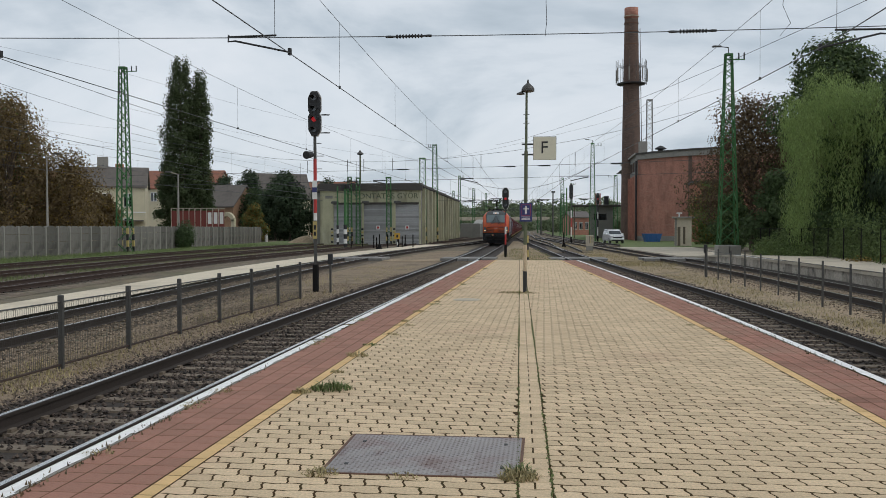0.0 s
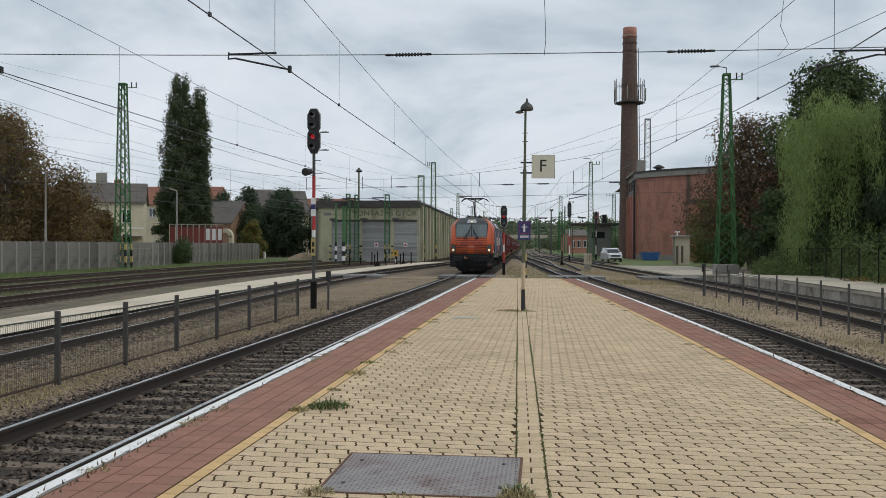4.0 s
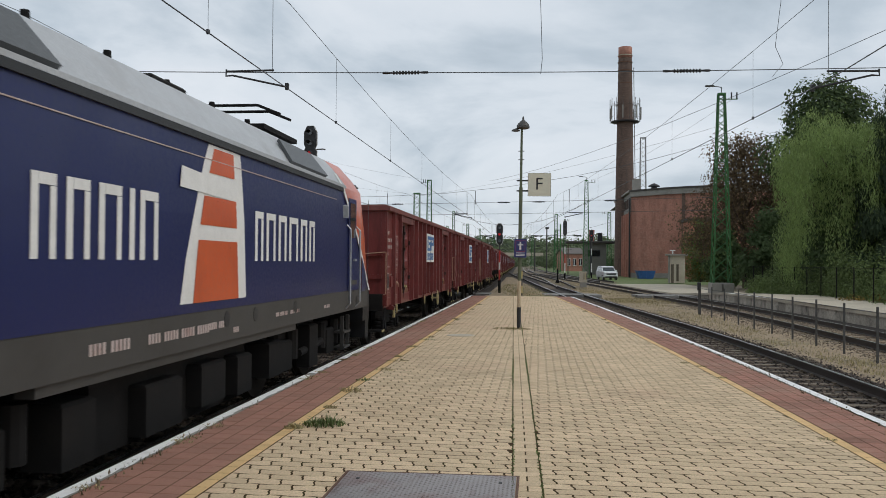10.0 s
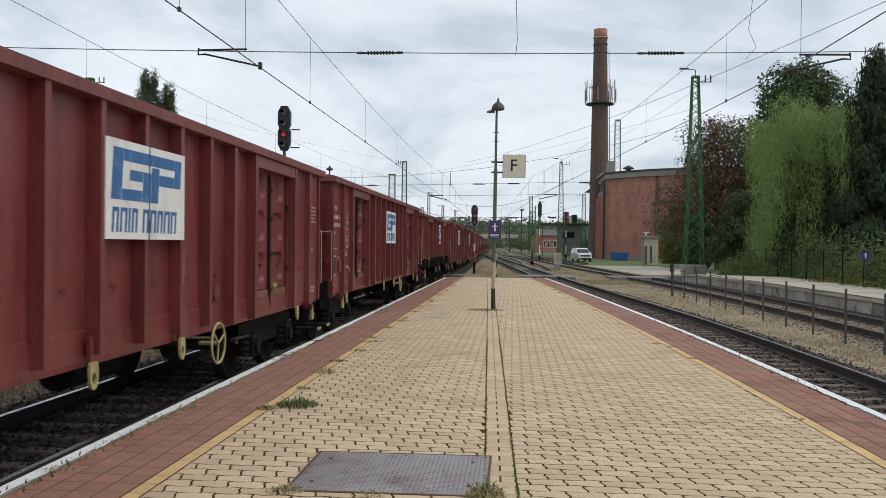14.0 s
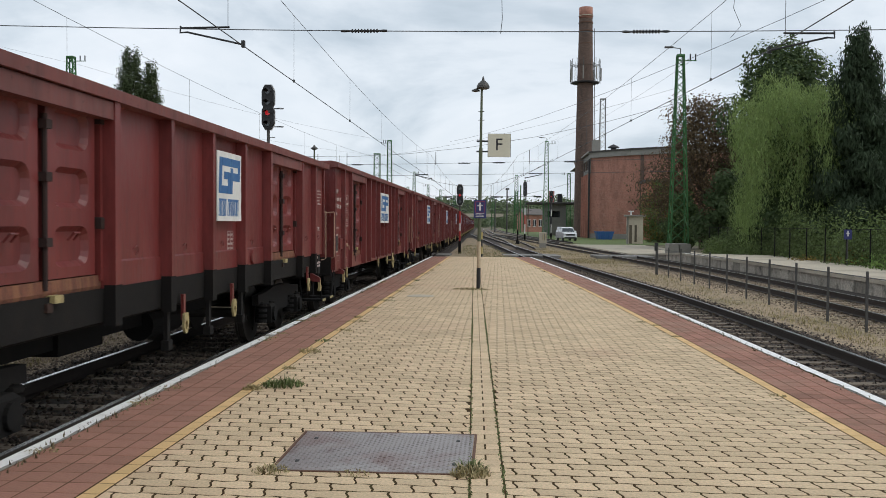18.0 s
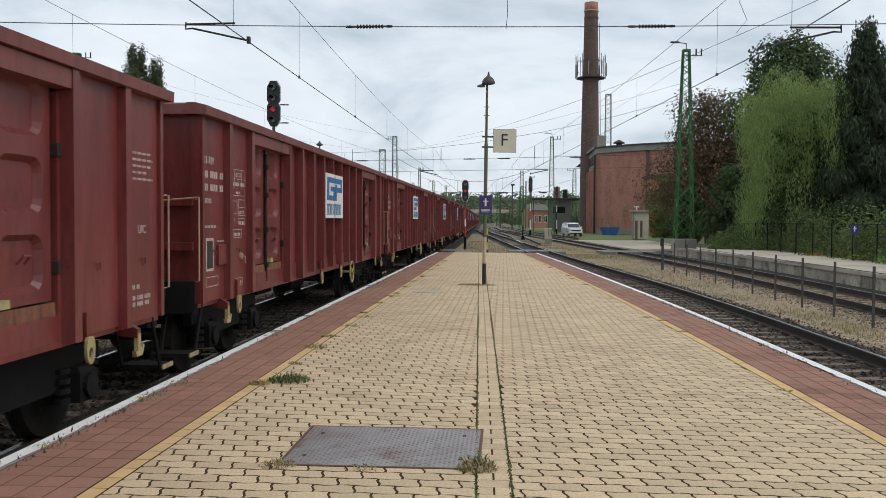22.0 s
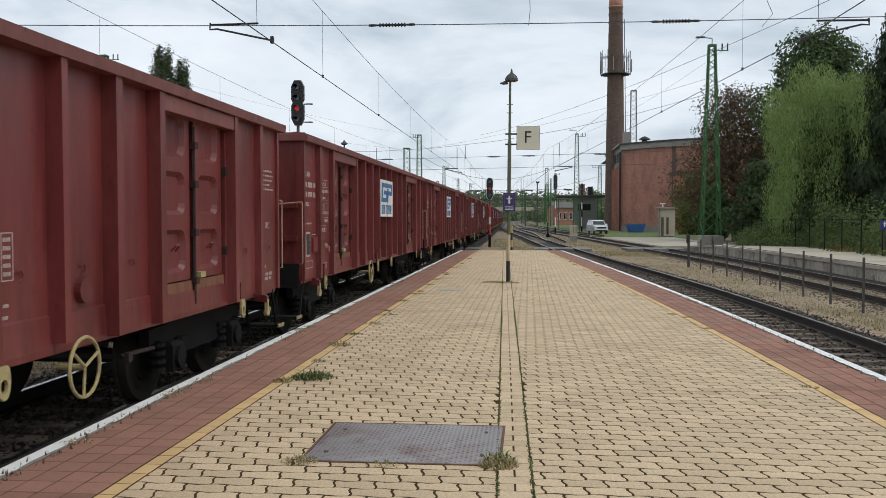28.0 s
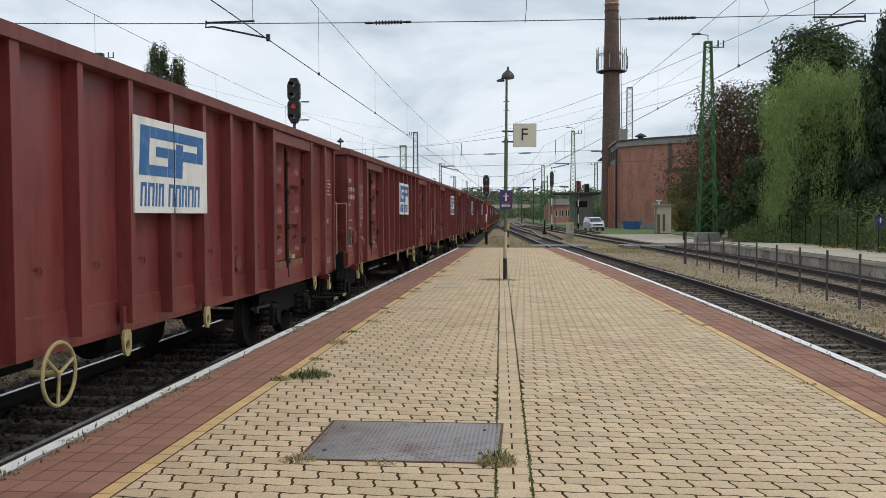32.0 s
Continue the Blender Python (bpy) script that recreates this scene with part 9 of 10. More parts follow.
            part("sign_shape", Geo().hexa([(X0, b0, z0), (X1, b0, z0), (X1, b1, z0), (X0, b1, z0)], [(X0, c0, z1), (X1, c0, z1), (X1, c1, z1), (X0, c1, z1)]), sign_blue, sg, label)
        for u0, u1, z0, z1 in ((-0.76, -0.57, 2.265, 2.70), (-0.555, 0.05, 2.60, 2.70), (0.065, 0.56, 2.60, 2.70), (0.575, 0.73, 2.43, 2.70), (-0.555, -0.16, 2.265, 2.36), (-0.42, -0.16, 2.44, 2.53), (-0.145, 0.02, 2.265, 2.53), (0.035, 0.20, 2.265, 2.585), (0.215, 0.56, 2.43, 2.53)):
            stroke(u0, u1, z0, z1)
        # the word row, as plain upright and level bars
        u = -0.72
        for w in (0.12, 0.13, 0.035, 0.11, 0, 0.13, 0.13, 0.12, 0.14, 0.13):
            if w:
                stroke(u, u + 0.035, 1.99, 2.20, "blue lettering bar")
                if w > 0.05:
                    stroke(u + 0.040, u + w - 0.040, 2.165, 2.20, "blue lettering bar")
                    stroke(u + w - 0.035, u + w, 1.99, 2.20, "blue lettering bar")
            u += (w or 0.05) + 0.032
        if not high:
            part("board_joint", Geo().box(X0, X1 + 0.001 if s > 0 else X1, -0.006, 0.006, 1.93, 2.77), bogie_m, sg)
        wy = lambda u: u * s * HB / 7.36
        if s < 0:
            continue
        # stencilled data as plain bars, and two readable marks
        def mark(u, z, w, h):
            WM = W0 + 0.05 if abs(u) * HB / 7.36 > DOOR1 else W0
            g = Geo()
            cell = max(0.022, h * 0.68)
            n = max(1, round(w / cell))
            for i in range(n):
                if n > 4 and i % 5 == 3:
                    continue
                a = u + w * i / n
                g.box(*sorted((s * (WM + 0.0005), s * (WM + 0.004))), *sorted((wy(a), wy(a + w / n * 0.62))), z, z + h * 0.8)
            tagged(part("stencil_mark", g, mark_white, wagon), kind="stuff")
        def frame_box(u, z, w, h, cols=1, rows=1):
            """A stencilled frame with ruled cells."""
            WM = W0 + 0.05 if abs(u) * HB / 7.36 > DOOR1 else W0
            g = Geo()
            for i in range(rows + 1):
                zz = z + h * i / rows
                g.box(*sorted((s * (WM + 0.0005), s * (WM + 0.003))), *sorted((wy(u), wy(u + w))), zz - 0.0035, zz + 0.0035)
            for i in range(cols + 1):
                uu = u + w * i / cols
                g.box(*sorted((s * (WM + 0.0005), s * (WM + 0.0035))), *sorted((wy(uu - 0.0035), wy(uu + 0.0035))), z, z + h)
            tagged(part("stencil_frame", g, mark_white, wagon), kind="stuff")
        mark(-7.27, 2.375, 0.74, 0.10)
        mark(-7.27, 2.225, 0.74, 0.10)
        frame_box(-6.24, 2.29, 0.60, 0.24, 4, 2)
        mark(-6.22, 2.32, 0.54, 0.06)
        frame_box(-6.24, 2.20, 0.60, 0.09)
        mark(-6.02, 2.22, 0.18, 0.04)
        frame_box(-6.24, 1.97, 0.26, 0.16)
        frame_box(-5.92, 1.95, 0.28, 0.20, 1, 2)
        mark(-5.88, 1.97, 0.20, 0.05)
        mark(-6.24, 1.87, 0.16, 0.05)
        frame_box(-5.92, 1.83, 0.26, 0.08)
        mark(-5.90, 1.84, 0.20, 0.045)
        frame_box(-6.14, 1.67, 0.34, 0.10)
        mark(-6.10, 1.69, 0.24, 0.05)
        frame_box(-6.04, 1.06, 0.28, 0.09)
        mark(-6.00, 1.075, 0.20, 0.05)
        mark(-7.2, 1.80, 0.40, 0.035)
        frame_box(-7.16, 1.12, 0.42, 0.11)
        mark(-6.76, 1.63, 0.32, 0.02)
        for z, w in ((2.50, 0.5), (2.44, 0.55), (2.38, 0.5), (2.32, 0.42), (2.26, 0.55)):
            mark(6.62, z, w, 0.028)
        for z, w in ((1.25, 0.20), (1.15, 0.45), (1.09, 0.42)):
            mark(6.65, z, w, 0.05)
        frame_box(0.98, 1.48, 0.26, 0.32, 2, 1)
        for i in range(5):
            mark(0.99, 1.51 + 0.058 * i, 0.10 + 0.02 * (i % 2), 0.035)
            mark(1.13, 1.51 + 0.058 * i, 0.09, 0.035)
        mark(1.03, 1.30, 0.16, 0.03)
        mark(1.00, 1.22, 0.20, 0.03)
        # lashing rings, stiffening folds and the brake shaft's disc
        for a, b in zip(edges, edges[1:]):
            mid = (a + b) / 2
            if DOOR0 < abs(mid) < DOOR1:
                continue
            WM = W0 + 0.05 if abs(mid) > DOOR1 else W0
            zr = 1.50 + 0.14 * (SILL > 1.1)
            part("lashing_ring", Geo().path([(s * WM, mid - 0.034, zr + 0.012), (s * (WM + 0.018), mid - 0.024, zr + 0.036), (s * (WM + 0.022), mid + 0.006, zr + 0.044), (s * (WM + 0.022), mid + 0.034, zr + 0.022), (s * (WM + 0.018), mid + 0.034, zr - 0.022), (s * WM, mid + 0.012, zr - 0.04)], 0.0075, 5), wagon_red, wagon)
            if abs(mid) < DOOR0:
                part("panel_fold", Geo().prism([(s * (W0 - 0.002), SILL + 0.27), (s * (W0 + 0.016), SILL + 0.25), (s * (W0 + 0.018), SILL + 0.03), (s * (W0 - 0.002), SILL + 0.03)], 1, a + 0.055, b - 0.055), wagon_red, wagon)
        part("brake_disc", Geo().tube((s * (W0 - 0.01), wy(2.15), 1.34 + 0.1 * (SILL > 1.1)), (s * (W0 + 0.05), wy(2.15), 1.34 + 0.1 * (SILL > 1.1)), 0.11, 0.10, 18), wagon_red, wagon)
        part("instruction_box", Geo().box(*sorted((s * (W0 + 0.05), s * (W0 + 0.085))), *sorted((wy(-6.80), wy(-6.46))), 1.36, 1.60, 0.01), wagon_red, wagon, "small red document box")
        part("valve_handle", Geo().tube((s * (W0 + 0.04), wy(-5.84), 1.43), (s * (W0 + 0.08), wy(-5.84), 1.43), 0.045, 0.04, 12).path([(s * (W0 + 0.08), wy(-5.84), 1.43), (s * (W0 + 0.10), wy(-5.80), 1.42), (s * (W0 + 0.10), wy(-5.78), 1.33)], 0.010, 6), rail_tan, wagon, "tan valve handle")
        t_rot = pose(0, 0, 0, 90, 0, 90 if s > 0 else -90)
        for body_, u, z, h in (("UIC", 6.90, 1.80, 0.115), ("Eanos", -7.11, 2.12, 0.12), ("31-RIV", -7.05, 2.57, 0.13), ("A B C D", -5.96, 2.46, 0.08)):
            part("stencil_word", text_mesh("stencil_word", body_, h, mark_white), None, wagon, at=pose(s * (W0 + 0.053), wy(u), z) @ t_rot)
        pl = part("data_plate", Geo().box(*sorted((s * W0, s * (W0 + 0.053))), *sorted((wy(-7.16), wy(-6.90))), 1.30, 1.68), mark_white, wagon)
        part("plate_field", Geo().box(*sorted((s * W0, s * (W0 + 0.056))), *sorted((wy(-7.13), wy(-6.93))), 1.33, 1.65), black, pl)
        # tow hooks, lifting eyes, steps, grab rails
        for u in (-6.62, 6.62):
            part("tow_hook", Geo().prism([(wy(u) - 0.03, 0.86), (wy(u) + 0.03, 0.86), (wy(u) + 0.026, 0.74), (wy(u) + 0.07, 0.71), (wy(u) + 0.085, 0.76), (wy(u) + 0.11, 0.74), (wy(u) + 0.07, 0.655), (wy(u) - 0.06, 0.655), (wy(u) - 0.085, 0.71), (wy(u) - 0.03, 0.70)], 0, *sorted((s * 1.45, s * 1.49))), yellow_worn, wagon, "yellow tow hook")
            part("hook_bracket", Geo().hexa([(s * 1.30, wy(u) - 0.035, 0.84), (s * 1.485, wy(u) - 0.035, 0.82), (s * 1.485, wy(u) + 0.035, 0.82), (s * 1.30, wy(u) + 0.035, 0.84)], [(s * 1.30, wy(u) - 0.035, 1.0), (s * 1.485, wy(u) - 0.035, 0.90), (s * 1.485, wy(u) + 0.035, 0.90), (s * 1.30, wy(u) + 0.035, 1.0)]), wagon_red, wagon)
        for u in (-6.05, -0.95, 0.95, 5.75):
            e = Geo()
            cy, cz = wy(u), 0.83
            n = 14
            for xx in (s * 1.43, s * 1.455):
                for ro in (1, 0.55):
                    for i in range(n):
                        ca, sa = math.cos(6.2832 * i / n), math.sin(6.2832 * i / n)
                        e.v.append((xx, cy + 0.072 * ro * math.copysign(abs(ca) ** (0.35 if sa > 0 and ro == 1 else 1.0), ca), cz - 0.02 * (ro < 1) + (0.115 if ro == 1 else 0.085) * ro * sa))
            for o0, o1 in ((0, n), (3 * n, 2 * n), (2 * n, 0), (n, 3 * n)):
                e.f += [(o0 + i, o0 + (i + 1) % n, o1 + (i + 1) % n, o1 + i) for i in range(n)]
            part("lifting_eye", e, yellow_worn, wagon, "yellow lashing eye")
            part("eye_bracket", Geo().box(*sorted((s * 1.40, s * 1.432)), cy - 0.03, cy + 0.03, 0.86, 1.14, 0.0), wagon_red, wagon)
        if high:
            for u in (-1.3, 0.0, 1.3):
                part("end_stop", Geo().box(*sorted((s * 1.38, s * 1.42)), u - 0.04, u + 0.04, 0.62, 1.02).box(*sorted((s * 1.36, s * 1.44)), u - 0.06, u + 0.06, 0.60, 0.70), bogie_m, wagon)
        hw = Geo().ring((s * 1.50, wy(1.9), 0.78), 0, 0.225, 0.015, 28, 6)
        for a in (0.4, 0.4 + 2.09, 0.4 + 4.19):
            hw.tube((s * 1.50, wy(1.9), 0.78), (s * 1.50, wy(1.9) + 0.225 * math.cos(a), 0.78 + 0.225 * math.sin(a)), 0.013, n=6)
        hw.tube((s * 1.50, wy(1.9), 0.78), (s * 1.28, wy(1.9), 0.78), 0.025, n=8)
        if not high:
            part("brake_wheel", hw, yellow_worn, wagon, "yellow spoked handbrake wheel")
        if not high:
            part("brake_lever", Geo().tube((s * 1.30, wy(2.9), 0.70), (s * 1.42, wy(3.3), 0.72), 0.02, n=6).box(*sorted((s * 1.36, s * 1.40)), *sorted((wy(2.84), wy(2.92))), 0.66, 0.74), wagon_grime_and_shade, wagon, "grimy brake changeover lever")
        for e in (-1, 1):
            gr = Geo().path([(s * 1.36, e * (HB + 0.02), 2.12), (s * 1.43, e * (HB + 0.12), 2.14), (s * 1.43, e * (HB + 0.12), 1.22), (s * 1.36, e * (HB + 0.02), 1.20)], 0.010, 6)
            gr.path([(s * 1.42, e * (HB + 0.10), 2.14), (s * 0.95, e * (HB + 0.14), 2.10), (s * 0.95, e * (HB + 0.02), 2.10)], 0.010, 6)
            part("grab_rail", gr, rail_tan, wagon, "faded tan grab rail")
            st = Geo().box(*sorted((s * 0.95, s * 1.38)), *sorted((e * (HB + 0.05), e * (HB + 0.32))), 0.40, 0.435)
            part("step", st, bogie_m, wagon, "dark shunter's step")
            part("step_edge", Geo().box(*sorted((s * 1.38, s * 1.395)), *sorted((e * (HB + 0.05), e * (HB + 0.32))), 0.395, 0.44), yellow_worn, wagon, "yellow step edge")
            for xx in (1.36, 0.97):
                part("step_hanger", Geo().path([(s * xx, e * (HB + 0.06), 0.42), (s * xx, e * (HB - 0.15), 0.95)], 0.018, 6), bogie_m, wagon)
            bf = part("buffer", Geo().tube((s * 0.875, e * HB, 1.06), (s * 0.875, e * (HB + 0.5), 1.06), 0.15, 0.11, 14), bogie_m, wagon)
            part("buffer_plate", Geo().tube((s * 0.875, e * (HB + 0.5), 1.06), (s * 0.875, e * (HB + 0.545), 1.06), 0.24, n=18), bogie_m, bf)
    for e in (-1, 1):
        part("end_wall", Geo().box(-W0 + 0.052, W0 - 0.052, *sorted((e * (HB - 0.06), e * (HB - 0.005))), SILL + 0.25, TOP - 0.1), wagon_red, wagon)
        for s in (-1, 1):
            part("corner_post", Geo().box(*sorted((s * (W0 + 0.052), s * (W0 + 0.085))), *sorted((e * (HB - 0.075), e * (HB - 0.002))), SILL + 0.02, TOP - 0.132), wagon_red, wagon)
        part("end_rail", Geo().box(-W0 - 0.02, W0 + 0.02, *sorted((e * (HB - 0.08), e * (HB + 0.105))), TOP - 0.13, TOP - 0.004, 0.02), wagon_lip, wagon)
        for z in (1.55, 2.05):
            part("end_rib", Geo().box(-W0 + 0.02, W0 - 0.02, *sorted((e * HB, e * (HB + 0.06))), z, z + 0.09), wagon_red, wagon)
        part("headstock", Geo().box(-1.34, 1.34, *sorted((e * (HB - 0.2), e * (HB + 0.03))), 0.84, SILL + 0.28, 0.01), bogie_m, wagon, "black headstock")
        part("coupling", Geo().tube((0, e * HB, 1.0), (0, e * (HB + 0.5), 0.95), 0.05).tube((0, e * (HB + 0.5), 0.95), (0, e * (HB + 0.62), 0.7), 0.045), bogie_m, wagon)
    part("centre_sill", Geo().box(-0.35, 0.35, -HB, HB, 0.62, 1.1).box(-0.9, 0.4, -1.6, -0.6, 0.55, 1.0).tube((0.3, 0.6, 0.62), (0.3, 1.7, 0.62), 0.2, n=14), bogie_m, wagon, "black underframe and brake cylinder")
    part("inside", Geo().poly([(-W0 + 0.1, -HB, 1.26), (W0 - 0.1, -HB, 1.26), (W0 - 0.1, HB, 1.26), (-W0 + 0.1, HB, 1.26)]), wagon_in, wagon, "rusty floor")
    for e in (-1, 1):
        b = part("bogie", bogie_mesh, None, wagon, "black two-axle bogie", at=pose(0, e * (HB - 2.0), 0))
        for y in (-0.9, 0.9):
            w = part("wheelset", ws_wagon, None, b)
            w.matrix_basis = pose(0, y, WR_W)
    return wagon


wagon = build_wagon("oxide-red high-sided open freight wagon with ribbed sides", 7.36, 0.93, 3.19, 3.44, 5.50, [0.0] + [0.86 * i for i in range(1, 5)] + [5.50, 6.45], False)
short_wagon = build_wagon("shorter oxide-red open wagon with a black sole bar", 6.74, 1.30, 3.08, 2.62, 4.68, [0.0, 1.31, 2.62, 4.68, 5.75], True)

# small shape of the front position of the train over time (metres along the track)
FRONT = [(0, 98.3), (1, 88.4), (2, 78.6), (3, 68.7), (3.5, 63.7), (4.5, 53.7), (5.5, 43.6), (6, 38.55), (7, 28.35), (8, 18.25), (8.5, 13.3), (9, 8.45), (9.5, 3.75), (10, -0.75), (10.5, -5.3), (11, -9.87), (11.5, -14.45), (12, -19.0), (12.5, -23.1),
         (13, -27.25), (13.5, -31.4), (14, -35.5), (14.5, -39.45), (15.5, -46.95), (16.5, -53.95), (17, -57.3), (17.5, -60.75), (18, -64.2), (18.5, -67.6), (19, -70.9), (19.5, -74.0), (20, -76.95), (20.5, -80.05), (21, -83.1)]
FRONT += [(21.5, -85.85), (22, -88.4), (22.5, -91.15), (23, -93.85), (23.5, -96.4), (24, -98.92), (24.5, -101.35), (25, -103.72), (25.5, -106.0), (26.5, -110.45), (27.5, -114.65), (28, -116.65), (28.5, -118.55), (29, -120.4), (29.5, -122.2),
          (30, -123.92), (30.5, -125.45), (31, -126.85), (31.5, -128.05), (32, -129.0)]
PITCH, N_WAGONS, N_NEAR = 15.85, 22, 10
wagons = [wagon]
for i in range(1, N_NEAR):
    wagons.append(short_wagon if i == 3 else copy_thing(wagon, pose(0, 0, RAIL)))
SHIFT = [0.0, 0.0, 0.0, -0.62, -1.25, -1.25, -1.47] + [-1.25] * (N_WAGONS - 7)
# one wagon has its brake wheel at the other end
for o in wagons[7].children:
    if o.name.startswith("brake_wheel"):
        o.matrix_basis = pose(0, -4.05, 0)
# the tail of the train stays far off: the same wagon with its small pieces joined by colour
far_wagon = thing("open_wagon", "oxide-red high-sided open freight wagon with ribbed sides", "freight wagon", group="wagons of the freight train")
sums = {}
for o in wagon.children_recursive:
    me = o.data
    if not me.materials or o.name.startswith(("stencil", "pressed", "number")):
        continue
    m_ = me.materials[0].name
    key = "board" if o.name.startswith("sign_board") else {"oxide_red_wagon_paint": "body", "faded_wagon_rim": "top_rail", "grimy_running_gear": "underframe", "faded_sign_blue": "board_shapes", "wheel_steel": "wheels", "worn_yellow_fittings": "fittings"}.get(m_, "trim_" + m_.split("_")[0])
    g, _ = sums.setdefault(key, (Geo(), me.materials[0]))
    M = o.matrix_basis.copy()
    p = o.parent
    while p is not None and p is not wagon:
        M = p.matrix_basis @ M
        p = p.parent
    k = len(g.v)
    g.v += [tuple(M @ v.co) for v in me.vertices]
    g.f += [tuple(k + j for j in f.vertices) for f in me.polygons]
for key, (g, m_) in sums.items():
    part(key, g, m_, far_wagon)
wagons.append(far_wagon)
for i in range(N_NEAR + 1, N_WAGONS):
    wagons.append(copy_thing(far_wagon, pose(0, 0, RAIL)))


def ride(y, half):
    """The pose on track 1 of a vehicle with its middle at y."""
    a, b = line_a(y - half), line_a(y + half)
    return pose((a + b) / 2, y, RAIL, rz=-math.degrees(math.atan2(b - a, 2 * half)))


def motions():
    walk(loco, [(t, ride(s + LOCO / 2, 4.7)) for t, s in FRONT])
    for i, w in enumerate(wagons):
        walk(w, [(t, ride(s + 27.47 + PITCH * i + SHIFT[i], 5.3)) for t, s in FRONT])
    for i in range(9):
        for b in wagons[i].children:
            if b.name.startswith("bogie"):
                for w in b.children:
                    turning.append((w, tuple(w.matrix_basis.translation), WR_W))
    tt, ss = [p[0] for p in FRONT], [p[1] for p in FRONT]
    for w, at, r in turning:
        rows = []
        for k in range(481):
            t = k / 15
            rows.append((t, pose(*at, math.degrees((np.interp(t, tt, ss) - ss[0]) / r))))
        walk(w, rows)


# ---- paving, piece by piece ----
PL, PH, AMP, GAP, BEND = 0.236, 0.137, 0.0105, 0.0074, 0.009


def paver_field(x_lo, x_hi, y0, y1, seed):
    """Outlines of wavy pavers between two lines, row by row."""
    r = random.Random(seed)
    rows = []
    j = 0
    y = y0
    while y < y1:
        x0, x1 = min(x_lo(y), x_lo(y + PH)), max(x_hi(y), x_hi(y + PH))
        i0 = math.floor((x0 - 0.5 * (j % 2) * PL) / PL)
        i1 = math.ceil(x1 / PL) + 1
        for i in range(i0, i1):
            bx = (i + 0.5 * (j % 2)) * PL
            if bx > x1 or bx + PL < x0:
                continue
            pts, top = [], []
            for u in (0.0, 0.25, 0.5, 0.75, 1.0):
                x = bx + GAP + u * (PL - 2 * GAP)
                pts.append((x + BEND, y + GAP + AMP * math.sin(2 * math.pi * x / PL + math.pi * j)))
                top.append((x - BEND, y + PH - GAP + AMP * math.sin(2 * math.pi * x / PL + math.pi * (j + 1))))
            side = [(BEND * c, y + PH * v) for c, v in ((1.25, 0.28), (0.0, 0.5), (-1.25, 0.72))]
            right = [(bx + PL - GAP + c, v) for c, v in side]
            left = [(bx + GAP + c, v) for c, v in side[::-1]]
            ol = pts + right + top[::-1] + left
            kx, ky = r.uniform(-0.0012, 0.0012), r.uniform(-0.0022, 0.0022)
            ol = [(x + kx, yy + ky) for x, yy in ol]
            cl = []
            for x, yy in ol:
                cl.append((min(max(x, x_lo(yy) + GAP), x_hi(yy) - GAP), yy))
            w = max(p[0] for p in cl) - min(p[0] for p in cl)
            if w > 0.03:
                rows.append((cl, r.uniform(-0.0006, 0.001), w > PL * 0.97))
        y += PH
        j += 1
    return rows


def slab_geo(g, ol, z0, z1, c=0.003):
    """A thin slab with a chamfered rim."""
    n, k = len(ol), len(g.v)
    cx, cy = sum(p[0] for p in ol) / n, sum(p[1] for p in ol) / n
    hx = max(abs(p[0] - cx) for p in ol) or 1
    hy = max(abs(p[1] - cy) for p in ol) or 1
    fx, fy = max(0.2, 1 - c / hx), max(0.2, 1 - c / hy)
    g.v += [(x, y, z0) for x, y in ol] + [(x, y, z1 - c * 0.6) for x, y in ol] + [(cx + (x - cx) * fx, cy + (y - cy) * fy, z1) for x, y in ol]
    for o in (0, n):
        g.f += [(k + o + i, k + o + (i + 1) % n, k + o + n + (i + 1) % n, k + o + n + i) for i in range(n)]
    g.f.append(tuple(range(k + 2 * n, k + 3 * n)))


GX0, GX1, GY0, GY1 = -1.385, -0.135, 5.335, 6.375


def in_cover(cl):
    return all(GX0 < x < GX1 and GY0 < y < GY1 for x, y in cl)


singles = 0
rest = Geo()
for field, seed in ((paver_field(border_l, slot_l, 3.6 - 70 * PH, PLAT_END, 1), 1), (paver_field(slot_r, border_r, 3.6 - 70 * PH, PLAT_END, 2), 2)):
    shared = {}
    for cl, dz, full in field:
        if in_cover(cl):
            continue
        near = 4.7 < cl[0][1] < 7.4
        if near and singles < 300 and full:
            cx, cy = cl[0]
            g = Geo()
            key = round((cl[1][1] - cl[0][1]) * 1e4)
            if key not in shared:
                slab_geo(g, [(x - cx, y - cy) for x, y in cl], -0.022, 0.0)
                shared[key] = g.mesh("paver", paver_r)
            part("paver", shared[key], None, platform, at=pose(cx, cy, dz))
            singles += 1
        else:
            slab_geo(rest, cl, -0.022, dz)
tagged(part("pavers", rest, paver_y, platform, "beige wavy interlocking pavers"), kind="stuff")

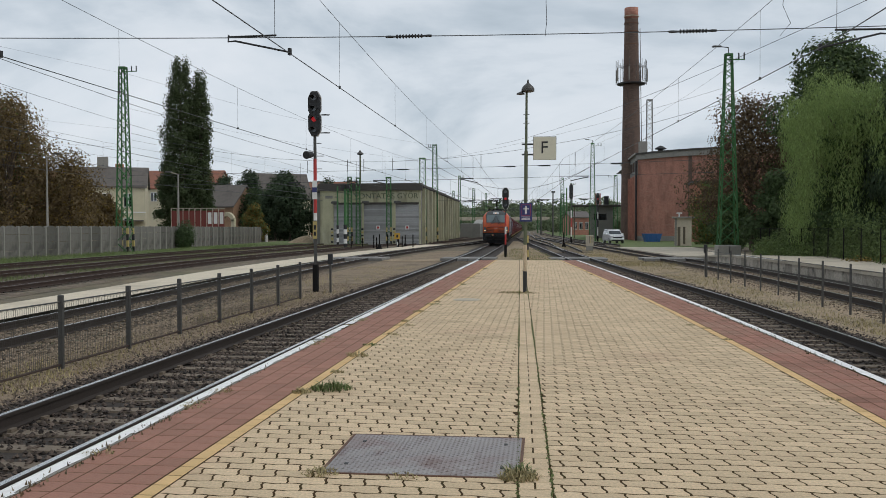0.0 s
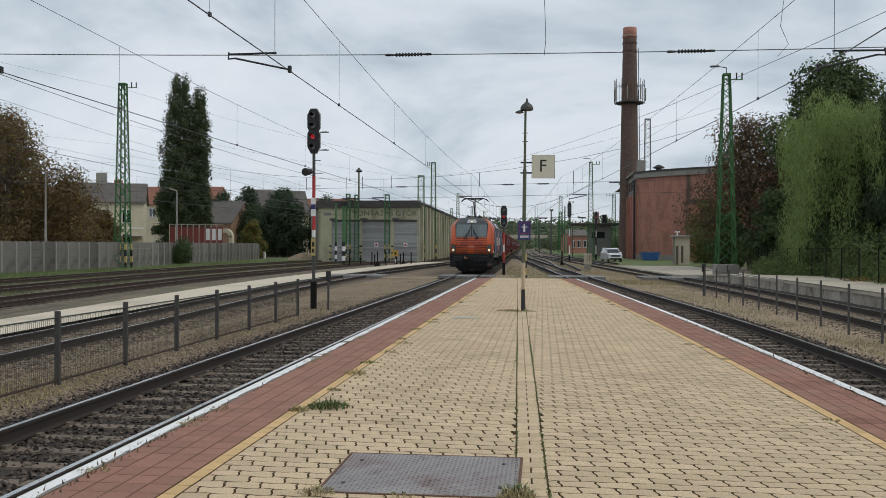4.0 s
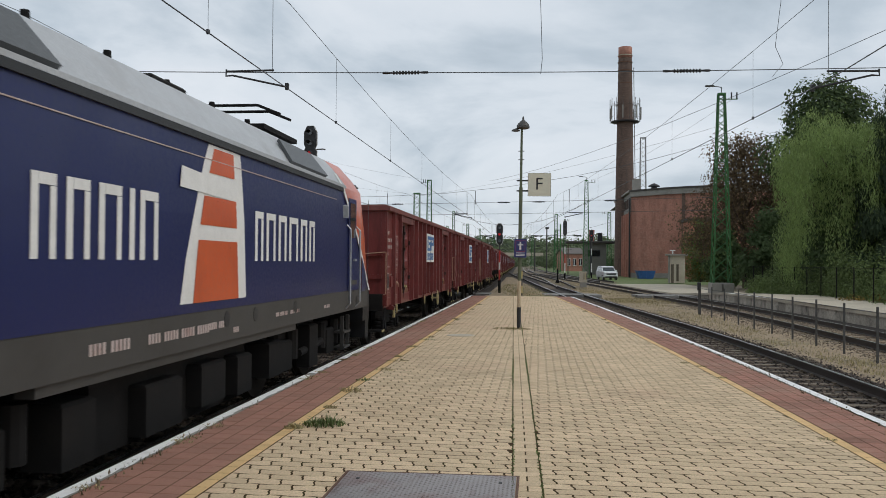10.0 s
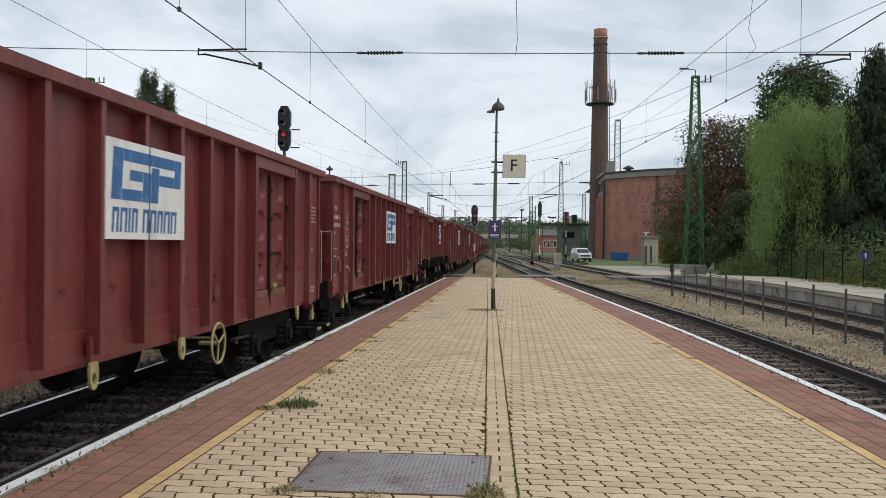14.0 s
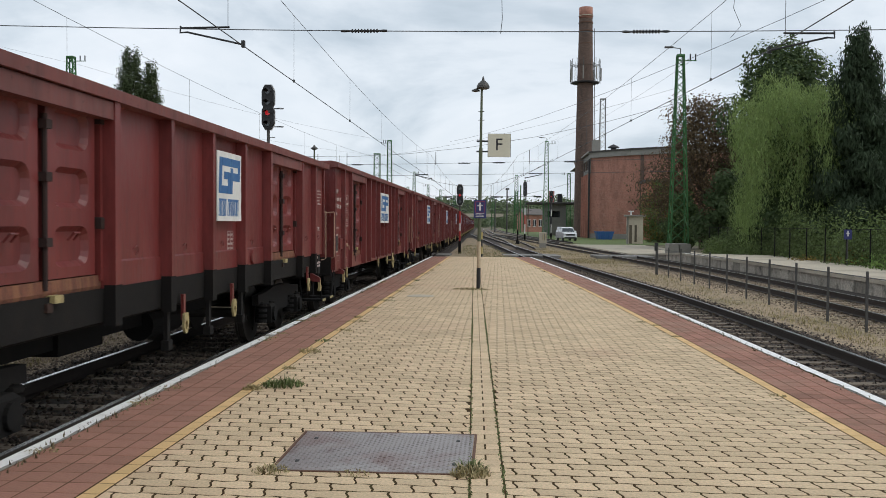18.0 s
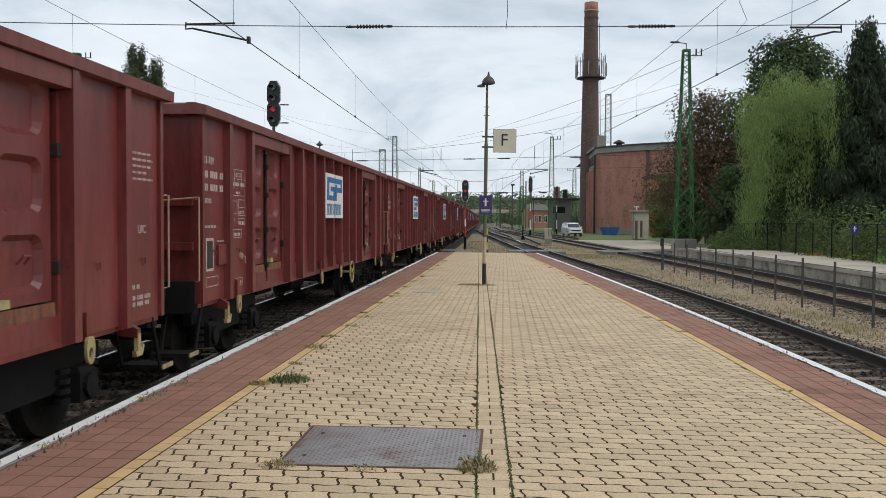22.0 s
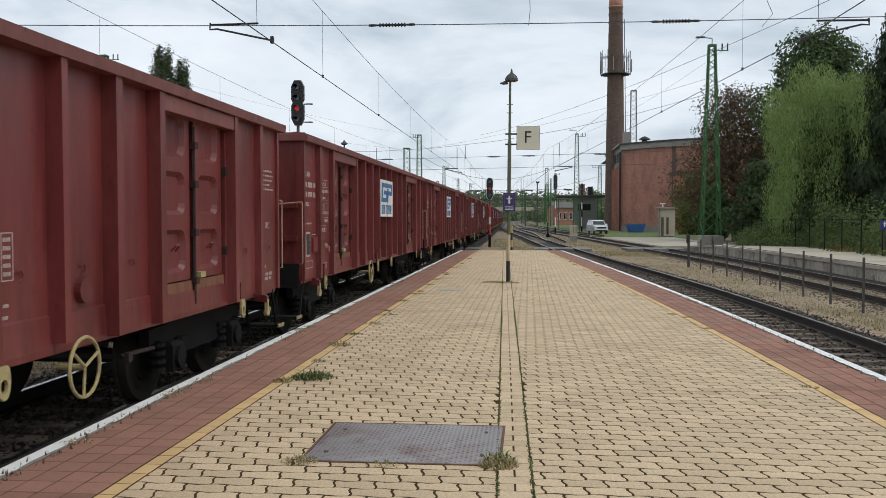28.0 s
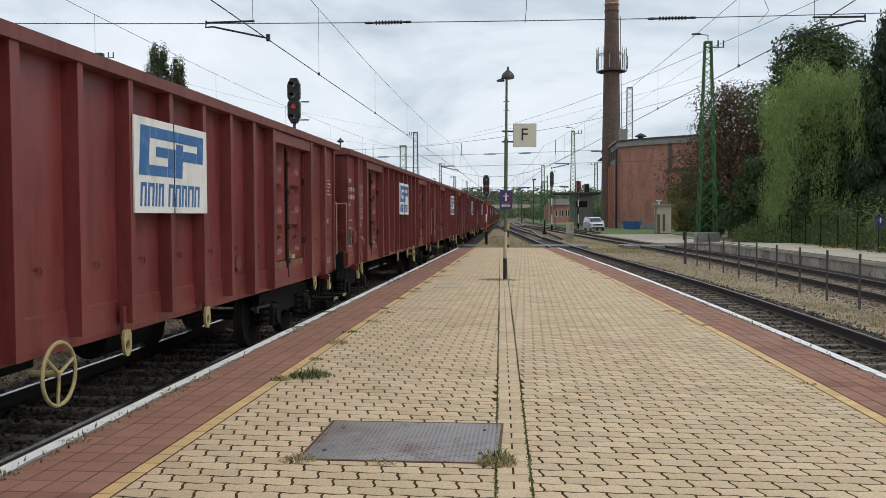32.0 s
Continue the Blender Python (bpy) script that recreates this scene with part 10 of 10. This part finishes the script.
# two rows of straight pavers along the middle
rest = Geo()
y = 3.6 - 68 * 0.14
r = random.Random(9)
k = 0
while y < PLAT_END:
    for a, b in (((0.004, 0.094), (0.106, 0.196)) if k % 2 else ((0.004, 0.196),)):
        ol = [(slot_l(y) + a, y + 0.003), (slot_l(y) + b, y + 0.003), (slot_l(y + 0.14) + b, y + 0.137), (slot_l(y + 0.14) + a, y + 0.137)]
        slab_geo(rest, ol, -0.022, r.uniform(-0.0006, 0.001))
    y += 0.14
    k += 1
tagged(part("band_pavers", rest, paver_y, platform, "straight band of beige pavers"), kind="stuff")

# red border tiles and the yellow course beside them
for edge, bord, s in ((edge_l, border_l, 1), (edge_r, border_r, -1)):
    rest, ye = Geo(), Geo()
    y, j, n1 = -6.0, 0, 0
    tile_shared = None
    while y < PLAT_END:
        lo = lambda v: edge(v) + s * 0.118
        hi = lambda v: bord(v) - s * 0.115
        for i in range(4):
            f0, f1 = i / 4, (i + 1) / 4
            sh = 0.0
            ya, yb = y + sh + 0.004, y + sh + 0.196
            q = []
            for v, f, e in ((ya, f0, 1), (ya, f1, -1), (yb, f1, -1), (yb, f0, 1)):
                q.append((lo(v) + (hi(v) - lo(v)) * f + s * e * 0.004, v))
            if s < 0:
                q = q[::-1]
            dz = r.uniform(-0.0006, 0.001)
            if s > 0 and 4.6 < y < 16 and n1 < 220:
                if tile_shared is None:
                    g = Geo()
                    slab_geo(g, [(x - q[0][0], yy - q[0][1]) for x, yy in q], -0.022, 0.0, 0.003)
                    tile_shared = g.mesh("red_tile", red_tile_r)
                part("red_tile", tile_shared, None, platform, at=pose(q[0][0], q[0][1], dz))
                n1 += 1
            else:
                slab_geo(rest, q, -0.022, dz, 0.003)
        q = [(bord(y) - s * 0.107, y + 0.004), (bord(y) - s * 0.006, y + 0.003), (bord(y + 0.2) - s * 0.006, y + 0.196), (bord(y + 0.2) - s * 0.107, y + 0.196)]
        slab_geo(ye, q if s > 0 else q[::-1], -0.022, r.uniform(-0.0006, 0.001), 0.004)
        y += 0.2
    tagged(part("red_tiles", rest, red_tile, platform, "weathered red border tiles"), kind="stuff")
    tagged(part("border_course", ye, yellow_tile, platform, "yellow border course"), kind="stuff")

motions()
